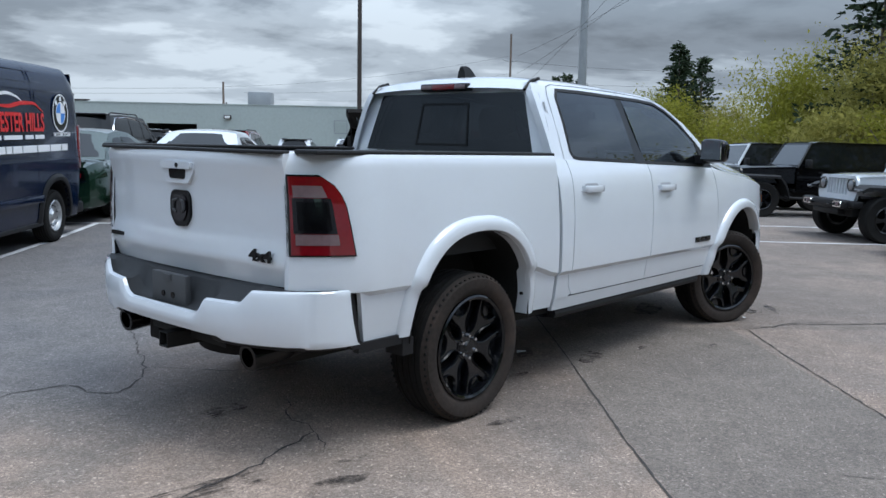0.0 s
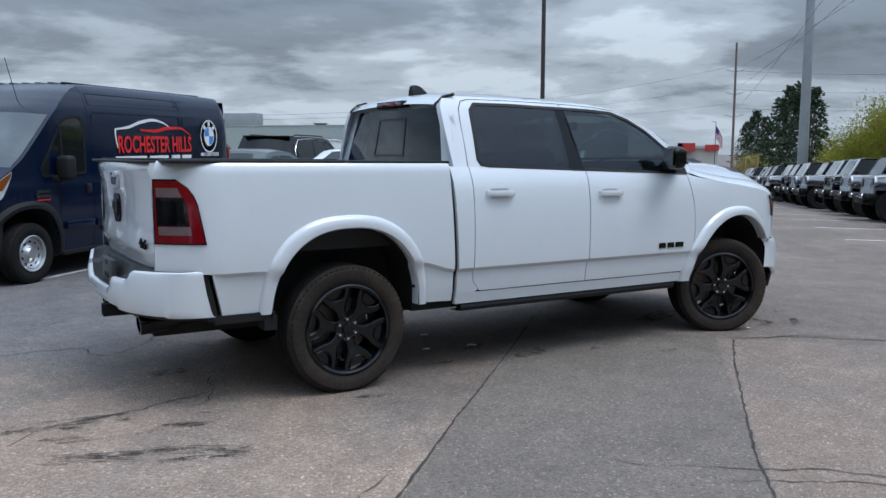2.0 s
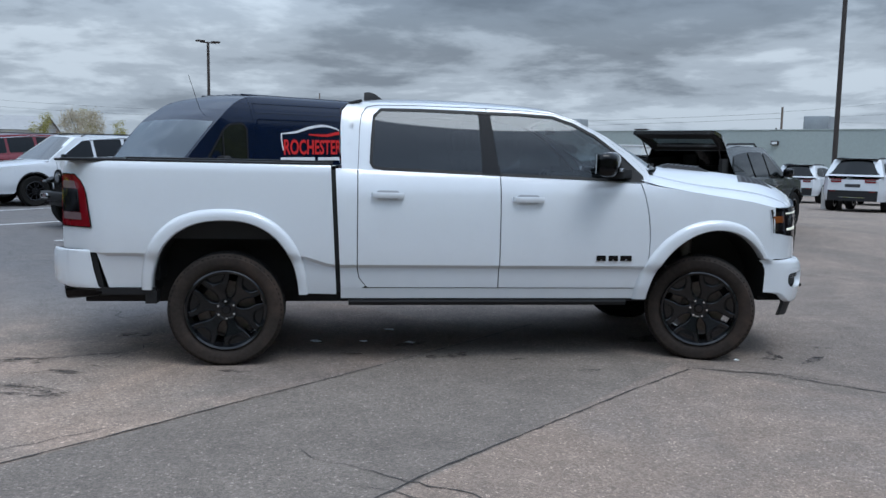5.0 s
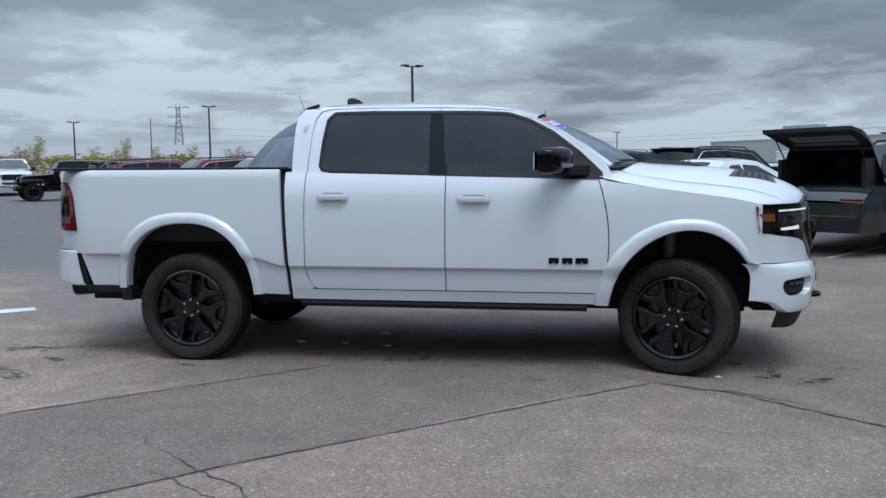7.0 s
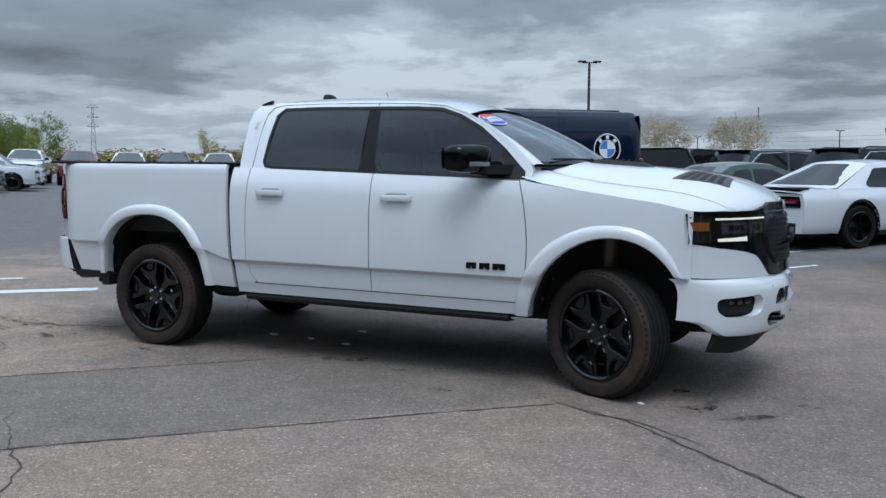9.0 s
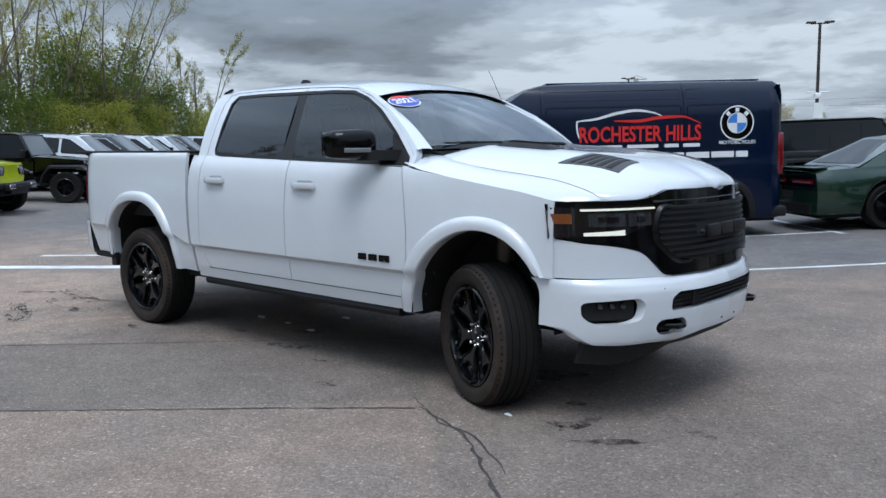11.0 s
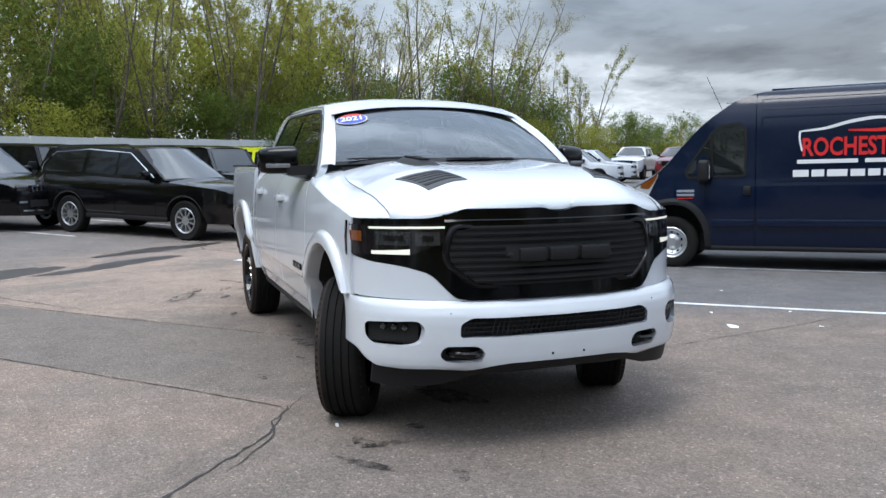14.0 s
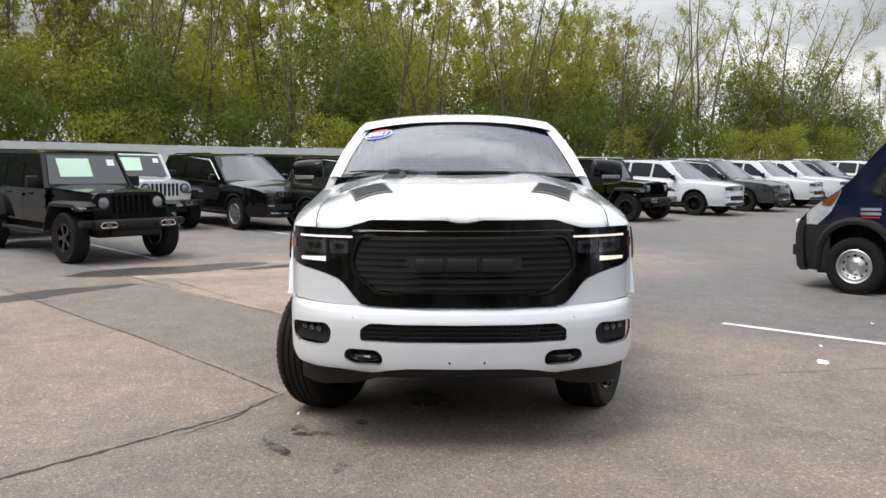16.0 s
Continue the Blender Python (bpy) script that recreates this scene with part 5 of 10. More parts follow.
def punched(u0, u1, nu, vlo, vhi, nv, holes, put, back):
    """A curved sheet with openings: grid points near an opening's edge are drawn onto it."""
    def snap(u, v, h):
        best, bp_ = 1e9, None
        for i in range(len(h)):
            (ax, ay), (bx, by) = h[i - 1], h[i]
            t = max(0, min(1, ((u - ax) * (bx - ax) + (v - ay) * (by - ay)) / ((bx - ax) ** 2 + (by - ay) ** 2 + 1e-12)))
            px, py = ax + t * (bx - ax), ay + t * (by - ay)
            d = math.hypot(px - u, py - v)
            if d < best:
                best, bp_ = d, (px, py)
        return best, bp_
    pts, ins = [], []
    du = (u1 - u0) / nu
    for i in range(nu + 1):
        u = u0 + du * i
        for j in range(nv + 1):
            v = vlo(u) + (vhi(u) - vlo(u)) * j / nv
            state = any(inside(h, u, v) for h in holes)
            uu_, vv_ = u, v
            for h in holes:
                dist, p = snap(u, v, h)
                if dist < du * 0.72:
                    uu_, vv_ = p
                    state = None
                    break
            pts.append(put(uu_, vv_))
            ins.append(state)
    fs = []
    for i in range(nu):
        for j in range(nv):
            q = (i * (nv + 1) + j, (i + 1) * (nv + 1) + j, (i + 1) * (nv + 1) + j + 1, i * (nv + 1) + j + 1)
            st = [ins[k] for k in q]
            if True in st:
                continue
            if all(k is None for k in st):
                cu = u0 + du * (i + 0.5)
                cv = vlo(cu) + (vhi(cu) - vlo(cu)) * (j + 0.5) / nv
                if any(inside(h, cu, cv) for h in holes):
                    continue
            fs.append(q)
    return flange((pts, fs), back)


front_bumper = part("front_bumper", punched(-1.012, 1.012, 156, b_bot, b_top, 26, [slot, fog(-1), fog(1), hook(-1), hook(1)], bumper_shape, (-0.05, 0, 0)), WHITE, truck, "white front bumper with fog lamps and tow hooks", sharp=50)
part("lower_grille", box(4.58, 4.66, -0.60, 0.60, 0.60, 0.76), UNDER, front_bumper)
part("grille_mesh", merge(*[tube([(nose_x(0) + 0.0 - 0.0 + 0.012 - 0.05 * (abs(y) > 0.4), y - 0.012, 0.64), (nose_x(0) + 0.012 - 0.05 * (abs(y) > 0.4), y + 0.012, 0.728)], 0.004, 4) for y in np.linspace(-0.53, 0.53, 40)], *[tube([(4.68, -0.55, z), (4.735, -0.3, z), (4.74, 0.3, z), (4.68, 0.55, z)], 0.004, 4) for z in (0.66, 0.683, 0.706)]), PLASTIC, front_bumper)
for s in (-1, 1):
    pocket = part("fog_lamp", moved(box(-0.09, 0.0, -0.15, 0.15, -0.065, 0.065, 0.02), pose(4.455, s * 0.845, 0.652, 0, 0, s * 44)), UNDER, front_bumper, "fog lamp in a black pocket")
    for k in range(3):
        part("fog_led", moved(lathe([(0.0, 0.010), (0.013, 0.007), (0.018, 0.0), (0.018, -0.02)], 14, "x"), pose(bump_x(0.80 + 0.045 * k) - 0.035, s * (0.80 + 0.045 * k), 0.675, 0, 0, s * 44)), PROJECTOR, pocket)
    part("hook_pocket", box(4.50, 4.60, min(s * 0.42, s * 0.665), max(s * 0.42, s * 0.665), 0.50, 0.60), UNDER, front_bumper)
    part("tow_hook", tube([(4.58, s * 0.45, 0.545), (4.69, s * 0.455, 0.548), (4.725, s * 0.50, 0.55), (4.715, s * 0.55, 0.55), (4.66, s * 0.59, 0.548), (4.56, s * 0.59, 0.545)], 0.017, 8), GLOSSBLACK, front_bumper)
for y in (-0.075, 0.11):
    for z in (0.53, 0.585):
        part("bolt_hole", moved(lathe([(0, 0.003), (0.006, 0.003), (0.006, -0.002)], 8, "x"), pose(bump_x(y) - 0.006, y, z)), GLOSSBLACK, front_bumper)
rows = [[(bump_x(y) - 0.06, y, b_bot(y) + 0.02), (bump_x(y) - 0.07, y, 0.445), (bump_x(y) - 0.10, y, lerp_table([(0, 0.43), (0.45, 0.42), (0.6, 0.375), (0.82, 0.345), (0.93, 0.36)], abs(y)))] for y in np.linspace(-0.925, 0.925, 41)]
part("air_dam", flange(grid(rows), (-0.03, 0, 0)), PLASTIC, front_bumper)
part("bumper_core", box(4.20, 4.50, -0.80, 0.80, 0.46, 0.80), UNDER, front_bumper)


# ---- details along the side
def handle(x, z):
    y = -(side_y(x, z))
    rows = []
    for dx, dy, hh in ((-0.122, 0.004, 0.014), (-0.116, -0.026, 0.019), (-0.098, -0.040, 0.021), (-0.05, -0.046, 0.021), (0.05, -0.046, 0.021), (0.098, -0.040, 0.021), (0.116, -0.026, 0.019), (0.122, 0.004, 0.014)):
        inner = min(dy + 0.016, 0.006)
        rows.append([(x + dx, y + inner, z - hh), (x + dx, y + dy + 0.004, z - hh), (x + dx, y + dy, z - hh * 0.6), (x + dx, y + dy, z + hh * 0.6), (x + dx, y + dy + 0.004, z + hh), (x + dx, y + inner, z + hh)])
    return grid(rows, wrap_v=True)


for hx, hz in ((1.14, 1.282), (2.20, 1.266)):
    both_sides("door_handle", handle(hx, hz), WHITE, truck)
    # flat cup behind the handle, painted grey for the recess's shade
    cup = moved(prism(rounded([(-0.085, -0.030), (0.085, -0.030), (0.085, 0.034), (-0.085, 0.034)], 0.025), -0.003, 0.004, "y"), pose(hx, -side_y(hx, hz) , hz, -12, 0, 0))
    both_sides("handle_cup", cup, RECESS, truck)
# dark letters on the front doors stand as blocks
for k, (a, c) in enumerate(((2.742, 2.815), (2.838, 2.912), (2.932, 3.022))):
    zc = 0.828
    yy = -(side_y(2.9, zc) + 0.004)
    blocks = [box(a, c, yy - 0.005, yy + 0.008, zc - 0.008, zc + 0.020, 0.003)] + [box(a + (c - a) * q, a + (c - a) * (q + 0.44), yy - 0.005, yy + 0.008, zc - 0.022, zc - 0.004, 0.003) for q in (0.0, 0.56)]
    both_sides("door_badge", merge(*blocks), GLOSSBLACK, truck)
rows = [[(x, -(0.90 + dy), z) for dy, z in ((0.0, 0.505), (0.045, 0.500), (0.055, 0.475), (0.045, 0.448), (-0.05, 0.440))] for x in spaced(0.86, 3.02, 0.2)]
both_sides("side_step", flange(grid(rows), (0.0, 0.06, 0)), PLASTIC, truck)
for x, s in ((0.95, -1), (0.95, 1), (2.85, -1), (2.85, 1)):
    part("step_bracket", box(x, x + 0.10, min(s * 0.78, s * 0.90), max(s * 0.78, s * 0.90), 0.455, 0.50), UNDER, truck)


def mirror_parts():
    """The mirror's head: rounded cross-sections along its width, swept back towards the outer end."""
    shell = []
    for u, k in ((0.0, 0.55), (0.02, 0.80), (0.08, 0.95), (0.25, 1.0), (0.5, 1.0), (0.75, 0.98), (0.92, 0.90), (0.98, 0.72), (1.0, 0.45)):
        y = -(1.012 + 0.245 * u)
        hx, hz_ = 0.072 * k, 0.096 * k * (1 - 0.06 * u)
        xm, zm = 2.840 - 0.125 * u, 1.545 - 0.006 * u
        ring_ = []
        for q in range(20):
            a = 2 * math.pi * q / 20
            c, n_ = math.cos(a), math.sin(a)
            px = hx * abs(c) ** 0.6 * (1 if c > 0 else -1)
            if c > 0:
                px *= 1.15 - 0.25 * n_ * n_
            ring_.append((xm + px, y, zm + hz_ * abs(n_) ** 0.55 * (1 if n_ > 0 else -1)))
        shell.append(ring_)
    vs, fs = grid(shell, wrap_v=True)
    return vs, fs + [tuple(range(20)), tuple(reversed(range(len(vs) - 20, len(vs))))]


MIRRORFACE = material("mirror_glass", (0.85, 0.87, 0.88), 0.02, 1.0, spread=0.0)
for flip in (False, True):
    f = mirrored if flip else (lambda q: q)
    mir = part("side_mirror", f(mirror_parts()), GLOSSBLACK, truck, "black side mirror with a lamp strip", sharp=45, outward=True)
    part("mirror_arm", f(prism(rounded([(2.765, -1.07), (2.90, -1.09), (3.03, -0.945), (3.04, -0.885), (2.90, -0.885)], 0.03), 1.440, 1.505, "z")), PLASTIC, mir)
    part("mirror_face", f(moved(box(-0.003, 0.003, -0.115, 0.115, -0.07, 0.07), pose(2.696, -1.135, 1.545, 0, 0, -27.5))), MIRRORFACE, mir)
    part("mirror_lamp", f(moved(box(-0.006, 0.006, -0.085, 0.085, -0.014, 0.014, 0.004), pose(2.872, -1.145, 1.505, 0, 0, -27.5))), LAMPGREY, mir)

# ---- inside of the cab
part("dashboard", merge(box(2.72, 3.12, -0.78, 0.78, 1.02, 1.385, 0.06, 3), box(2.78, 3.0, 0.22, 0.60, 1.36, 1.45, 0.04)), INTERIOR, truck)
part("steering_wheel", merge(moved(lathe([(0.185 + 0.016 * math.cos(a), 0.016 * math.sin(a)) for a in (2 * math.pi * k / 8 for k in range(9))], 28, "x"), pose(2.62, 0.40, 1.30, 0, 24, 0)), tube([(2.62, 0.40, 1.30), (2.85, 0.40, 1.22)], 0.04, 8), moved(box(-0.012, 0.012, -0.18, 0.18, -0.03, 0.03), pose(2.62, 0.40, 1.30, 0, 24, 0))), INTERIOR, truck)


def seat(x, y, w):
    return merge(box(x, x + 0.52, y - w, y + w, 0.86, 1.02, 0.05), moved(box(-0.07, 0.07, -w, w, 0.0, 0.62, 0.05), pose(x, y, 0.98, 0, -14, 0)), moved(box(-0.05, 0.05, -0.13, 0.13, 0.0, 0.19, 0.04), pose(x - 0.165, y, 1.62, 0, -10, 0)))


for y in (-0.38, 0.38):
    part("front_seat", seat(2.05, y, 0.25), SEATGREY, truck)
    part("rear_seat", seat(1.12, y, 0.33), SEATGREY, truck)
part("cab_floor", box(0.84, 3.1, -0.86, 0.86, 0.62, 0.68), INTERIOR, truck)
part("headliner", grid([[(x, y, roof_z(x) - 0.05 - 0.05 * (y / 0.66) ** 2) for y in (-0.66, -0.35, 0, 0.35, 0.66)] for x in (0.9, 1.2, 1.8, 2.3, 2.55)]), SEATGREY, truck)
part("interior_mirror", box(2.60, 2.63, -0.13, 0.13, 1.78, 1.85, 0.012), INTERIOR, truck)
both_sides("door_lining", box(0.95, 3.08, -0.885, -0.875, 0.65, 1.43), INTERIOR, truck)


# ---- wheels
def tyre_geo(R_, rim, w):
    h = w / 2
    prof = [(rim - 0.005, -h * 0.72), (rim + 0.012, -h * 0.86), (rim + (R_ - rim) * 0.4, -h * 1.0), (rim + (R_ - rim) * 0.75, -h * 0.96), (R_ - 0.018, -h * 0.84), (R_ - 0.004, -h * 0.72)]
    grooves = 4
    for g_ in range(grooves):
        c = -h * 0.62 + (g_ + 0.5) * (h * 1.24 / grooves)
        prof += [(R_, c - h * 0.11), (R_, c - 0.006), (R_ - 0.009, c - 0.004), (R_ - 0.009, c + 0.004), (R_, c + 0.006), (R_, c + h * 0.11)]
    prof += [(R_ - 0.004, h * 0.72), (R_ - 0.018, h * 0.84), (rim + (R_ - rim) * 0.75, h * 0.96), (rim + (R_ - rim) * 0.4, h * 1.0), (rim + 0.012, h * 0.86), (rim - 0.005, h * 0.72)]
    return lathe(prof[5:], 56, "y"), lathe(prof[:6], 56, "y")


def tread_blocks(R_, w, n=64):
    geos = []
    for k in range(n):
        a = 360 * k / n
        for s in (-1, 1):
            geos.append(moved(box(-0.007, 0.007, s * w * 0.385 - 0.018, s * w * 0.385 + 0.018, R_ - 0.030, R_ - 0.0165), pose(0, 0, 0, 0, a + (3 if s > 0 else 0), 0)))
    return merge(*geos)


def wheel(parent, m, R_, rim, w, rim_mat, style="y", tyre_mat=RUBBER, lugs=6, detail=True):
    """A wheel whose outer face looks towards -y."""
    wh = new("wheel")
    wh.empty_display_size = 0.1
    wh.parent = parent
    wh.matrix_basis = m
    part("tyre", tyre_geo(R_, rim, w)[0] if detail else lathe([(rim, -w * 0.42), (R_ * 0.93, -w * 0.5), (R_, -w * 0.38), (R_, w * 0.38), (R_ * 0.93, w * 0.5), (rim, w * 0.42), (rim - 0.05, 0.02), (0.0, 0.02)], 28, "y"), RUBBER, wh)
    if detail:
        part("sidewall", tyre_geo(R_, rim, w)[1], tyre_mat, wh)
        tagged(part("tread", tread_blocks(R_, w), RUBBER, wh), kind="stuff")
    f = -w * 0.40
    part("rim", lathe([(rim + 0.004, f - 0.012), (rim - 0.006, f - 0.018), (rim - 0.020, f - 0.010), (rim - 0.030, f + 0.03), (rim - 0.045, f + 0.10), (rim - 0.045, w * 0.4), (rim, w * 0.4)], 48 if detail else 24, "y"), rim_mat, wh)
    if style == "y":
        end = rim - 0.010
        dish = lambda x, z: f + 0.006 + 0.034 * (1 - min(1.0, math.hypot(x, z) / end)) ** 1.2
        right = [(0.000, 0.058), (0.040, 0.058), (0.035, 0.090), (0.037, 0.122), (0.051, 0.152), (0.078, 0.186), (0.098, 0.220), (0.109, 0.246), (0.114, math.sqrt(end ** 2 - 0.114 ** 2)),
                 (0.070, math.sqrt(end ** 2 - 0.070 ** 2)), (0.062, 0.256), (0.050, 0.232), (0.032, 0.214), (0.011, 0.207)]
        fork = ccw(right + [(-x, z) for x, z in reversed(right[1:])])
        layers = [(fork, 0.016), (inset(fork, 0.005), 0.002), (inset(fork, 0.009), 0.0), (inset(fork, 0.012), 0.011)]
        lay = lambda up_: (lambda x, z: (x, dish(x, z) + up_, z))
        face = merge(*[grid([[lay(ua)(*p) for p in a + a[:1]], [lay(ub)(*p) for p in b + b[:1]]]) for (a, ua), (b, ub) in zip(layers, layers[1:])],
                     grid([[(x, dish(x, z) + 0.075, z) for x, z in fork + fork[:1]], [(x, dish(x, z) + 0.016, z) for x, z in fork + fork[:1]]]), sheet([layers[-1][0]], lay(0.011)))
        plate = [(-0.068, 0.254), (-0.054, 0.228), (-0.034, 0.210), (0.0, 0.203), (0.034, 0.210), (0.054, 0.228), (0.068, 0.254), (0.072, 0.272), (0.0, end), (-0.072, 0.272)]
        for k in range(6):
            turn6 = pose(0, 0, 0, 0, 60 * k, 0)
            sp_ = part("spoke", moved(face, turn6), rim_mat, wh, outward=True, sharp=20)
            part("spoke_pocket", moved(sheet([ccw(plate)], lay(0.030)), turn6), rim_mat, sp_)
    elif style == "steel":
        part("wheel_face", lathe([(0.0, f + 0.0), (0.06, f + 0.0), (0.075, f + 0.02), (0.12, f + 0.045), (0.165, f + 0.02), (rim - 0.02, f + 0.03)], 40, "y"), rim_mat, wh, outward=True, sharp=30)
    else:
        turn = lambda pts, g: [(x * math.cos(radians(g)) + z * math.sin(radians(g)), z * math.cos(radians(g)) - x * math.sin(radians(g))) for x, z in pts]
        disc = [((rim - 0.014) * math.cos(2 * math.pi * k / 30), (rim - 0.014) * math.sin(2 * math.pi * k / 30)) for k in range(30)]
        holes = []
        for k in range(5):
            q = rim - 0.03
            if style == "split":
                holes.append(turn([(-0.022, 0.085), (0.022, 0.085), (0.058, q - 0.006), (0.0, q), (-0.058, q - 0.006)], 72 * k))
                holes.append(turn([(-0.012, 0.085), (0.012, 0.085), (0.040, q - 0.004), (-0.040, q - 0.004)], 72 * k + 36))
            else:
                holes.append(turn([(-0.024, 0.070), (0.024, 0.070), (0.080, q - 0.016), (0.0, q), (-0.080, q - 0.016)], 72 * k + 36))
        part("wheel_face", flange(sheet([ccw(disc)] + [list(reversed(ccw(h))) for h in holes], lambda x, z: (x, f, z)), (0, 0.03, 0)), rim_mat, wh, smooth=False)
    if detail or style == "split":
        part("hub_cap", lathe([(0.0, f + 0.016), (0.028, f + 0.016), (0.036, f + 0.030), (0.078, f + 0.034), (0.088, f + 0.06), (0.088, f + 0.09)], 24, "y"), rim_mat, wh)
    if style == "steel":
        part("vent_hole", merge(*[moved(lathe([(0, -0.004), (0.020, -0.004), (0.022, 0.004)], 10, "y"), pose(0, 0, 0, 0, 36 * k, 0) @ pose(0, f + 0.028, 0.150, -38, 0, 0)) for k in range(10)]), GLOSSBLACK, wh)
    if detail:
        for k in range(lugs):
            a = radians(360 / lugs * k + 15)
            part("lug_nut", moved(lathe([(0, -0.014), (0.008, -0.014), (0.012, -0.004), (0.012, 0.02)], 8, "y"), pose(0.064 * math.cos(a), f + 0.026, 0.064 * math.sin(a))), CHROME, wh)
    if detail:
        part("brake_disc", lathe([(0.07, 0.02), (rim * 0.68, 0.02), (rim * 0.68, 0.045), (0.07, 0.045)], 32, "y"), IRON, wh)
    if detail:
        part("brake_caliper", moved(box(-0.05, 0.05, 0.0, 0.07, -0.13, 0.13, 0.02), pose(-rim * 0.62, 0.0, 0)), IRON, wh)
    return wh


RT, RIMR, TW = 0.422, 0.294, 0.285
wheel(truck, pose(-0.034, -0.872, RT - 0.004, 0, -18, 0), RT, RIMR, TW, RIMBLACK, tyre_mat=DUSTYTYRE)
wheel(truck, pose(-0.034, 0.872, RT - 0.004, 0, 0, 180), RT, RIMR, TW, RIMBLACK, tyre_mat=DUSTYTYRE)
wheel(truck, pose(3.668, -0.866, RT - 0.004, 0, 20, -25), RT, RIMR, TW, RIMBLACK, tyre_mat=DUSTYTYRE)
wheel(truck, pose(3.668, 0.866, RT - 0.004, 0, 0, 180 - 25), RT, RIMR, TW, RIMBLACK, tyre_mat=DUSTYTYRE)

# ---------------------------------------------------------------- marks on the ground
def structure(ob, label, category):
    return tagged(ob, label, category, kind="structure")


def stall_line(name, u0, v0, u1, v1, w=0.10):
    a, c = uv_to_xy(u0, v0), uv_to_xy(u1, v1)
    ob = part(name, strip_on_ground([a, c], w, 0.005, step=0.5), LINEPAINT, smooth=False)
    return structure(ob, "worn white parking line painted on asphalt", "line")


for v in (1.40, 4.62, 8.2, 11.5, 14.8, 18.1, 21.4):
    stall_line("parking_line", 2.45, v, 8.4, v)
stall_line("parking_line", 8.42, 4.3, 8.42, 21.4)
for v in (-0.4, 2.8, 5.3, 8.3):
    stall_line("parking_line", 8.9, v, 14.2, v)
stall_line("parking_line", 10.3, 2.85, 10.3, 4.4)
for k in range(15):
    stall_line("parking_line", 8.3 + 2.9 * k, -6.3, 8.3 + 2.9 * k, -12)
for k in range(14):
    stall_line("parking_line", -8.9, 4.2 + 2.9 * k, -13, 4.2 + 2.9 * k)
for v in (-6.0, -3.1, -0.2):
    stall_line("parking_line", -7.0, v, -12, v)
stall_line("parking_line", -3.8, 2.9, -1.3, 2.80, 0.26)
stall_line("parking_line", -3.6, 4.05, -2.25, 4.1, 0.14)

seams = [("seam", [(2.6, 0.42), (1.78, -0.40), (0.88, -1.27), (0.25, -1.87), (-0.5, -2.62), (-2.2, -4.25), (-4.6, -6.6)], 0.012, 0.006),
         ("seam", [(3.45, -1.24), (2.78, -1.80), (2.07, -2.44), (1.31, -3.13), (0.88, -3.58), (-0.8, -5.2), (-2.1, -6.5), (-5.0, -9.4)], 0.012, 0.007),
         ("crack", [(3.45, -1.20), (3.95, -1.38), (4.56, -1.88), (5.07, -2.30), (6.2, -3.5), (7.5, -5.1)], 0.030, 0.014),
         ("crack", [(3.28, -1.08), (3.55, -1.23), (3.72, -1.33), (4.02, -1.38), (4.44, -1.66)], 0.014, 0.014),
         ("crack", [(0.83, -3.02), (1.15, -3.27), (1.25, -3.34), (1.45, -3.43), (1.62, -3.70), (1.76, -3.80), (2.1, -4.5)], 0.012, 0.02),
         ("crack", [(0.83, -3.02), (0.70, -2.95), (0.62, -2.80)], 0.008, 0.02),
         ("crack", [(-2.3, 1.05), (-1.9, 1.19), (-1.6, 1.22), (-1.34, 1.16), (-1.32, 0.93), (-1.20, 0.79), (-1.07, 0.85), (-0.80, 1.20), (-0.53, 1.84), (-0.25, 2.5)], 0.016, 0.03),
         ("crack", [(-0.80, 1.20), (-0.64, 1.01), (-0.49, 0.78), (-0.2, 0.55)], 0.011, 0.02),
         ("crack", [(-1.72, 2.06), (-1.43, 2.29), (-1.12, 2.67)], 0.010, 0.03),
         ("crack", [(-2.0, -1.07), (-1.87, -0.87), (-1.67, -0.78), (-1.32, -0.75), (-1.02, -0.65), (-0.80, -0.57), (-0.73, -0.46), (-0.78, -0.34), (-0.66, -0.18), (-0.53, 0.03)], 0.014, 0.03),
         ("crack", [(-0.80, -0.57), (-0.87, -0.74), (-0.95, -0.84)], 0.008, 0.02),
         ("crack", [(3.08, 1.26), (3.0, 1.87), (2.89, 2.54), (2.76, 3.33), (2.5, 4.6)], 0.010, 0.02),
         ("crack", [(-4.59, -6.51), (-2.6, -4.6), (-1.5, -3.42), (-2.0, -2.9), (-2.68, -2.49)], 0.014, 0.03),
         ("crack", [(-3.38, -5.24), (-2.49, -4.06), (-0.4, -2.34)], 0.014, 0.03),
         ("crack", [(1.77, -4.13), (1.47, -3.65), (0.90, -3.29)], 0.008, 0.02),
         ("crack", [(10.9, 1.9), (12.4, -0.4), (13.6, -2.0)], 0.03, 0.04),
         ("crack", [(-5.0, 0.2), (-6.4, -1.1), (-7.4, -0.9), (-8.2, -2.0)], 0.03, 0.06),
         ("crack", [(-6.4, -1.1), (-6.1, -2.6), (-6.9, -3.6)], 0.03, 0.06),
         ("crack", [(-2.0, 7.4), (-1.2, 6.4), (-1.4, 5.6), (-0.9, 4.9)], 0.014, 0.04)]
for i, (nm, pts, w, jag) in enumerate(seams):
    ob = part(nm, strip_on_ground(pts, w if nm == "seam" else w * 0.75, 0.004, jag * 0.7, seed=10 + i, taper=nm == "crack", step=0.06), TAR, smooth=False)
    structure(ob, "dark seam in the asphalt" if nm == "seam" else "dark crack in the asphalt", "crack")


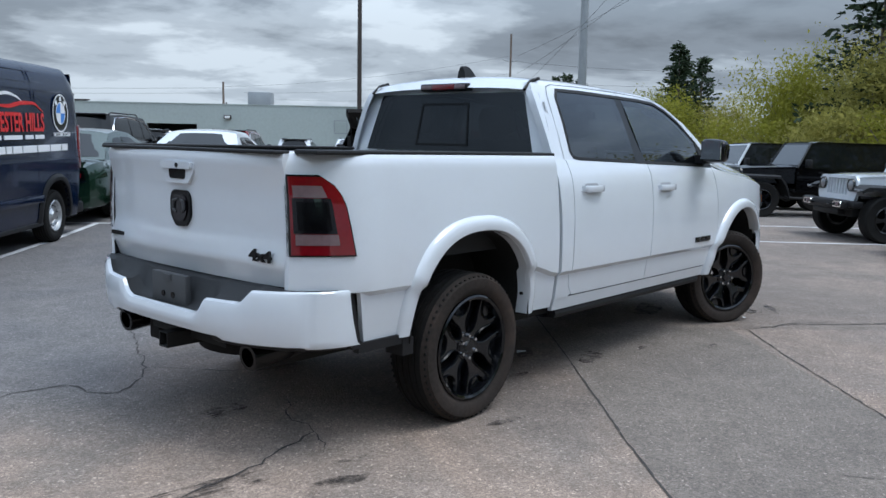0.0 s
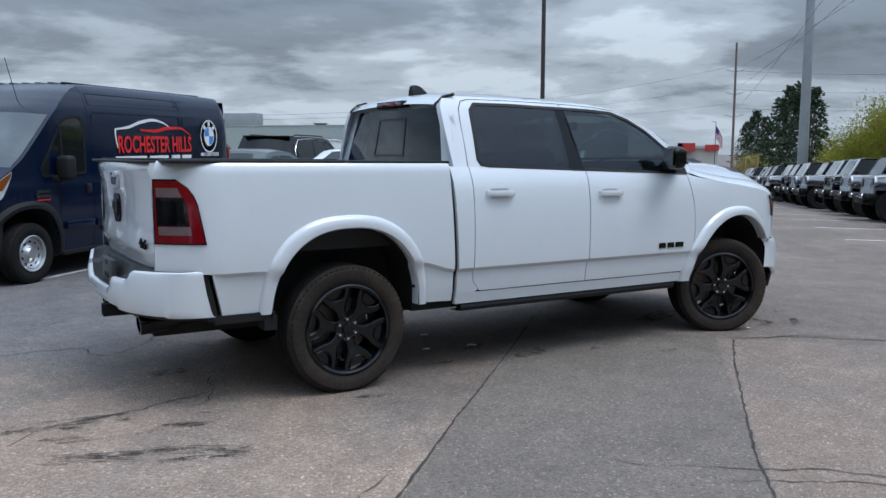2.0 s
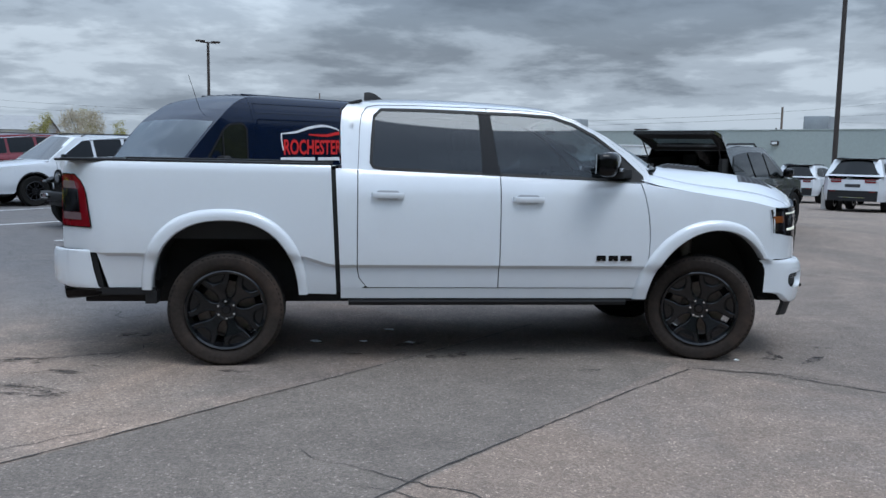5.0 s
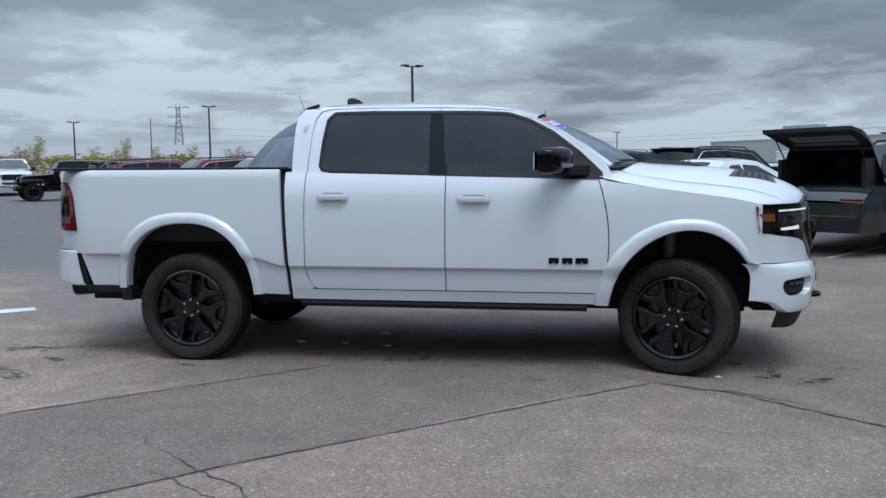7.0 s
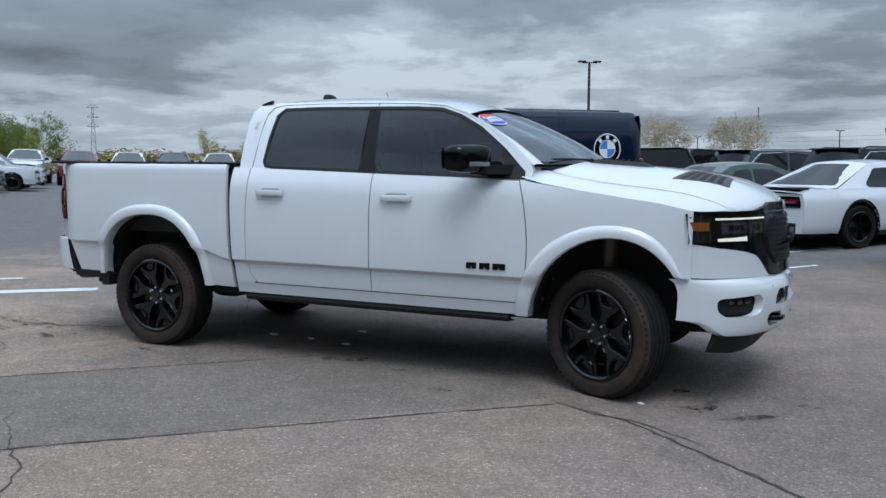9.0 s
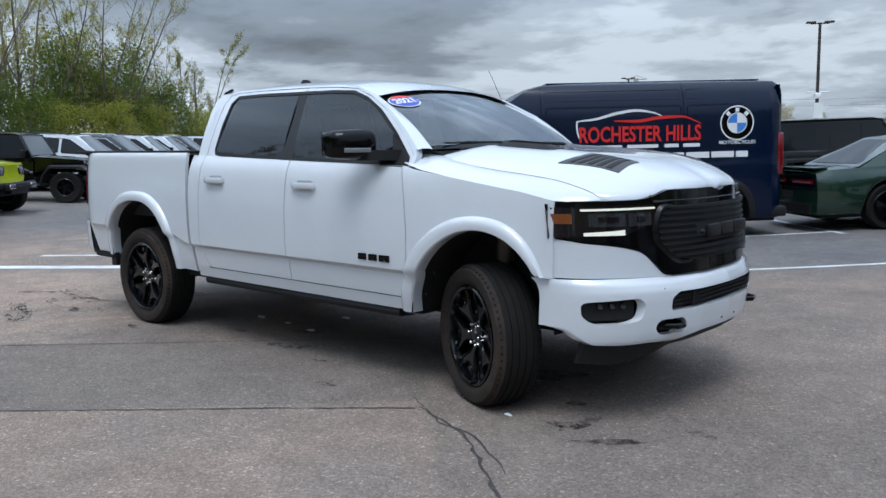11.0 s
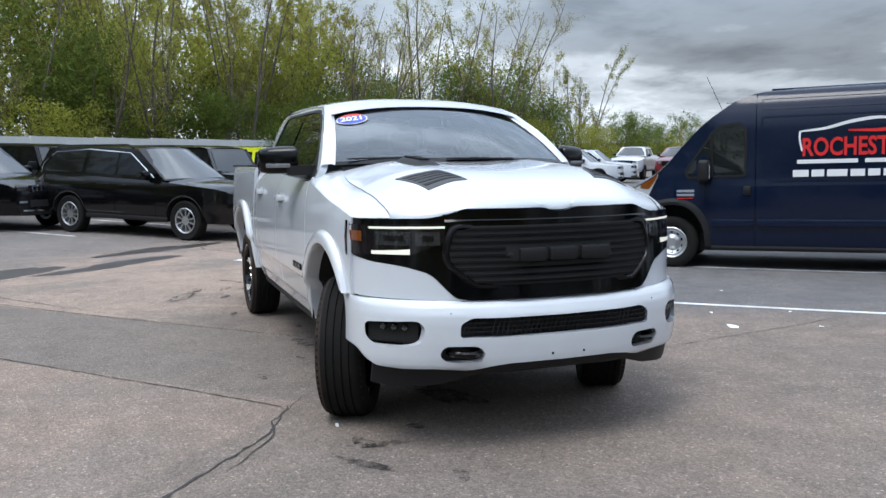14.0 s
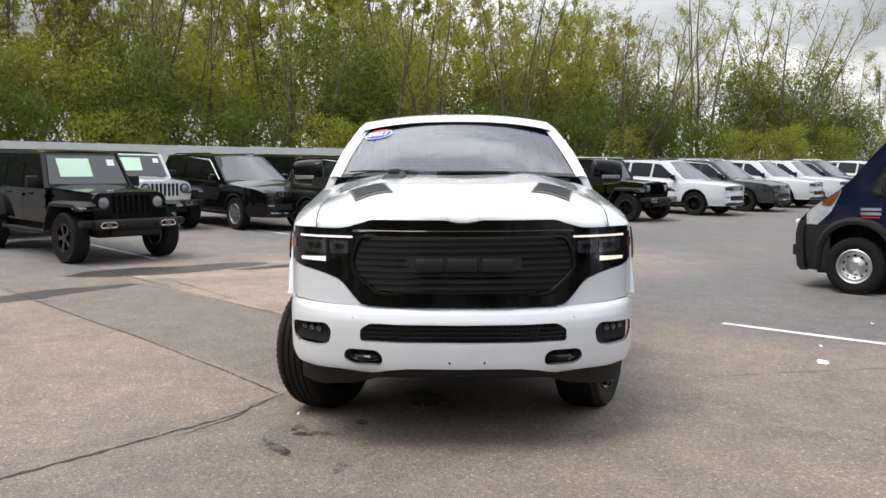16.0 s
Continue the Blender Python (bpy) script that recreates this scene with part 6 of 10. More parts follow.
def blot(cx, cy, length, width, angle, seed, holes=0.0, lift=0.0035):
    """An uneven damp stain: an outline with ragged edges."""
    rnd = random.Random(seed)
    n = 40
    out = []
    ph = [rnd.uniform(0, 6.28) for _ in range(5)]
    for k in range(n):
        a = 2 * math.pi * k / n
        r = 1 + sum(0.22 / (j + 1) * math.sin((j + 2) * a + ph[j]) for j in range(5)) + rnd.uniform(-0.08, 0.08)
        x, y = r * length / 2 * math.cos(a), r * width / 2 * math.sin(a)
        c, s = math.cos(radians(angle)), math.sin(radians(angle))
        px, py = cx + x * c - y * s, cy + x * s + y * c
        out.append((px, py, height(px, py) + lift))
    return out + [(cx, cy, height(cx, cy) + lift)], [(k, (k + 1) % n, n) for k in range(n)]


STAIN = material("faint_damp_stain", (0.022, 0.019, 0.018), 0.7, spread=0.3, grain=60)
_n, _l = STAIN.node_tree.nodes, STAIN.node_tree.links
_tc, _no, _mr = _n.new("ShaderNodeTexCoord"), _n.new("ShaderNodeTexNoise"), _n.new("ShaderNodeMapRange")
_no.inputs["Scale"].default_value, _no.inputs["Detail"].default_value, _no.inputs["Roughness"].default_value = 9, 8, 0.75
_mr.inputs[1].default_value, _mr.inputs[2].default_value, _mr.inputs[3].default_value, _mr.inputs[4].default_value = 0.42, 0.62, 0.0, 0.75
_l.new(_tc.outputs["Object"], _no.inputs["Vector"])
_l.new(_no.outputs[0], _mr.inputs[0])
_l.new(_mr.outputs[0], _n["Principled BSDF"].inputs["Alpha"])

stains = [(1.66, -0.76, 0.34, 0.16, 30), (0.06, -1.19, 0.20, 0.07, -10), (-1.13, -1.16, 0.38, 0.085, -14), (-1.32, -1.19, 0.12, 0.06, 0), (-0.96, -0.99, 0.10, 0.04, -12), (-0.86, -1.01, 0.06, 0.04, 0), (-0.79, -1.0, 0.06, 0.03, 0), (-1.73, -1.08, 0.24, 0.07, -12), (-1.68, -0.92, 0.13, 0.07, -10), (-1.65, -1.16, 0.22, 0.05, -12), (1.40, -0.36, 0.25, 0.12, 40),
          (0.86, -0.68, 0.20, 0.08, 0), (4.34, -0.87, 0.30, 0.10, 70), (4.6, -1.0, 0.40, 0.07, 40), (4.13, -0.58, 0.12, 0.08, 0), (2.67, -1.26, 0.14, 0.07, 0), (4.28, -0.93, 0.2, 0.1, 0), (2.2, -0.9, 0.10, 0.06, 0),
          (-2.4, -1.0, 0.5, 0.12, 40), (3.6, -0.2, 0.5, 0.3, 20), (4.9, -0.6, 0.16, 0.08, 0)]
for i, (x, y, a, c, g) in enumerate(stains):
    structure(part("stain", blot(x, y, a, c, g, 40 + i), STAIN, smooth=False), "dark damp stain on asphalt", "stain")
# streaked tyre scuffs: bands of many thin broken lines
def scuff_band(points, width, lines, seed):
    rnd = random.Random(seed)
    geos = []
    (x0, y0), (x1, y1) = points[0], points[-1]
    ln = math.hypot(x1 - x0, y1 - y0)
    nx, ny = -(y1 - y0) / ln, (x1 - x0) / ln
    for k in range(lines):
        off = width * ((k + 0.5) / lines - 0.5 + rnd.uniform(-0.03, 0.03))
        a = rnd.uniform(0.0, 0.16)
        while a < 0.96:
            e = min(1.0, a + rnd.uniform(0.25, 0.75))
            pts = []
            for j in range(4):
                q = (a + (e - a) * j / 3) * (len(points) - 1)
                i = min(len(points) - 2, int(q))
                f = q - i
                pts.append((points[i][0] + (points[i + 1][0] - points[i][0]) * f + nx * off, points[i][1] + (points[i + 1][1] - points[i][1]) * f + ny * off))
            geos.append(strip_on_ground(pts, width / lines * rnd.uniform(0.75, 1.15), 0.0035 + 0.0001 * k, 0.004, seed=seed + 7 * k + len(geos), taper=True, step=0.05))
            a = e + rnd.uniform(0.0, 0.10)
    structure(part("scuff", merge(*geos), STAIN, smooth=False), "dark streaked tyre scuff on asphalt", "stain")


for i, (pts, w, k) in enumerate([([(-2.40, -0.69), (-1.97, -0.77), (-1.62, -0.81), (-1.33, -0.87)], 0.17, 7), ([(-1.90, -1.37), (-1.70, -1.45), (-1.42, -1.55)], 0.15, 5), ([(-1.50, -1.47), (-1.20, -1.58), (-0.91, -1.74)], 0.12, 5),
                                 ([(-1.45, -1.68), (-1.2, -1.72), (-0.95, -1.80)], 0.06, 3), ([(-1.08, 0.06), (-0.95, 0.06), (-0.80, 0.06)], 0.16, 5)]):
    scuff_band(pts, w, k, 80 + i * 60)
# wet patch in the far lane
for i, (u, v, a, c) in enumerate([(-5.6, -0.6, 3.0, 0.9), (-5.0, 1.6, 2.4, 0.5), (-5.9, 3.4, 2.6, 0.5), (-4.4, -3.0, 2.2, 0.6)]):
    x, y = uv_to_xy(u, v)
    structure(part("wet_patch", blot(x, y, a, c, 135, 120 + i), DAMP, smooth=False), "wet dark patch on asphalt", "stain")
rnd = random.Random(5)
for i, (x, y, sz) in enumerate([(2.55, 2.935, 0.10), (1.40, -0.33, 0.07), (1.0, -0.26, 0.05), (0.6, -0.25, 0.06), (3.95, -1.0, 0.03), (1.9, 3.2, 0.03), (0.8, 4.2, 0.03), (2.2, 3.9, 0.03), (2.9, 3.6, 0.03), (1.25, 0.2, 0.06)]):
    a = rnd.uniform(0, 3.1)
    poly = [(x + sz * rnd.uniform(0.5, 1) * math.cos(a + k * 1.05), y + 0.6 * sz * rnd.uniform(0.5, 1) * math.sin(a + k * 1.05)) for k in range(6)]
    vs = [(px, py, height(px, py) + 0.004 + rnd.uniform(0, 0.012)) for px, py in poly]
    tagged(part("litter_scrap", flange((vs, [tuple(range(6))]), (0, 0, -0.003)), PAPER, smooth=False), "small white scrap of litter on asphalt", "litter", "litter scraps")


# ---------------------------------------------------------------- building across the lot
def on_ground(x, y, turn):
    """A vehicle's pose by its rear axle, tilted to lie on the ground with all wheels."""
    c, s = math.cos(radians(turn)), math.sin(radians(turn))
    h = lambda a, b: height(x + c * a - s * b, y + s * a + c * b)
    pitch = math.degrees(math.atan2(h(3, 0) - h(0, 0), 3.0))
    roll = math.degrees(math.atan2(h(1.5, 0.8) - h(1.5, -0.8), 1.6))
    return pose(x, y, h(0, 0), roll, -pitch, turn)


def lot_pose(u, v, heading=0.0):
    return on_ground(*uv_to_xy(u, v), 45 + heading)


def build_hall():
    """Local x runs into the building, y along its front to the left of one who faces it."""
    b = thing("dealership_building", Matrix.Translation((0, 0, 0)), "long grey windowless block building with a dark bay door", "building")
    x0, y0 = uv_to_xy(55, 0)
    b.matrix_basis = pose(x0, y0, -0.75, 0, 0, 45)
    H, L0, L1 = 4.45, -1.0, 36.0
    door = [(14.1, 0.0), (17.6, 0.0), (17.6, 3.05), (14.1, 3.05)]
    front = [(L0, 0.0), (14.1, 0.0), (14.1, 3.05), (17.6, 3.05), (17.6, 0.0), (L1, 0.0), (L1, H), (L0, H)]
    part("wall", flange(sheet([front], lambda y, z: (0, y, z)), (0.3, 0, 0)), WALLGREY, b, outward=True)
    part("wall", box(0.0, 9, L0 - 0.3, L0, 0, H), WALLGREY, b)
    part("wall", box(0.0, 9, L1, L1 + 0.3, 0, H), WALLGREY, b)
    part("wall", box(9, 9.3, L0, L1, 0, H), WALLGREY, b)
    part("roof", box(0.3, 9, L0, L1, H - 0.35, H - 0.2), ROOFGREY, b)
    part("parapet_cap", box(-0.04, 0.34, L0 - 0.34, L1 + 0.34, H, H + 0.06), WALLGREY, b)
    bay = part("bay_door", box(5.0, 5.1, 13.5, 18.2, 0, 3.6), UNDER, b, "dark open bay")
    part("bay_side", merge(box(0.3, 5, 13.6, 13.7, 0, 3.4), box(0.3, 5, 18.0, 18.1, 0, 3.4), box(0.3, 5, 13.6, 18.1, 3.3, 3.4)), UNDER, b)
    for k, (yy, zz) in enumerate(((17.2, 2.55), (16.4, 2.35), (15.6, 2.2), (14.8, 2.1), (14.4, 2.5))):
        part("bay_lamp", box(3.0, 3.4, yy - 0.22, yy + 0.22, zz, zz + 0.05), DRL, bay)
    unit = part("roof_unit", box(4.0, 6.0, 9.5, 11.2, H - 0.2, H + 1.15, 0.04), POLEGREY, b)
    part("roof_unit", box(5.0, 6.5, 30.0, 33.0, H - 0.2, H + 1.3, 0.04), POLEGREY, b)
    part("roof_vent", merge(box(3.0, 3.6, -0.2, 0.5, H - 0.2, H + 0.22), box(2.9, 3.7, -0.3, 0.6, H + 0.22, H + 0.30)), POLEBROWN, b)
    part("roof_vent", merge(box(2.0, 2.4, 22.5, 23.3, H - 0.2, H + 0.2), box(1.9, 2.5, 22.4, 23.4, H + 0.2, H + 0.27)), POLEBROWN, b)
    part("roof_pipe", tube([(1.0, 12.2, H - 0.2), (1.0, 12.2, H + 0.22)], 0.05, 8), POLEBROWN, b)
    for yy in (11.9, 2.5, 26.0):
        lampb = part("wall_lamp", box(-0.22, 0.0, yy - 0.25, yy + 0.25, 3.45, 3.72, 0.03), POLEBROWN, b)
        part("lens", box(-0.226, -0.2, yy - 0.18, yy + 0.18, 3.5, 3.66), PAPER, lampb)
    part("horn_speaker", merge(*[lathe([(0.04, 0.1), (0.16, 0.0)], 14, "x") for _ in range(1)]), PAPER, b).matrix_basis = pose(-0.2, 0.9, 3.55)
    part("horn_speaker", merge(*[lathe([(0.04, 0.1), (0.16, 0.0)], 14, "x") for _ in range(1)]), PAPER, b).matrix_basis = pose(-0.2, 0.9, 3.95)
    for yy in (21.0, 3.4):
        fr = ccw([(yy, 2.55), (yy + 0.95, 2.55), (yy + 0.95, 3.5), (yy, 3.5)])
        part("louvre_frame", flange(ring(fr, inset(fr, 0.07), lambda y, z: (-0.02, y, z)), (0.02, 0, 0)), POLEGREY, b)
        for k in range(5):
            part("louvre_slat", box(-0.018, 0.0, yy + 0.07, yy + 0.88, 2.64 + 0.16 * k, 2.74 + 0.16 * k), WALLGREY, b)
    part("downpipe", tube([(-0.06, L0 + 0.2, 0), (-0.06, L0 + 0.2, H)], 0.05, 8), POLEGREY, b)
    part("notice_board", box(-0.03, 0.0, 0.9, 1.3, 1.5, 2.1), PAPER, b)
    part("roof_bracket", merge(*[box(-0.2, 0.1, L0 - 0.45, L0 - 0.3, H - 0.5 - k * 0.5, H - 0.35 - k * 0.5) for k in range(4)]), POLEBROWN, b)
    return b


build_hall()


# ---------------------------------------------------------------- poles and wires
def lamp_post(x, y, h, arm=0.40, label="tall bronze lamp post with twin heads"):
    p = thing("lamp_post", pose(x, y, height(x, y), 0, 0, 30), label, "lamp post", "lamp posts")
    part("base", lathe([(0.0, 0.75), (0.30, 0.75), (0.32, 0.72), (0.32, -0.3)], 20, "z"), CONCRETE, p)
    part("pole", tube([(0, 0, 0.7), (0, 0, h)], [0.085, 0.065], 10), POLEBROWN, p)
    part("crossbar", tube([(-arm, 0, h - 0.03), (arm, 0, h - 0.03)], 0.035, 8), POLEBROWN, p)
    for s in (-1, 1):
        part("lamp_head", box(s * arm - 0.20, s * arm + 0.20, -0.14, 0.14, h - 0.02, h + 0.06, 0.02), POLEBROWN, p)
    return p


near_post = lamp_post(-6.0, 36.0, 6.65)
part("camera_box", merge(box(-0.2, 0.2, -0.3, -0.06, 2.2, 3.0), box(-0.14, 0.14, -0.2, 0.2, 3.2, 3.45, 0.04)), PAPER, near_post)
part("camera_arm", merge(tube([(-0.5, 0, 3.5), (0.5, 0, 3.5)], 0.03, 6), lathe([(0.0, 3.25), (0.12, 3.3), (0.14, 3.45), (0.0, 3.5)], 12, "z")), PAPER, near_post)
lamp_post(-28, 58, 6.4)
lamp_post(-46.5, 67.0, 5.9)
lamp_post(7.3, 112, 7.5)
lamp_post(-12, 125, 7.5)

big = thing("tall_pole", pose(16.87, 18.48, height(16.87, 18.48)), "plain tall bronze light pole standing in the lot", "pole")
part("base", lathe([(0.0, 0.75), (0.30, 0.75), (0.32, 0.72), (0.32, -0.3)], 20, "z"), CONCRETE, big)
part("pole", tube([(0, 0, 0.7), (0, 0, 12.5)], [0.085, 0.065], 12), POLEBROWN, big)
steel = thing("transmission_pole", pose(39.9, 23.8, -1.2), "tall galvanised steel transmission pole", "pole")
part("pole", tube([(0, 0, 0), (0, 0, 22)], [0.30, 0.16], 14), POLEGREY, steel)


def utility_pole(x, y, h, arms=3):
    p = thing("utility_pole", pose(x, y, height(x, y) - 0.3, 0, 0, -40), "wooden utility pole with wires", "pole", "utility poles")
    part("pole", tube([(0, 0, 0), (0, 0, h)], [0.11, 0.08], 10), WOODPOLE, p)
    for k in range(arms):
        part("insulator", merge(tube([(0, 0, h - 2.2 - 1.7 * k), (0.7, 0, h - 2.0 - 1.7 * k)], 0.03, 6), tube([(0, 0, h - 2.2 - 1.7 * k), (-0.7, 0, h - 2.0 - 1.7 * k)], 0.03, 6)), POLEGREY, p)
    return p


utility_pole(50, 37, 11.6)
utility_pole(34.6, 54.1, 7.0, 1)
utility_pole(-3, 118, 11.5, 1)
utility_pole(-68, 120, 11.0, 1)


def wire(a, c, sag, r=0.012):
    r *= 0.55
    pts = []
    for k in range(15):
        t = k / 14
        pts.append(tuple(Vector(a).lerp(Vector(c), t) - Vector((0, 0, 4 * sag * t * (1 - t)))))
    return tagged(part("overhead_wire", tube(pts, r, 4, False), WIRE), "thin black overhead wire", "wire", "overhead wires")


top = height(50, 37)
for k, hh in enumerate((9.6, 8.2, 6.8)):
    wire((50.4, 36.6, hh + top), (21.2 - 1.3 * k, 0.7 + 2.0 * k, 10.3), 0.4, 0.016)
    wire((50, 37, hh + top), (34.6 + 4 * k, 54.1 + 3 * k, 5.4 - 0.2 * k), 0.5, 0.014)
    wire((50, 37, hh + top - 0.4), (95, 24 + 3 * k, 11.0 - 1.4 * k), 1.0, 0.02)
for k in range(2):
    wire((34.6, 54.1, 5.3 - 0.4 * k), (-30, 128, 7.5 - 0.4 * k), 1.2, 0.02)
    wire((-68, 120, 10 - k), (10, 150, 10 - k), 1.5, 0.03)


def lattice_tower():
    p = thing("transmission_tower", pose(-112.3, 214.7, 0, 0, 0, 20) @ Matrix.Diagonal((0.62, 0.62, 0.78, 1)), "distant steel lattice transmission tower", "tower")
    h = 27.5
    leg = lambda sx, sy, z: (sx * (3.2 - 2.4 * min(1, z / 24)), sy * (3.2 - 2.4 * min(1, z / 24)), z)
    for sx in (-1, 1):
        for sy in (-1, 1):
            part("leg", tube([leg(sx, sy, 0), leg(sx, sy, 24), leg(sx, sy, h)], 0.16, 5), POLEGREY, p)
    geos = []
    for k in range(12):
        z0_, z1_ = k * h / 12, (k + 1) * h / 12
        for sx, sy, tx, ty in ((-1, -1, 1, -1), (1, -1, 1, 1), (1, 1, -1, 1), (-1, 1, -1, -1)):
            geos += [tube([leg(sx, sy, z0_), leg(tx, ty, z1_)], 0.09, 4), tube([leg(tx, ty, z0_), leg(sx, sy, z1_)], 0.09, 4)]
    tagged(part("bracing", merge(*geos), POLEGREY, p), kind="stuff")
    for z in (20, 23.5, 27):
        part("crossarm", merge(tube([(-5, 0, z), (5, 0, z)], 0.16, 5), tube([(-5, 0, z), (0, 0, z + 1.4), (5, 0, z)], 0.1, 4)), POLEGREY, p)
    return p


tower = lattice_tower()
copy_thing(tower, pose(-61.4, 55.0, 0.4, 0, 0, 50) @ Matrix.Diagonal((0.11 / 0.62, 0.11 / 0.62, 0.27 / 0.78, 1)))


# ---------------------------------------------------------------- fence, far buildings, clutter
def panel_fence():
    p = thing("panel_fence", Matrix.Identity(4), "pale panel fence before the trees", "fence")
    for k in range(16):
        u0, v0 = -22.5 + 0.02 * k, -16.0 + 3.0 * k
        a, c = uv_to_xy(u0, v0), uv_to_xy(u0, v0 + 2.97)
        z = min(height(*a), height(*c)) - 0.1
        dx, dy = c[0] - a[0], c[1] - a[1]
        ang = math.degrees(math.atan2(dy, dx))
        ob = part("panel", box(0, 2.97, -0.03, 0.03, 0.0, 2.35), FENCEWHITE, p)
        ob.matrix_basis = pose(a[0], a[1], z, 0, 0, ang)
        ob = part("post", box(-0.05, 0.05, -0.05, 0.05, 0.0, 2.36), FENCEWHITE, p)
        ob.matrix_basis = pose(a[0], a[1], z, 0, 0, ang)


panel_fence()


def simple_hall(name, m, L, D, H, wall, roof, label, gable=0.0, windows=0, band=None):
    """Local x into the building, y along its front."""
    b = thing(name, m, label, "building")
    part("wall", flange(sheet([[(0, 0), (L, 0), (L, H), (0, H)]], lambda y, z: (0, y, z)), (D, 0, 0)), wall, b, smooth=False, outward=True)
    if gable:
        part("roof", merge(grid([[(-0.4, -0.4, H - 0.1), (D / 2, -0.4, H + gable), (D + 0.4, -0.4, H - 0.1)], [(-0.4, L + 0.4, H - 0.1), (D / 2, L + 0.4, H + gable), (D + 0.4, L + 0.4, H - 0.1)]]), box(0, D, 0, L, H - 0.2, H - 0.1), ([(0, 0, H), (D / 2, 0, H + gable), (D, 0, H), (0, L, H), (D / 2, L, H + gable), (D, L, H)], [(0, 1, 2), (5, 4, 3)])), roof, b, smooth=False)
    else:
        part("roof", box(-0.3, D + 0.3, -0.3, L + 0.3, H, H + 0.35), roof, b, smooth=False)
    for k in range(windows):
        y = L * (k + 0.5) / windows
        w = part("window", box(-0.05, 0.02, y - 0.9, y + 0.9, H * 0.35, H * 0.7), GLOSSBLACK, b)
        part("frame", box(-0.08, 0.0, y - 1.0, y + 1.0, H * 0.33, H * 0.35), PAPER, w)
    if band:
        part("fascia", box(-0.25, 0.0, 0, L, H - band, H + 0.3), REDWALL, b)
    return b


simple_hall("far_warehouse", pose(-55, 150, 0.2, 0, 0, 100), 70, 30, 5.0, FENCEWHITE, ROOFGREY, "low pale distant warehouse with a shallow roof", 3.0, 0)
simple_hall("far_warehouse", pose(-95, 175, 0.3, 0, 0, 115), 34, 20, 6.0, BROWNWALL, ROOFGREY, "rust-brown distant building with a flat roof", 0, 0)
simple_hall("far_shop", pose(*uv_to_xy(168, -8.2), -4.2, 0, 0, 45), 30, 20, 3.5, TANWALL, ROOFGREY, "distant shop with a red fascia", 0, 5, 0.9)
store = simple_hall("corner_store", pose(*uv_to_xy(110, -12.2), -2.7, 0, 0, 45), 5.2, 16, 5.0, TANWALL, TANWALL, "tan store with red parapet and red frame", 0, 0)
part("red_frame", merge(box(-1.0, -0.2, 4.6, 5.2, 0, 5.7), box(-1.0, -0.2, 3.0, 5.2, 4.7, 5.7)), REDWALL, store)
part("red_parapet", box(-0.4, -0.1, -0.1, 1.7, 4.7, 5.5), REDWALL, store)
simple_hall("brick_shed", pose(*uv_to_xy(60, 37), -0.5, 0, 0, 45), 9, 6, 3.0, BROWNWALL, ROOFGREY, "small red-brown brick shed", 0, 0)

bin_ = thing("dumpster", pose(47.5, 43.5, -1.0, 0, 0, 40), "black steel dumpster beside the building", "dumpster")
part("body", merge(prism([(0, 0.25), (2.0, 0.25), (2.3, 1.8), (-0.2, 1.8)], 0, 4.2, "y")), GUNMETAL, bin_, smooth=False)
part("rim", merge(box(-0.26, 2.36, -0.06, 0.0, 1.72, 1.84), box(-0.26, 2.36, 4.2, 4.26, 1.72, 1.84), box(-0.3, -0.2, -0.06, 4.26, 1.72, 1.84)), GUNMETAL, bin_)
for k in range(4):
    part("rib", box(-0.18, -0.06, 0.4 + 1.1 * k, 0.5 + 1.1 * k, 0.3, 1.75), GUNMETAL, bin_)
part("sign_plate", box(-0.20, -0.17, 1.7, 2.5, 1.15, 1.4), PAPER, bin_)
for k in range(2):
    part("caster", moved(lathe([(0, -0.06), (0.14, -0.06), (0.14, 0.06), (0, 0.06)], 12, "y"), pose(0.3 + 1.4 * k, 0.3, 0.14)), RUBBER, bin_)
tank = thing("storage_tank", pose(45.0, 46.5, 1.0), "dark box-shaped tank on a stand", "tank")
part("shell", box(-1.1, 1.1, -1.1, 1.1, 0.0, 1.5, 0.15, 3), UNDER, tank)
for sx in (-0.9, 0.9):
    for sy in (-0.9, 0.9):
        part("leg", box(sx - 0.08, sx + 0.08, sy - 0.08, sy + 0.08, -2.2, 0.05), POLEBROWN, tank)
wallb = thing("block_wall", pose(*uv_to_xy(66, -9.8), height(*uv_to_xy(66, -8)), 0, 0, 45), "low concrete block enclosure wall", "wall")
for k in range(2):
    part("block", box(0, 0.4, k * 1.5, k * 1.5 + 1.47, 0, 0.95), CONCRETE, wallb)
    part("block", box(0, 0.4, k * 1.5 + 0.2, k * 1.5 + 1.67, 0.96, 1.9), CONCRETE, wallb)
pal = thing("pallet_stack", pose(*uv_to_xy(66.3, -11.75), height(*uv_to_xy(66, -12)), 0, 0, 45) @ Matrix.Diagonal((0.8, 0.8, 0.95, 1)), "stack of pale wooden pallets", "pallets")
for k in range(20):
    z = 0.15 * k
    part("pallet", merge(*[box(i * 0.26, i * 0.26 + 0.14, 0, 2.6, z + 0.11, z + 0.135) for i in range(5)], *[box(0, 1.2, j * 1.2, j * 1.2 + 0.1, z, z + 0.11) for j in range(3)]), PALLETWOOD, pal, smooth=False)
flagp = thing("flagpole", pose(*uv_to_xy(90, -10.2), -2.1) @ Matrix.Diagonal((0.5, 0.5, 0.53, 1)), "flagpole with a hanging striped flag", "flagpole")
part("pole", tube([(0, 0, 0), (0, 0, 13.6)], [0.1, 0.06], 8), POLEBROWN, flagp)
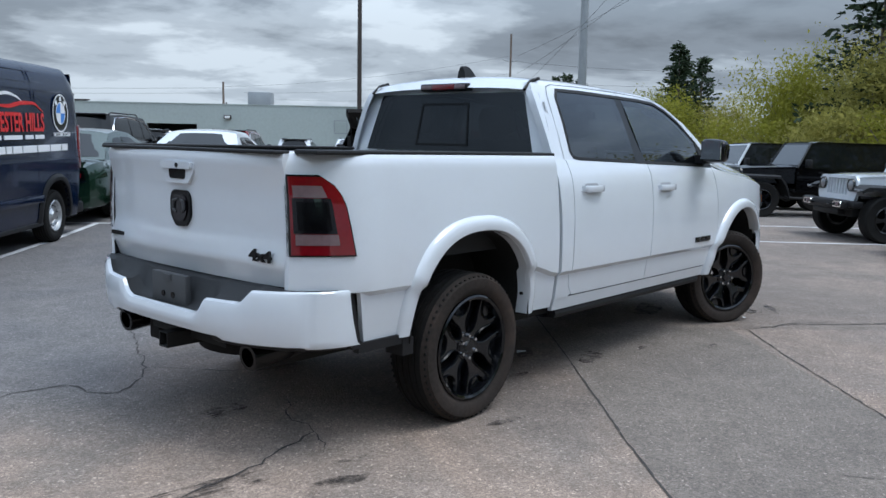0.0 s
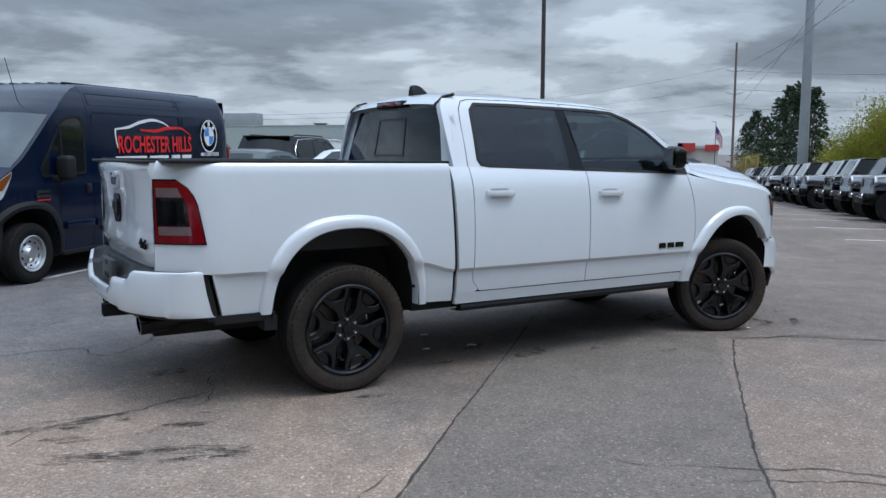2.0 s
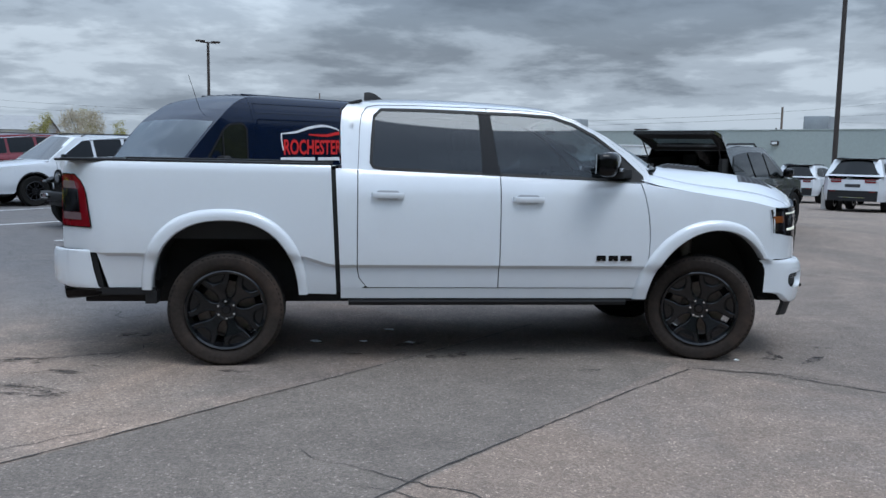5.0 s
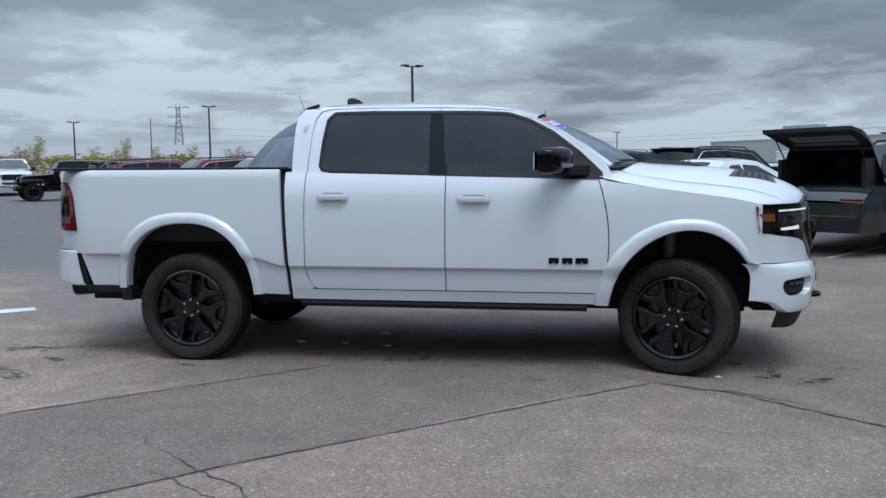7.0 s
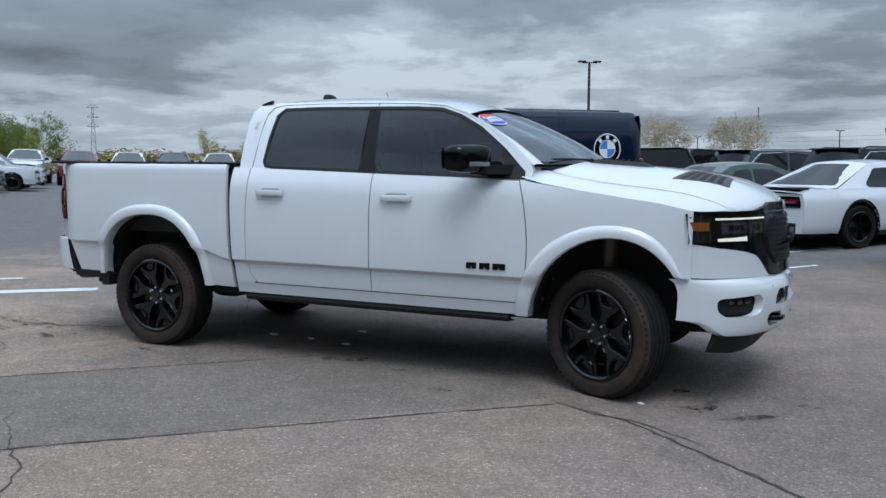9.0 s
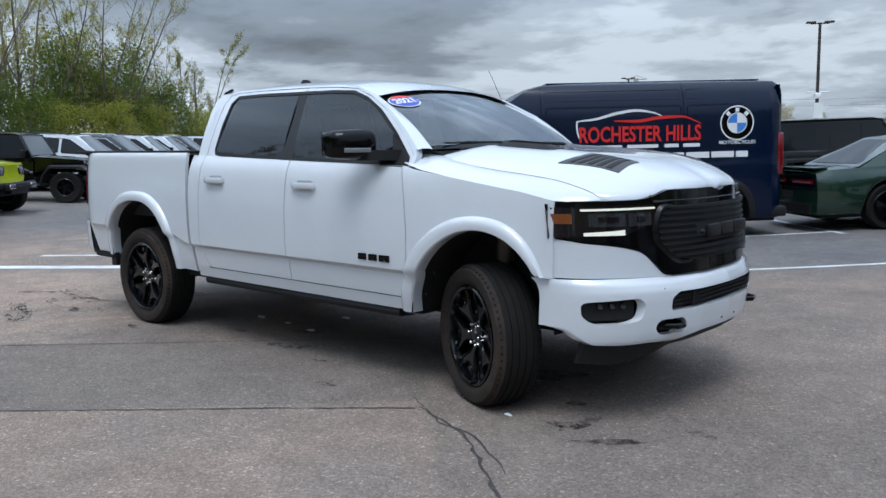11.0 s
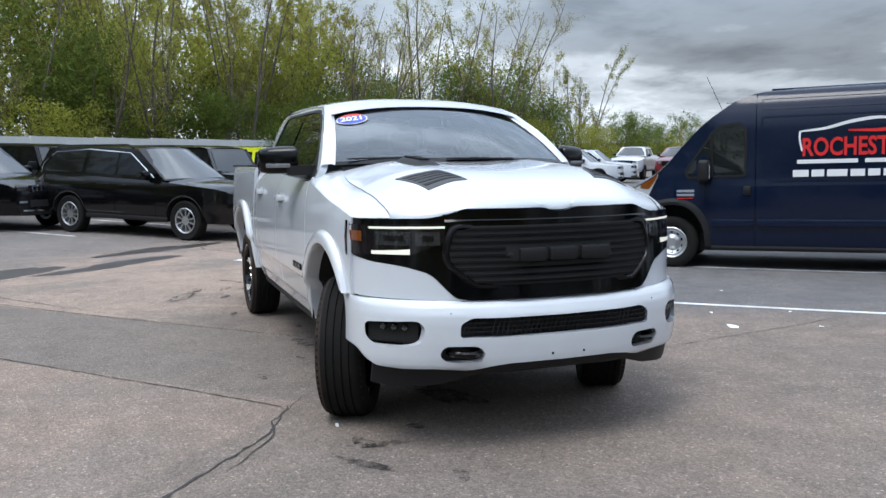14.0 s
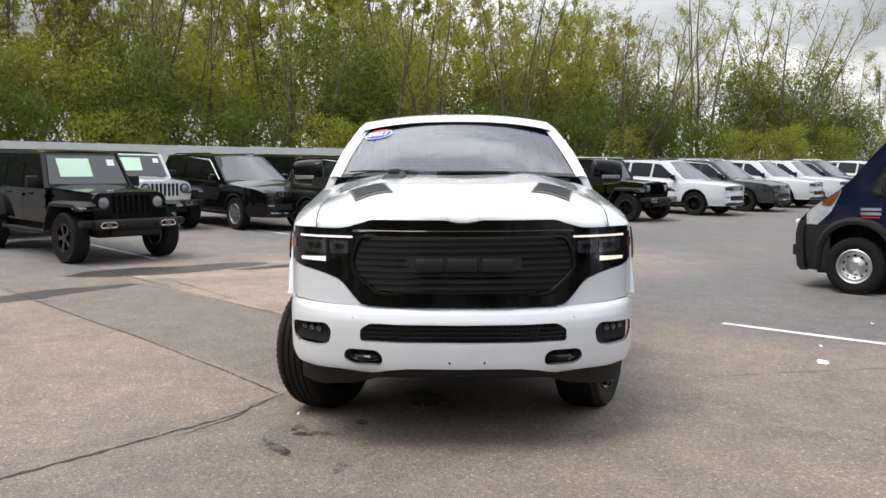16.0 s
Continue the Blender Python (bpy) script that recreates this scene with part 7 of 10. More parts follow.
part("arm", tube([(0, 0, 13.5), (-0.9, 0.4, 13.6)], 0.05, 6), POLEBROWN, flagp)
for k in range(9):
    rows = [[(0.1 + 2.6 * t * 0.45, -2.6 * t * 0.35, 12.6 - 0.27 * k - 2.4 * t ** 1.3 - dz) for dz in (0, 0.27)] for t in np.linspace(0, 1, 8)]
    part("stripe", flange(grid(rows), (0.02, 0.02, 0)), FLAGRED if k % 2 == 0 else FLAGWHITE, flagp)
part("canton", flange(grid([[(0.08 + 2.6 * t * 0.45, -2.6 * t * 0.35 - 0.03, 12.6 - 2.4 * t ** 1.3 - dz) for dz in (0, 1.3)] for t in np.linspace(0, 0.42, 5)]), (0.02, 0.02, 0)), FLAGBLUE, flagp)



# ---------------------------------------------------------------- trees
def grow(rnd, base, direction, length, radius, depth, limbs, tips, spread, rise):
    pts, rad = [Vector(base)], [radius]
    d = Vector(direction).normalized()
    n = 5 if depth else 3
    for i in range(n):
        d = (d + Vector((rnd.uniform(-1, 1), rnd.uniform(-1, 1), rnd.uniform(-0.3, 0.5) + rise)) * 0.13).normalized()
        pts.append(pts[-1] + d * (length / n))
        rad.append(radius * (1 - 0.75 * (i + 1) / n))
    limbs.append(tube(pts, rad, 6 if depth > 1 else 4 if depth else 3, False))
    if depth <= 1:
        tips += [(p, depth) for p in pts[2:]] + [(pts[-1], depth)] * (2 if depth == 0 else 0)
    else:
        tips += [(pts[-1], depth)]
    if depth == 0:
        return
    for k in range(rnd.randint(3, 4) if depth > 1 else rnd.randint(3, 5)):
        i = rnd.randint(2, n)
        a = rnd.uniform(0, 6.28)
        side = Vector((math.cos(a), math.sin(a), 0)) * spread + d * 0.9 + Vector((0, 0, rise))
        grow(rnd, pts[i], side, length * rnd.uniform(0.42, 0.62), rad[i] * 0.62, depth - 1, limbs, tips, spread, rise)


def leaves(rnd, places, count, spread, size):
    vs, fs = [], []
    size *= 1.15
    for _ in range(count):
        p, dp = places[rnd.randrange(len(places))]
        c = Vector(p) + Vector((rnd.gauss(0, spread), rnd.gauss(0, spread), rnd.gauss(0, spread * 0.8)))
        n = Vector((rnd.gauss(0, 1), rnd.gauss(0, 1), rnd.gauss(0.4, 1))).normalized()
        a = n.orthogonal().normalized()
        a.rotate(Matrix.Rotation(rnd.uniform(0, 6.28), 3, n))
        b = n.cross(a)
        s = size * rnd.uniform(0.6, 1.4)
        k = len(vs)
        vs += [tuple(c - a * s), tuple(c + b * s * 0.7), tuple(c + a * s)]
        fs.append((k, k + 1, k + 2))
    return vs, fs


def make_tree(seed, h, stems, leaf_mat, count, label, size=0.10, spread_=0.42, depth=2, fan=0.5, rise=0.35, trunk_r=0.12, name="tree"):
    rnd = random.Random(seed)
    limbs, tips = [], []
    for s in range(stems):
        a = 6.28 * s / stems + rnd.uniform(-0.5, 0.5)
        lean = rnd.uniform(0.04, 0.22) if stems > 1 else 0.03
        base = Vector((math.cos(a) * 0.35 * (stems > 1), math.sin(a) * 0.35 * (stems > 1), -0.3))
        grow(rnd, base, (math.cos(a) * lean, math.sin(a) * lean, 1), h * rnd.uniform(0.62, 0.78), trunk_r * rnd.uniform(0.7, 1.1), depth, limbs, tips, fan, rise)
    t = thing(name, Matrix.Identity(4), label, "tree", "trees along the lot")
    part("trunk", merge(*limbs), BARK, t, sharp=80)
    part("crown", leaves(rnd, tips, count, spread_, size), leaf_mat, t, smooth=False)
    return t


def make_shrub(seed, r, h, leaf_mat, count, label, size=0.09, name="shrub", category="shrub", group="shrubs along the lot", clumps=70):
    rnd = random.Random(seed)
    limbs, places = [], []
    for k in range(9):
        a = rnd.uniform(0, 6.28)
        tip = Vector((math.cos(a) * r * rnd.uniform(0.2, 0.9), math.sin(a) * r * rnd.uniform(0.2, 0.9), h * rnd.uniform(0.55, 1.0)))
        mid = tip * 0.5 + Vector((0, 0, h * 0.12))
        limbs.append(tube([(0, 0, -0.2), tuple(mid), tuple(tip)], [0.035, 0.022, 0.008], 5, False))
    for k in range(clumps):
        a, q = rnd.uniform(0, 6.28), rnd.uniform(0, 1) ** 0.5
        z = rnd.uniform(0.06, 1.0)
        rr = r * q * (1.0 - 0.5 * z ** 2)
        places.append((Vector((rr * math.cos(a), rr * math.sin(a), h * z)), 0))
    t = thing(name, Matrix.Identity(4), label, category, group)
    part("stem", merge(*limbs), BARK, t, sharp=80)
    part("crown", leaves(rnd, places, count, 0.26, size), leaf_mat, t, smooth=False)
    return t


def make_conifer(seed, h, label, levels=26, sprays=18):
    rnd = random.Random(seed)
    t = thing("conifer", Matrix.Identity(4), label, "tree", "conifers")
    part("trunk", tube([(0, 0, -0.3), (0.05, 0, h * 0.5), (0, 0, h)], [0.2, 0.12, 0.02], 7, False), BARK, t)
    vs, fs, arms = [], [], []
    for lvl in range(levels):
        z = h * (0.10 + 0.88 * lvl / (levels - 1))
        reach = h * 0.36 * (1 - (z / h)) ** 0.8 + 0.15
        for k in range(7):
            a = rnd.uniform(0, 6.28)
            L = reach * rnd.uniform(0.65, 1.15)
            d = Vector((math.cos(a), math.sin(a), -0.12))
            for j in range(sprays):
                q = rnd.uniform(0.1, 1)
                c = Vector((0, 0, z)) + d * L * q + Vector((rnd.gauss(0, 0.10), rnd.gauss(0, 0.10), rnd.gauss(0, 0.09)))
                s = 0.20 * (26 / levels) ** 0.5 * rnd.uniform(0.6, 1.3)
                e1 = (d + Vector((rnd.gauss(0, 0.5), rnd.gauss(0, 0.5), rnd.gauss(0.1, 0.4)))).normalized()
                e2 = e1.orthogonal().normalized()
                e2.rotate(Matrix.Rotation(rnd.uniform(0, 6.28), 3, e1))
                k0 = len(vs)
                vs += [tuple(c), tuple(c + e1 * s + e2 * s * 0.4), tuple(c + e1 * s * 1.9), tuple(c + e1 * s - e2 * s * 0.4)]
                fs.append((k0, k0 + 1, k0 + 2, k0 + 3))
    part("crown", (vs, fs), NEEDLES, t, smooth=False)
    return t


planted = set()


def plant(kinds, spots, seed, lo=0.85, hi=1.15):
    """Sets the first of each kind at its first spot and copies of it at the rest."""
    rnd = random.Random(seed)
    for i, (x, y) in enumerate(spots):
        k = kinds[i % len(kinds)] if i < len(kinds) else kinds[rnd.randrange(len(kinds))]
        s = rnd.uniform(lo, hi)
        m = pose(x, y, height(x, y), 0, 0, rnd.uniform(0, 360)) @ Matrix.Diagonal((s, s, s * rnd.uniform(0.92, 1.1), 1))
        if k.name not in planted:
            planted.add(k.name)
            k.matrix_basis = m
        else:
            copy_thing(k, m @ Matrix.Diagonal((1 / k.scale[0], 1 / k.scale[1], 1 / k.scale[2], 1)))


def make_thicket(seed, h, stems, leaf_mat, count, label, size=0.05, bare=0.0):
    """A many-stemmed tree of the wood's edge: long ascending stems, whippy branches along them, young leaves along the twigs."""
    rnd = random.Random(seed)
    limbs, buds = [], []

    def shoot(base, d, length, radius, n, wander, lift_):
        pts, rad = [Vector(base)], [radius]
        d = Vector(d).normalized()
        for i in range(n):
            d = (d + Vector((rnd.uniform(-1, 1), rnd.uniform(-1, 1), rnd.uniform(-0.5, 0.5))) * wander + Vector((0, 0, lift_))).normalized()
            pts.append(pts[-1] + d * (length / n))
            rad.append(max(0.004, radius * (1 - 0.82 * (i + 1) / n)))
        return pts, rad

    def along(pts, t):
        i = min(int(t * (len(pts) - 1)), len(pts) - 2)
        w = t * (len(pts) - 1) - i
        return pts[i].lerp(pts[i + 1], w), (pts[i + 1] - pts[i]).normalized()

    for q in range(stems):
        a = 6.28 * q / stems + rnd.uniform(-0.6, 0.6)
        lean = rnd.uniform(0.05, 0.42)
        L = h * rnd.uniform(0.72, 1.05)
        r0 = rnd.uniform(0.055, 0.115)
        pts, rad = shoot((math.cos(a) * 0.3, math.sin(a) * 0.3, -0.3), (math.cos(a) * lean, math.sin(a) * lean, 1), L, r0, 8, 0.10, 0.03)
        limbs.append(tube(pts, rad, 5, False))
        for k in range(13):
            t = rnd.uniform(0.16, 0.98)
            p, d = along(pts, t)
            b = rnd.uniform(0, 6.28)
            out = Vector((math.cos(b), math.sin(b), 0)) * rnd.uniform(0.6, 1.1) + d
            bl = L * rnd.uniform(0.14, 0.30) * (1.15 - 0.6 * t)
            bp, br = shoot(p, out, bl, max(0.014, r0 * 0.40 * (1.1 - t)), 4, 0.16, 0.09)
            limbs.append(tube(bp, br, 3, False))
            for m in range(6):
                p2, d2 = along(bp, rnd.uniform(0.25, 1.0))
                c = rnd.uniform(0, 6.28)
                tp, tr = shoot(p2, Vector((math.cos(c), math.sin(c), rnd.uniform(-0.2, 0.6))) * 0.8 + d2, bl * rnd.uniform(0.25, 0.5), 0.009, 2, 0.2, 0.06)
                limbs.append(tube(tp, tr, 3, False))
                if rnd.random() > bare:
                    buds.append((tp, 1.0 - 0.35 * t))
    vs, fs = [], []
    for _ in range(count):
        tp, dens = buds[rnd.randrange(len(buds))]
        if rnd.random() > dens + 0.2:
            continue
        p, d = along(tp, rnd.uniform(0.1, 1.0))
        c = p + Vector((rnd.gauss(0, 0.11), rnd.gauss(0, 0.11), rnd.gauss(0, 0.10)))
        nrm = Vector((rnd.gauss(0, 1), rnd.gauss(0, 1), rnd.gauss(0.4, 1))).normalized()
        e1 = nrm.orthogonal().normalized()
        e1.rotate(Matrix.Rotation(rnd.uniform(0, 6.28), 3, nrm))
        e2 = nrm.cross(e1)
        z = size * rnd.uniform(0.55, 1.5)
        k = len(vs)
        vs += [tuple(c - e1 * z), tuple(c + e2 * z * 0.8), tuple(c + e1 * z)]
        fs.append((k, k + 1, k + 2))
    t = thing("tree", Matrix.Identity(4), label, "tree", "trees along the lot")
    part("trunk", merge(*limbs), BARK, t, sharp=80)
    part("crown", (vs, fs), leaf_mat, t, smooth=False)
    return t


spring = [make_thicket(1, 14.5, 5, LEAFSPRING, 8200, "slender many-stemmed tree with thin yellow-green leaves", 0.050), make_thicket(2, 16.0, 5, LEAFOLIVE, 6000, "many-stemmed spring tree with sparse leaves", 0.048),
          make_thicket(3, 14.0, 5, LEAFOLIVE, 7000, "young tree with olive buds", 0.048), make_thicket(4, 16.5, 5, LEAFOLIVE, 3000, "nearly bare spring tree with fine twigs", 0.045, 0.5), make_thicket(5, 13.0, 4, LEAFSPRING, 7600, "small tree with yellow-green leaves", 0.050)]
deep = [make_thicket(51, 17.0, 6, LEAFOLIVE, 7400, "tall budding tree deep in the wood", 0.150, 0.1), make_thicket(52, 16.0, 6, LEAFSPRING, 7400, "tall green tree deep in the wood", 0.150, 0.1)]
shrubs = [make_shrub(11, 2.4, 4.4, LEAFDARK, 5600, "dense dark green shrub along the fence", 0.070), make_shrub(12, 2.0, 3.6, LEAFSPRING, 5000, "fresh green shrub under the trees", 0.065), make_shrub(13, 2.6, 5.2, LEAFDARK, 5600, "tall green thicket shrub", 0.070)]
rnd = random.Random(77)
spots, low = [], []
for k in range(43):
    v = -26 + 2.1 * k + rnd.uniform(-0.8, 0.8)
    spots.append(uv_to_xy(-26.5 - rnd.uniform(0, 6) + max(0, v - 15) * 0.27, v))
for k in range(52):
    v = -26 + 2.0 * k + rnd.uniform(-0.7, 0.7)
    low.append(uv_to_xy(-24.8 - rnd.uniform(0, 2.6) + max(0, v - 15) * 0.27, v))
under = []
for k in range(28):
    v = -27 + 3.2 * k + rnd.uniform(-0.9, 0.9)
    under.append(uv_to_xy(-28.5 - rnd.uniform(0, 3.0) + max(0, v - 15) * 0.27, v))
plant([make_tree(6, 6.8, 4, LEAFSPRING, 7000, "low leafy tree under the tall ones", 0.095, 0.55, 2, 0.8, 0.15, 0.06), make_tree(7, 6.2, 4, LEAFDARK, 7000, "low dark green tree under the tall ones", 0.095, 0.55, 2, 0.8, 0.15, 0.06)], under, 5)
plant(spring, spots[:37], 3)
plant([make_thicket(8, 12.0, 3, LEAFOLIVE, 4600, "slim budding tree at the end of the wood", 0.060), make_thicket(9, 11.0, 3, LEAFYELLOW, 4600, "small yellow-green tree at the end of the wood", 0.060)], spots[37:], 15, 0.82, 1.0)
plant(shrubs, low, 4)
# second line, deeper in the wood
spots = [uv_to_xy(-34 - rnd.uniform(0, 8) + max(0, -28 + 2.9 * k - 15) * 0.27, -28 + 2.9 * k + rnd.uniform(-1, 1)) for k in range(27)]
plant(deep, spots[:22], 6, 1.0, 1.2)
plant(deep, spots[22:], 7, 0.8, 0.95)

# bushes behind the row of off-road cars
bush = [make_tree(21, 5.6, 4, LEAFYELLOW, 9000, "broad bush with yellow-green leaves", 0.080, 0.50, 2, 0.9, 0.1, 0.07, "bush"), make_tree(22, 6.0, 4, LEAFOLIVE, 9000, "broad bush with olive leaves", 0.080, 0.50, 2, 0.9, 0.1, 0.07, "bush")]
spots = []
for k in range(20):
    spots.append(uv_to_xy(4 + 3.3 * k + rnd.uniform(-0.6, 0.6), -17.5 - rnd.uniform(0, 2.5)))
for a, c, lo_, hi_ in ((0, 10, 0.85, 1.08), (10, 13, 0.72, 0.85), (13, 16, 0.52, 0.64), (16, 20, 0.36, 0.46)):
    plant(bush, spots[a:c], 8 + a, lo_, hi_)
# shrubs on the side that only the truck's windows mirror
for k in range(8):
    x, y = uv_to_xy(-25 + 3.5 * k, -18.5 - 0.8 * (k % 2))
    copy_thing(shrubs[2], pose(x, y, height(x, y), 0, 0, 77 * k) @ Matrix.Diagonal((1.5, 1.5, 1.75, 1)) @ Matrix.Diagonal((1 / shrubs[2].scale[0], 1 / shrubs[2].scale[1], 1 / shrubs[2].scale[2], 1)))
for k in range(6):
    x, y = uv_to_xy(40 + 3.2 * k, -15.0 - 0.4 * (k % 2))
    copy_thing(bush[0], pose(x, y, height(x, y), 0, 0, 77 * k) @ Matrix.Diagonal((0.9 - 0.08 * k, 0.9 - 0.08 * k, 0.88 - 0.08 * k, 1)) @ Matrix.Diagonal((1 / bush[0].scale[0], 1 / bush[0].scale[1], 1 / bush[0].scale[2], 1)))
for u, v in ((79, -13.4), (84, -13.2)):
    x, y = uv_to_xy(u, v)
    copy_thing(bush[1], pose(x, y, height(x, y), 0, 0, 40 * u) @ Matrix.Diagonal((0.5, 0.5, 0.5, 1)))
low = [uv_to_xy(3 + 2.9 * k, -15.8 - rnd.uniform(0, 1.0)) for k in range(20)]
plant([make_shrub(14, 1.9, 2.8, LEAFYELLOW, 3200, "low yellow-green hedge shrub", 0.08), make_shrub(15, 1.9, 2.6, LEAFOLIVE, 3200, "low olive green hedge shrub", 0.08)], low, 9)
firs = [make_conifer(31, 10.5, "tall dark green conifer behind the bushes"), make_conifer(32, 9.0, "dark pointed conifer behind the bushes")]
for i, (x, y, hh) in enumerate([(33, 5.5, 10.6), (31, 3, 12), (34.5, 1.5, 12.5), (29, -1.0, 11), (*uv_to_xy(45.2, -17.4), 8.6), (*uv_to_xy(47.4, -18.2), 8.0), (*uv_to_xy(43.4, -18.2), 7.6), (*uv_to_xy(62, -15.0), 8.0), (*uv_to_xy(66, -14.8), 8.8), (*uv_to_xy(70.5, -14.7), 9.0), (*uv_to_xy(75, -14.5), 8.4), (*uv_to_xy(90, -14.3), 8.0), (*uv_to_xy(94, -13.9), 7.0), (*uv_to_xy(86, -14.9), 7.2)]):
    m = pose(x, y, height(x, y), 0, 0, 70 * i) @ Matrix.Diagonal((hh / 10.5, hh / 10.5, hh / (10.5 if i % 2 == 0 else 9.0), 1))
    if i < 2:
        firs[i].matrix_basis = m
    else:
        base = firs[i % 2].scale
        copy_thing(firs[i % 2], m @ Matrix.Diagonal((1 / base[0], 1 / base[1], 1 / base[2], 1)))

# blossoming trees and the far tree line behind the lot
blossom = make_shrub(41, 3.3, 5.6, BLOSSOM, 9000, "round tree in cream blossom", 0.10, "blossom_tree", "tree", "blossom trees", 260)
plant([blossom], [(-1.4, 68.4), (-7.6, 67.7), (-30, 95)], 12, 0.95, 1.1)
russet = make_tree(42, 9.0, 3, RUSSET, 2200, "distant tree with russet buds", 0.16, 0.5, 2, 0.6, 0.3, 0.12)
pale = make_tree(43, 9.5, 3, LEAFOLIVE, 2400, "distant tree with pale green buds", 0.16, 0.5, 2, 0.6, 0.3, 0.12)
far_shrubs = [make_shrub(16, 2.4, 4.2, LEAFOLIVE, 900, "distant pale green hedge shrub", 0.20), make_shrub(17, 2.4, 4.2, RUSSET, 900, "distant russet brown hedge shrub", 0.20)]
for k_, sh_ in enumerate(far_shrubs):
    sh_.matrix_basis = pose(-52 + 9 * k_, 98, height(-52 + 9 * k_, 98) - 0.4)
far_fir = make_conifer(33, 9.0, "small dark distant conifer tree", 12, 12)
far_fir.matrix_basis = pose(-62, 122, height(-62, 122)) @ Matrix.Diagonal((0.6, 0.6, 0.5, 1))
far_spots, far_firs, hedge = [], [], []
for k in range(44):
    a = radians(72 + 78 * k / 43 + rnd.uniform(-0.8, 0.8))
    d = rnd.uniform(120, 165)
    (far_firs if rnd.random() < 0.3 else far_spots).append((d * math.cos(a), d * math.sin(a)))
for k in range(34):
    a = radians(86 + 66 * k / 33)
    hedge.append((rnd.uniform(100, 112) * math.cos(a), rnd.uniform(100, 112) * math.sin(a)))
plant([russet, pale], far_spots, 13, 0.42, 0.70)
for x, y in far_firs:
    copy_thing(far_fir, pose(x, y, height(x, y)) @ Matrix.Diagonal((0.62, 0.62, rnd.uniform(0.38, 0.55), 1)))
for i, (x, y) in enumerate(hedge):
    copy_thing(far_shrubs[i % 2], pose(x, y, height(x, y) - 0.5, 0, 0, i * 50) @ Matrix.Diagonal((2.3, 2.3, 0.85, 1)))

# ---------------------------------------------------------------- other vehicles
PANE = material("car_window_glass", (0.010, 0.012, 0.013), 0.03, spread=0.05, coat=1.0, spec=0.8)
SIDEPANE = material("dark_side_glass", (0.006, 0.007, 0.008), 0.04, spread=0.05, spec=0.35)


def plain_wheel(parent, x, y, R_, rim, w, mat, style):
    return wheel(parent, pose(x, y, R_, 0, (x * 37) % 60, 0 if y < 0 else 180), R_, rim, w, mat, style, RUBBER, 5, False)


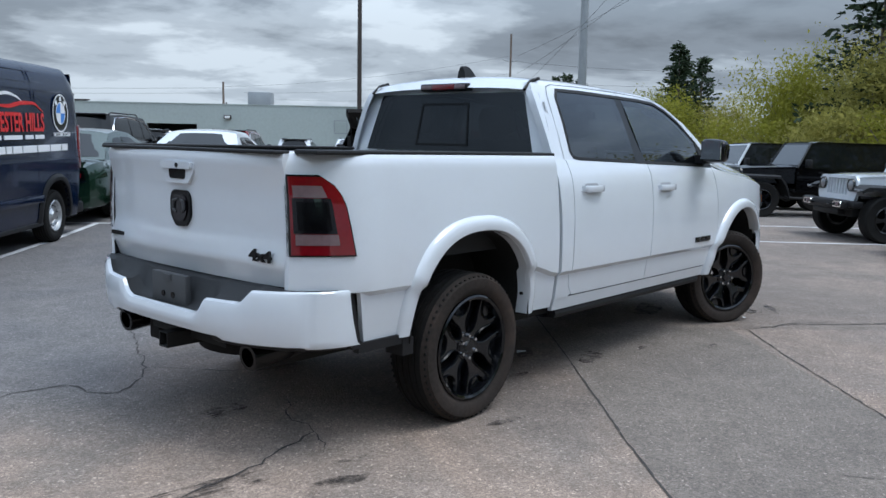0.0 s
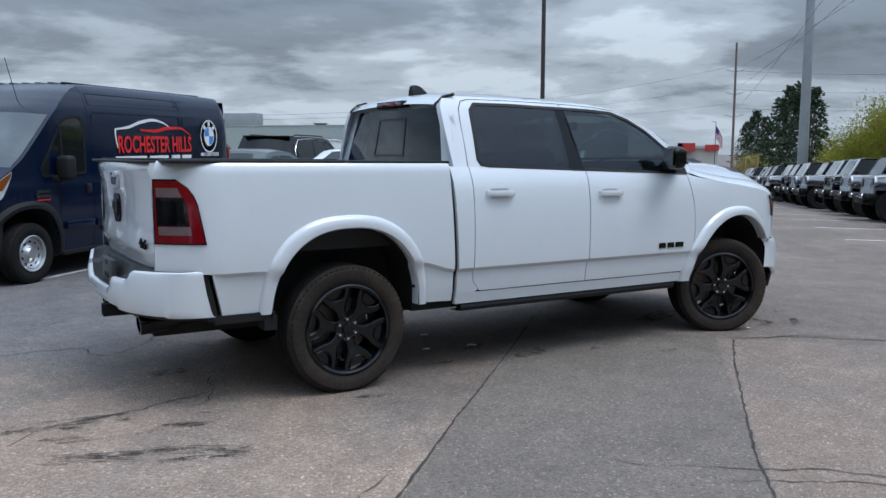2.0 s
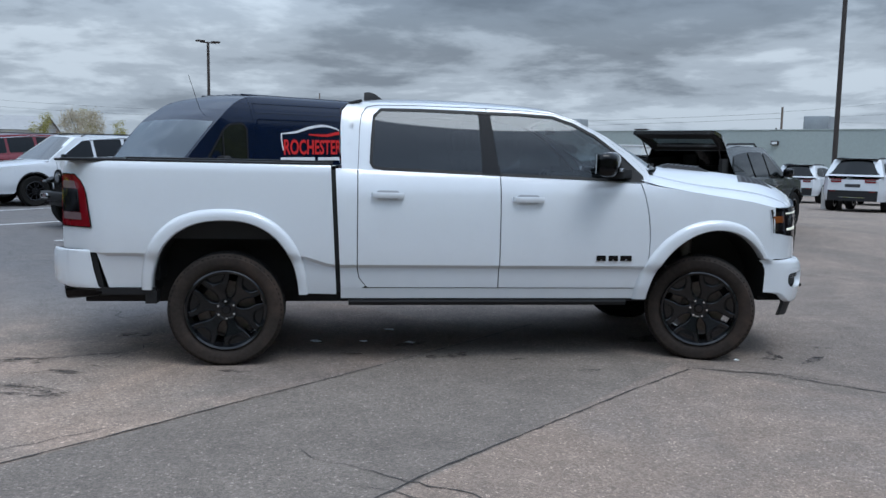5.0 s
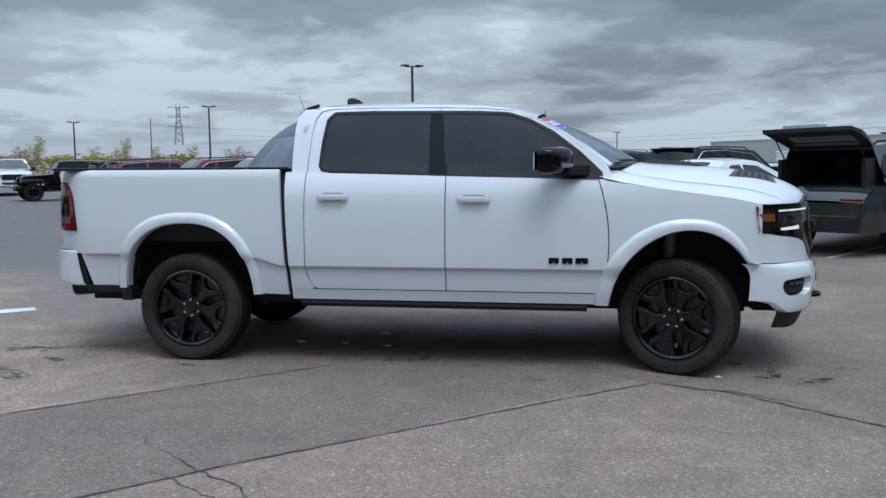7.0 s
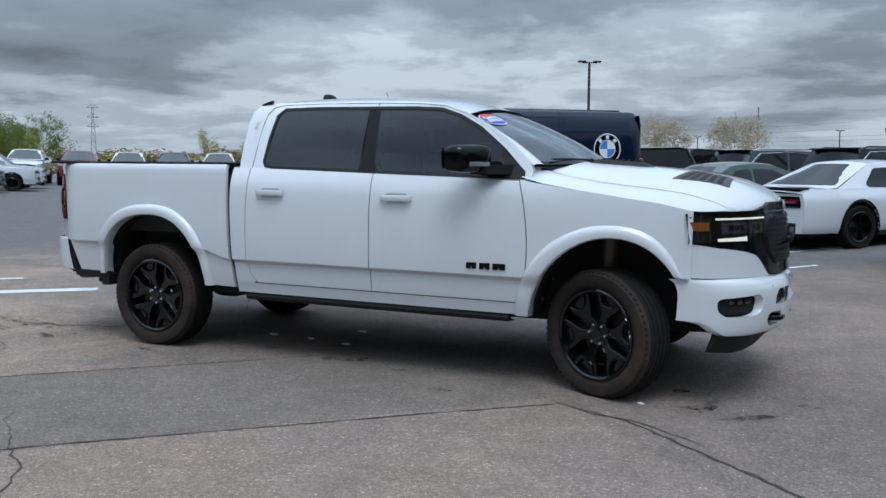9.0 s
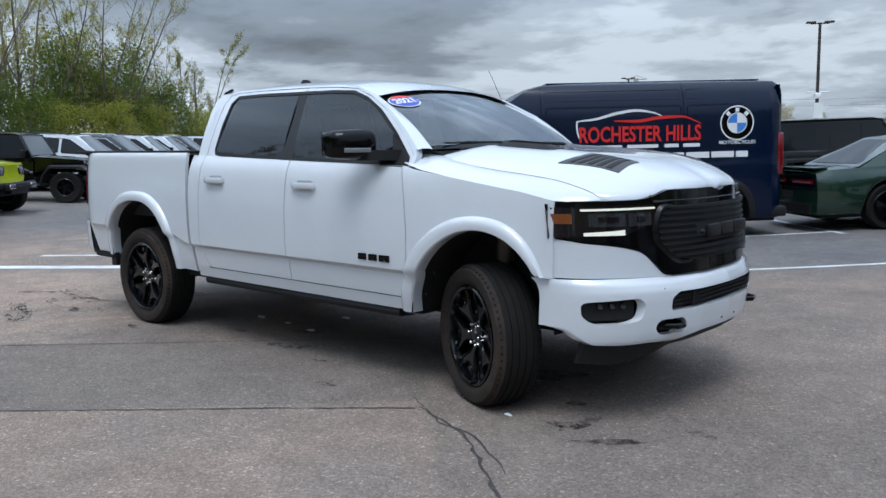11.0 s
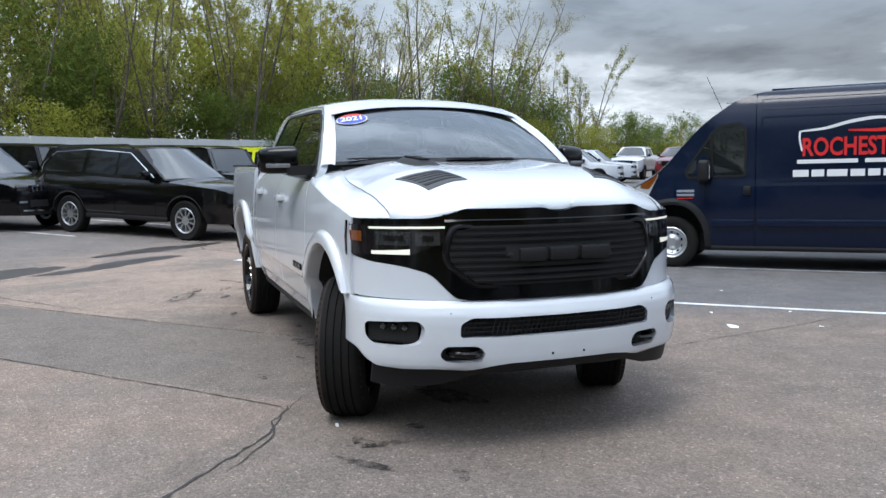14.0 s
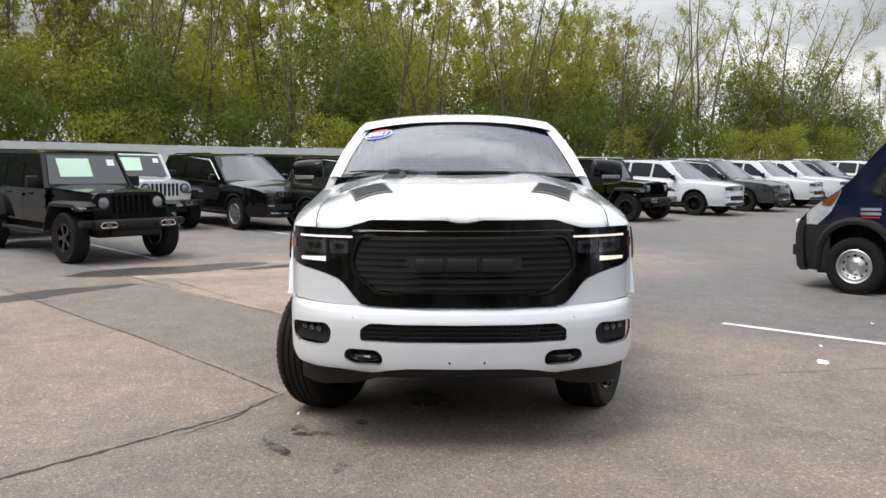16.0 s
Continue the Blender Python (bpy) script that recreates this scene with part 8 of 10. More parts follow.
def shell_car(name, s, paint_mat, label, category="car", rim_mat=STEEL):
    """A closed car from its side profile. x forward from the rear axle, z up from the ground."""
    c = thing(name, Matrix.Identity(4), label, category)
    wb, xf, xr, hw = s["wb"], s["wb"] + s["fo"], -s["ro"], s["hw"]
    sill = s["sill"]
    prof = [(sill, hw - 0.06), (sill + 0.10, hw - 0.015), (0.62, hw), (0.80, hw - 0.005), (s["belt"] - 0.10, hw - 0.03), (s["belt"], hw - 0.075), (s["belt"] + 0.2, hw - 0.12)]

    def sb(x):
        d = 0.0
        if x > xf - 0.62:
            d += s.get("fb", 0.30) * ((x - xf + 0.62) / 0.62) ** 2.2
        if x < xr + 0.45:
            d += s.get("rb", 0.20) * ((xr + 0.45 - x) / 0.45) ** 2.2
        return d

    def sy(x, z):
        return smooth_table(prof, z) - sb(x)

    def shoulder(x):
        return smooth_table(s["shoulder"], x)

    R_ = s["R"]
    ra = (0.0, R_ + 0.075, R_ + 0.075, sill, 2 * R_ + 0.07 - sill, 2.1, 2.1)
    fa = (wb, R_ + 0.075, R_ + 0.075, sill, 2 * R_ + 0.07 - sill, 2.1, 2.1)

    def columns(a, b):
        ex = [q for sp_ in (ra, fa) for q in arch_columns(sp_)]
        return spaced(a, b, 0.14, ex)

    def bottom(x):
        z = s["end_low"] if x > wb + 0.45 or x < -0.45 else sill
        for sp_ in (ra, fa):
            za = arch(x, *sp_)
            if za:
                z = max(z, za)
        return z

    cuts = [xr] + s["cuts"] + [xf]
    names = s.get("panel_names", ["rear_quarter", "rear_door", "front_door", "front_fender"])
    for (a, b), nm in zip(zip(cuts, cuts[1:]), names):
        xs_ = columns(a + 0.005, b - 0.005)
        rows = []
        for x in xs_:
            zb, zt = bottom(x), shoulder(x)
            rows.append([(x, -sy(x, zb + (zt - zb) * t), zb + (zt - zb) * t) for t in (0, 0.08, 0.2, 0.35, 0.5, 0.65, 0.8, 0.9, 1.0)])
        both_sides(nm, flange(grid(rows), (0, 0.025, 0)), paint_mat, c)
    for sp_ in (ra, fa):
        rows = []
        for i in range(25):
            g = math.sin(radians(-90 + 180 * i / 24))
            x = sp_[0] + sp_[1] * g
            z = arch(min(max(x, sp_[0] - sp_[1] * 0.9999), sp_[0] + sp_[1] * 0.9999), *sp_) or sill
            rows.append([(x, -sy(x, z) - 0.012, z + 0.035), (x, -sy(x, z) - 0.014, z), (x, -0.5, z)])
        both_sides("wheel_arch", grid(rows), s.get("arch_mat", UNDER), c)
    part("underbody", box(xr + 0.15, xf - 0.2, -hw + 0.28, hw - 0.28, sill - 0.06, 0.75), UNDER, c)
    both_sides("side_skirt", box(R_ + 0.06, wb - R_ - 0.06, -hw + 0.02, -hw + 0.12, sill - 0.06, sill + 0.03, 0.02), s.get("low_mat", PLASTIC), c)

    bulge = s.get("bulge", 0.12)

    def nose_pt(y, z, out=0.0):
        hwf = sy(xf, 0.7)
        return (xf + bulge * (1 - (y / hwf) ** 2) - s.get("lean", 0.12) * (z - 0.6) + out, y, z)

    def tail_pt(y, z, out=0.0):
        hwr = sy(xr, 0.7)
        return (xr - 0.06 * (1 - (y / hwr) ** 2) + s.get("tail_lean", 0.10) * (z - 0.6) - out, y, z)

    def patch(fn, y0, y1, z0, z1, out, n=10, m=3):
        rows = [[fn(y0 + (y1 - y0) * i / n, z0 + (z1 - z0) * j / m, out) for j in range(m + 1)] for i in range(n + 1)]
        return flange(grid(rows), (-0.03 if fn is nose_pt else 0.03, 0, 0))

    zf, zr = shoulder(xf), shoulder(xr)
    rows = []
    for i in range(17):
        w = -1 + i / 8
        r = []
        for j in range(9):
            z = s["end_low"] + (zf - s["end_low"]) * j / 8
            ye = sy(xf, z)
            px, py, pz = nose_pt(w * ye, z)
            if j == 8:
                px -= 0.03
            r.append((px if abs(w) < 1 else xf, py, pz))
        rows.append(r)
    front = part("front_bumper", grid(rows), paint_mat, c, sharp=50)
    rows = []
    for i in range(13):
        w = -1 + i / 6
        r = []
        for j in range(9):
            z = s["end_low"] + (zr - s["end_low"]) * j / 8
            ye = sy(xr, z)
            px, py, pz = tail_pt(w * ye, z)
            r.append((px if abs(w) < 1 else xr, py, pz))
        rows.append(list(reversed(r)))
    rear = part("rear_panel", grid(rows), paint_mat, c, sharp=50)
    # hood
    cx, cz = s["A"]
    rows = []
    for i in range(13):
        t = i / 12
        r = []
        for k in range(-8, 9):
            w = k / 8
            x = cx - 0.1 + t * (xf - cx + 0.1)
            ye = sy(x, shoulder(x)) - 0.004
            xx = x + (bulge * (1 - w * w) - 0.12 * (zf - 0.6) * (1 if abs(w) < 1 else 0)) * t ** 3
            zz = shoulder(x) + (s.get("crown", 0.06) * (1 - abs(w) ** 2.5)) * (1 - 0.75 * t ** 4)
            r.append((xx, ye * w, zz))
        rows.append(r)
    part("hood", grid(rows), paint_mat, c, sharp=60)
    # deck behind the cabin
    dx, dz = s["D"]
    if dx > xr + 0.25:
        rows = []
        for i in range(7):
            x = xr + (dx - xr) * i / 6
            ye = sy(x, shoulder(x)) - 0.004
            rows.append([(x - 0.05 * (1 - (k / 4) ** 2) * (1 - i / 6), ye * k / 4, shoulder(x) + 0.035 * (1 - abs(k / 4) ** 2.5)) for k in range(-4, 5)])
        part("deck", grid(rows), paint_mat, c, sharp=60)
    # cabin
    bx, bz = s["B"]
    ex_, ez = s["C"]
    roof_hw = s["rw"]
    belt_y = lambda x: sy(x, shoulder(x)) - 0.01

    def cab_y(x, z):
        z0_ = shoulder(x)
        t = max(0.0, min(1.0, (z - z0_) / (s["H"] - z0_)))
        return belt_y(min(max(x, xr + 0.3), cx)) + (roof_hw - belt_y(min(max(x, xr + 0.3), cx))) * t ** 1.15

    def on_side(out=0.0):
        return lambda x, z: (x, -(cab_y(x, z) + out), z)

    top_line = [(ex_, ez)] + [(ex_ + (bx - ex_) * t, ez + (bz - ez) * t + s.get("arc", 0.04) * math.sin(math.pi * t)) for t in (0.2, 0.4, 0.6, 0.8)] + [(bx, bz)]
    low_line = [(x, shoulder(x) - 0.01) for x in spaced(max(dx, xr + 0.02), cx, 0.35)]
    frame_poly = ccw(low_line + [(cx, cz)] + list(reversed(top_line)))
    both_sides("cabin_side", sheet([frame_poly], on_side()), paint_mat if not s.get("top_mat") else s["top_mat"], c)
    for poly in s["panes"]:
        both_sides("side_window", flange(sheet([ccw(rounded(poly, 0.05, 3))], on_side(0.006)), (0, 0.01, 0)), SIDEPANE, c)
    if s.get("chrome"):
        both_sides("window_trim", tube([(x, -(cab_y(x, z) + 0.008), z) for x, z in s["chrome"]], 0.012, 5), CHROME, c)
    rows = []
    for i, (x, z) in enumerate(top_line):
        ye = cab_y(x, z)
        rows.append([(x, ye * k / 6, z + 0.045 * (1 - abs(k / 6) ** 3)) for k in range(-6, 7)])
    part("roof", grid([list(reversed(r)) for r in rows]), s.get("top_mat") or paint_mat, c, sharp=60)

    def slab(x0_, z0_, x1_, z1_, yb, yt, crown, inset_=0.0, lo=0.0, hi=1.0):
        rows = []
        for j in range(7):
            t = lo + (hi - lo) * j / 6
            x, z = x0_ + (x1_ - x0_) * t, z0_ + (z1_ - z0_) * t
            ye = (yb + (yt - yb) * t) - inset_
            sgn = 1 if x0_ > x1_ else -1
            rows.append([(x + sgn * crown * (1 - (k / 6) ** 2), ye * k / 6, z + 0.045 * t * (1 - abs(k / 6) ** 3)) for k in range(-6, 7)])
        return grid(rows)

    part("windshield_frame", slab(cx, cz, bx, bz, cab_y(cx, cz), cab_y(bx, bz), 0.10), paint_mat, c, sharp=60)
    wsg = slab(cx, cz, bx, bz, cab_y(cx, cz), cab_y(bx, bz), 0.10, 0.05, 0.04, 0.95)
    part("windshield", ([(x + 0.008, y, z + 0.006) for x, y, z in wsg[0]], wsg[1]), PANE, c, sharp=60)
    part("rear_frame", slab(dx, dz, ex_, ez, cab_y(max(dx, xr + 0.02), dz), cab_y(ex_, ez), 0.05), paint_mat, c, sharp=60)
    rg = slab(dx, dz, ex_, ez, cab_y(max(dx, xr + 0.02), dz), cab_y(ex_, ez), 0.05, 0.10, 0.10, 0.90)
    part("rear_window", ([(x - 0.010, y, z + 0.004) for x, y, z in rg[0]], rg[1]), SIDEPANE, c, sharp=60)
    # lamps, grille, bumpers
    hwf, hwr = sy(xf, 0.75), sy(xr, 0.8)
    for g_ in s["front_parts"]:
        nm, y0, y1, z0_, z1_, mat, both, out = g_
        part(nm, patch(nose_pt, y0 * hwf, y1 * hwf, z0_, z1_, out), mat, c)
        if both:
            part(nm, patch(nose_pt, -y1 * hwf, -y0 * hwf, z0_, z1_, out), mat, c)
    for k in range(s.get("slots", 0)):
        y = (-0.5 + (k + 0.5) / s["slots"]) * 2 * 0.52 * hwf
        zz = s["slot_z"]
        part("grille_slot", merge(patch(nose_pt, y - 0.050, y - 0.040, zz[0], zz[1], 0.022, 1, 1), patch(nose_pt, y + 0.040, y + 0.050, zz[0], zz[1], 0.022, 1, 1), patch(nose_pt, y - 0.050, y + 0.050, zz[0] - 0.008, zz[0], 0.022, 1, 1), patch(nose_pt, y - 0.050, y + 0.050, zz[1], zz[1] + 0.008, 0.022, 1, 1)), s.get("slot_mat", CHROME), c)
    for g_ in s["rear_parts"]:
        nm, y0, y1, z0_, z1_, mat, both, out = g_
        part(nm, patch(tail_pt, y0 * hwr, y1 * hwr, z0_, z1_, out), mat, c)
        if both:
            part(nm, patch(tail_pt, -y1 * hwr, -y0 * hwr, z0_, z1_, out), mat, c)
    for x in s.get("handles", ()):
        z = shoulder(x) - 0.13
        both_sides("door_handle", box(x - 0.10, x + 0.10, -sy(x, z) - 0.03, -sy(x, z) + 0.01, z - 0.015, z + 0.018, 0.01), paint_mat, c)
    mx = cx - 0.42
    both_sides("side_mirror", merge(box(mx, mx + 0.14, -hw - 0.16, -hw + 0.02, shoulder(mx) + 0.03, shoulder(mx) + 0.19, 0.04), box(mx + 0.02, mx + 0.10, -hw, -hw + 0.12, shoulder(mx), shoulder(mx) + 0.05)), s.get("mirror_mat", BLACK), c)
    if s.get("rails"):
        both_sides("roof_rail", tube([(ex_ + 0.15, -roof_hw + 0.06, ez + 0.02), (ex_ + 0.3, -roof_hw + 0.06, ez + 0.07), (bx - 0.35, -roof_hw + 0.06, bz + 0.085), (bx - 0.2, -roof_hw + 0.06, bz + 0.03)], 0.018, 6), s.get("rail_mat", PLASTIC), c)
    if s.get("spoiler"):
        part("spoiler", box(ex_ - 0.16, ex_ + 0.10, -roof_hw + 0.05, roof_hw - 0.05, ez + 0.0, ez + 0.04, 0.015), s["spoiler"], c)
    for x in (0.0, wb):
        for sgn in (-1, 1):
            plain_wheel(c, x, sgn * (hw - 0.125), R_, s["rim"], s.get("tw", 0.245), rim_mat, s.get("style", "split"))
    return c


def suv_spec(grille="slots", **over):
    s = dict(wb=3.09, fo=0.93, ro=1.15, hw=0.975, R=0.385, rim=0.245, sill=0.40, belt=1.15, end_low=0.34, H=1.80, rw=0.70,
             shoulder=[(-1.15, 1.06), (-0.95, 1.17), (0, 1.19), (1.0, 1.165), (2.3, 1.12), (3.2, 1.06), (3.8, 1.0), (4.02, 0.90)], cuts=[0.42, 1.28, 2.36],
             A=(2.55, 1.14), B=(1.70, 1.74), C=(-0.80, 1.72), D=(-1.10, 1.15), crown=0.07, rails=True, chrome=[(2.28, 1.18), (1.55, 1.655), (0.4, 1.72), (-0.55, 1.66), (-0.86, 1.42), (-0.9, 1.24)],
             panes=[[(2.25, 1.175), (1.60, 1.63), (1.32, 1.66), (1.30, 1.21)], [(1.22, 1.215), (1.24, 1.665), (0.44, 1.69), (0.40, 1.235)], [(0.30, 1.24), (0.34, 1.69), (-0.50, 1.64), (-0.82, 1.40), (-0.78, 1.26)]],
             front_parts=[("grille_band", -0.60, 0.60, 0.83, 0.96, BLACK, False, 0.014), ("headlamp", 0.60, 0.98, 0.85, 0.95, SMOKE, True, 0.014), ("lamp_strip", 0.64, 0.97, 0.925, 0.942, LAMPGREY, True, 0.020), ("lower_grille", -0.62, 0.62, 0.52, 0.66, UNDER, False, 0.012), ("chrome_lip", -0.85, 0.85, 0.43, 0.46, CHROME, False, 0.03), ("fog_lamp", 0.70, 0.92, 0.60, 0.64, LAMPGREY, True, 0.014), ("chin", -0.95, 0.95, 0.35, 0.42, PLASTIC, False, 0.014)],
             slots=7, slot_z=(0.85, 0.94), rear_parts=[("tail_lamp", 0.42, 1.0, 0.98, 1.06, REDLENS, True, 0.012), ("bumper_pad", -0.95, 0.95, 0.42, 0.60, PLASTIC, False, 0.03), ("chrome_strip", -0.9, 0.9, 0.615, 0.635, CHROME, False, 0.035), ("plate_pocket", -0.25, 0.25, 0.78, 0.92, UNDER, False, 0.006), ("plate", -0.20, 0.20, 0.80, 0.90, PAPER, False, 0.012)],
             handles=(0.62, 1.52), spoiler=BLACK)
    s.update(over)
    return s


def coupe_spec():
    return dict(wb=2.95, fo=0.98, ro=1.10, hw=0.96, R=0.36, rim=0.255, sill=0.26, belt=0.98, end_low=0.28, H=1.45, rw=0.60, fb=0.14, rb=0.12, bulge=0.06, lean=0.05,
                shoulder=[(-1.10, 0.93), (-0.9, 0.985), (0.0, 1.0), (0.7, 0.965), (1.5, 0.94), (2.3, 0.93), (3.2, 0.89), (3.93, 0.82)], cuts=[0.95, 2.25], panel_names=["rear_quarter", "front_door", "front_fender"],
                A=(2.35, 0.97), B=(1.45, 1.38), C=(0.45, 1.40), D=(-0.45, 1.01), crown=0.05, arc=0.035, chrome=None,
                panes=[[(1.98, 0.985), (1.36, 1.30), (0.92, 1.335), (0.86, 0.99)], [(0.80, 1.0), (0.84, 1.335), (0.52, 1.32), (0.22, 1.08), (0.24, 1.02)]],
                front_parts=[("grille", -0.9, 0.9, 0.60, 0.74, UNDER, False, 0.01)],
                rear_parts=[("lamp_panel", -0.93, 0.93, 0.72, 0.885, GLOSSBLACK, False, 0.012), ("lamp_edge", -0.93, 0.93, 0.700, 0.716, CHROME, False, 0.014), ("tail_lamp", 0.14, 0.86, 0.765, 0.835, REDLENS, True, 0.022), ("lamp_bar", 0.20, 0.80, 0.778, 0.806, CLEARLENS, True, 0.028), ("bumper_pad", -0.85, 0.85, 0.29, 0.45, PLASTIC, False, 0.014), ("plate_pocket", -0.2, 0.2, 0.52, 0.64, UNDER, False, 0.008)],
                handles=(1.10,), style="five", tw=0.26)


def pickup_spec(top=None):
    return dict(wb=3.67, fo=1.0, ro=1.2, hw=1.02, R=0.40, rim=0.26, sill=0.55, belt=1.40, end_low=0.48, H=1.98, rw=0.70, fb=0.22, bulge=0.14,
                shoulder=[(-1.2, 1.44), (0.7, 1.46), (1.6, 1.40), (3.0, 1.36), (3.5, 1.32), (4.3, 1.22), (4.67, 1.14)], cuts=[0.78, 1.98, 3.12], panel_names=["bed_side", "rear_door", "front_door", "front_fender"],
                A=(3.25, 1.42), B=(2.55, 1.93), C=(0.95, 1.95), D=(0.80, 1.46), crown=0.10, chrome=None,
                panes=[[(3.0, 1.42), (2.5, 1.86), (2.0, 1.88), (2.0, 1.44)], [(1.88, 1.445), (1.86, 1.885), (1.10, 1.88), (1.02, 1.48)]],
                front_parts=[("grille", -0.62, 0.62, 0.86, 1.16, BLACK, False, 0.02), ("headlamp", 0.64, 0.99, 1.0, 1.14, LAMPGREY, True, 0.016), ("lower_grille", -0.6, 0.6, 0.62, 0.74, UNDER, False, 0.014), ("chin", -0.9, 0.9, 0.48, 0.54, PLASTIC, False, 0.014)],
                rear_parts=[("tail_lamp", 0.86, 1.0, 1.0, 1.35, REDLENS, True, 0.012)], handles=(1.1, 2.2), style="five", tw=0.28)


def place_all(base, spots):
    """Moves the car to its first spot and copies it to the others."""
    base.matrix_basis = spots[0]
    for m in spots[1:]:
        copy_thing(base, m)


def off_roader(paint_mat, top_mat, label, papers=False):
    """A boxy off-road car with flat fenders and a seven-slot grille."""
    c = thing("off_road_car", Matrix.Identity(4), label, "car", "parked off-road cars")
    wb, hw, R_ = 3.01, 0.79, 0.41
    # tub: side panels with squared wheel openings
    def side(x0, x1, lowf):
        xs_ = spaced(x0, x1, 0.1)
        rows = [[(x, -(hw + 0.012 * math.sin(math.pi * t)), lowf(x) + (1.16 - lowf(x)) * t) for t in (0, 0.15, 0.4, 0.7, 0.93, 1.0)] for x in xs_]
        return flange(grid(rows), (0, 0.03, 0))
    lowr = lambda x: 0.98 if abs(x) < 0.46 else (0.62 if x < 0 else 0.60) if abs(x) > 0.56 else 0.60 + 0.38 * (0.56 - abs(x)) / 0.10
    both_sides("rear_quarter", side(-0.78, 0.60, lowr), paint_mat, c)
    both_sides("rear_door", side(0.61, 1.28, lambda x: 0.60), paint_mat, c)
    both_sides("front_door", side(1.29, 2.16, lambda x: 0.60), paint_mat, c)
    part("tailgate", flange(grid([[(-0.79, y, z) for z in (0.62, 0.9, 1.16)] for y in (0.79, 0, -0.79)]), (0.03, 0, 0)), paint_mat, c)
    part("underbody", box(-0.7, 3.45, -0.55, 0.55, 0.42, 0.70), UNDER, c)
    part("tub_floor", box(-0.75, 2.2, -0.76, 0.76, 0.60, 0.66), UNDER, c)
    # hood and inner fenders
    hz = lambda x, w: lerp_table([(2.15, 1.20), (3.30, 1.145), (3.42, 1.12)], x) + 0.035 * (1 - abs(w) ** 2.4)
    hwid = lambda x: lerp_table([(2.15, 0.735), (3.42, 0.60)], x)
    rows = [[(x, hwid(x) * k / 6, hz(x, k / 6)) for k in range(-6, 7)] for x in spaced(2.17, 3.42, 0.18)]
    part("hood", flange(grid(rows), (0, 0, -0.04)), paint_mat, c, sharp=60)
    part("hood_side", merge(*[flange(grid([[(x, s * hwid(x), 0.80), (x, s * hwid(x), hz(x, 1) - 0.01)] for x in (2.17, 2.8, 3.42)]), (0, -s * 0.03, 0)) for s in (-1, 1)]), paint_mat, c)
    # grille
    gout = ccw(rounded([(-0.60, 0.70), (0.60, 0.70), (0.66, 0.86), (0.64, 1.06), (0.56, 1.145), (-0.56, 1.145), (-0.64, 1.06), (-0.66, 0.86)], 0.05))
    slots = [ccw(rounded([(y - 0.036, 0.80), (y + 0.036, 0.80), (y + 0.036, 1.10), (y - 0.036, 1.10)], 0.03, 2)) for y in [-0.30 + 0.1 * k for k in range(7)]]
    grille_ob = part("grille", flange(sheet([gout] + [list(reversed(q)) for q in slots], lambda y, z: (3.46 - 0.05 * (z - 0.9), y, z)), (-0.05, 0, 0)), paint_mat, c, "seven-slot grille")
    part("radiator", box(3.36, 3.39, -0.55, 0.55, 0.74, 1.12), UNDER, grille_ob)
    for s in (-1, 1):
        lamp = part("headlamp", moved(lathe([(0.0, 0.05), (0.05, 0.045), (0.085, 0.03), (0.092, 0.0), (0.105, 0.0), (0.108, -0.02)], 20, "x"), pose(3.455, s * 0.475, 0.985)), LAMPGREY, c)
        part("lamp_ring", moved(lathe([(0.088, 0.03), (0.108, 0.035), (0.115, 0.0)], 20, "x"), pose(3.455, s * 0.475, 0.985)), BLACK, lamp)
    # fender flares
    for x0 in (0.0, wb):
        top_z = 0.985 if x0 else 1.0
        pts = [(-0.62, 0.62), (-0.52, 0.86), (-0.38, top_z), (0.36, top_z), (0.52, 0.86 + 0.06 * (x0 > 0)), (0.60, 0.66)]
        if x0:
            pts = [(-0.66, 0.55), (-0.56, 0.80), (-0.42, top_z), (0.40, top_z + 0.01), (0.52, 0.93)]
        rows = []
        for px, pz in pts:
            rows.append([(x0 + px, -0.62 if x0 else -0.77, pz + 0.01), (x0 + px, -0.86, pz), (x0 + px, -0.94, pz - 0.025), (x0 + px * 0.97, -0.945, pz - 0.075), (x0 + px * 0.96, -0.90, pz - 0.08)])
        both_sides("fender_flare", grid(rows), paint_mat if x0 == -1 else PLASTIC, c, )
        both_sides("wheel_liner", grid([[(x0 + px * 0.94, -0.90, pz - 0.05), (x0 + px * 0.94, -0.45, pz - 0.05)] for px, pz in pts]), UNDER, c)
    for s in (-1, 1):
        part("turn_lamp", box(3.30, 3.56, s * 0.86 - 0.06, s * 0.86 + 0.06, 0.885, 0.925, 0.01), LAMPGREY, c)
    # bumpers, spare wheel, steps
    fbump = part("front_bumper", merge(box(3.50, 3.72, -0.72, 0.72, 0.56, 0.72, 0.04), box(3.46, 3.64, -0.90, -0.70, 0.60, 0.72, 0.03), box(3.46, 3.64, 0.70, 0.90, 0.60, 0.72, 0.03), box(3.5, 3.66, -0.45, 0.45, 0.46, 0.57, 0.03)), PLASTIC, c)
    for s in (-1, 1):
        part("fog_lamp", merge(moved(lathe([(0.0, 0.02), (0.045, 0.016), (0.05, 0.0)], 16, "x"), pose(3.72, s * 0.52, 0.645))), CLEARLENS, fbump)
        fog = rounded([(s * 0.52 - 0.13, 0.595), (s * 0.52 + 0.13, 0.595), (s * 0.52 + 0.15, 0.645), (s * 0.52 + 0.11, 0.70), (s * 0.52 - 0.11, 0.70), (s * 0.52 - 0.15, 0.645)], 0.03)
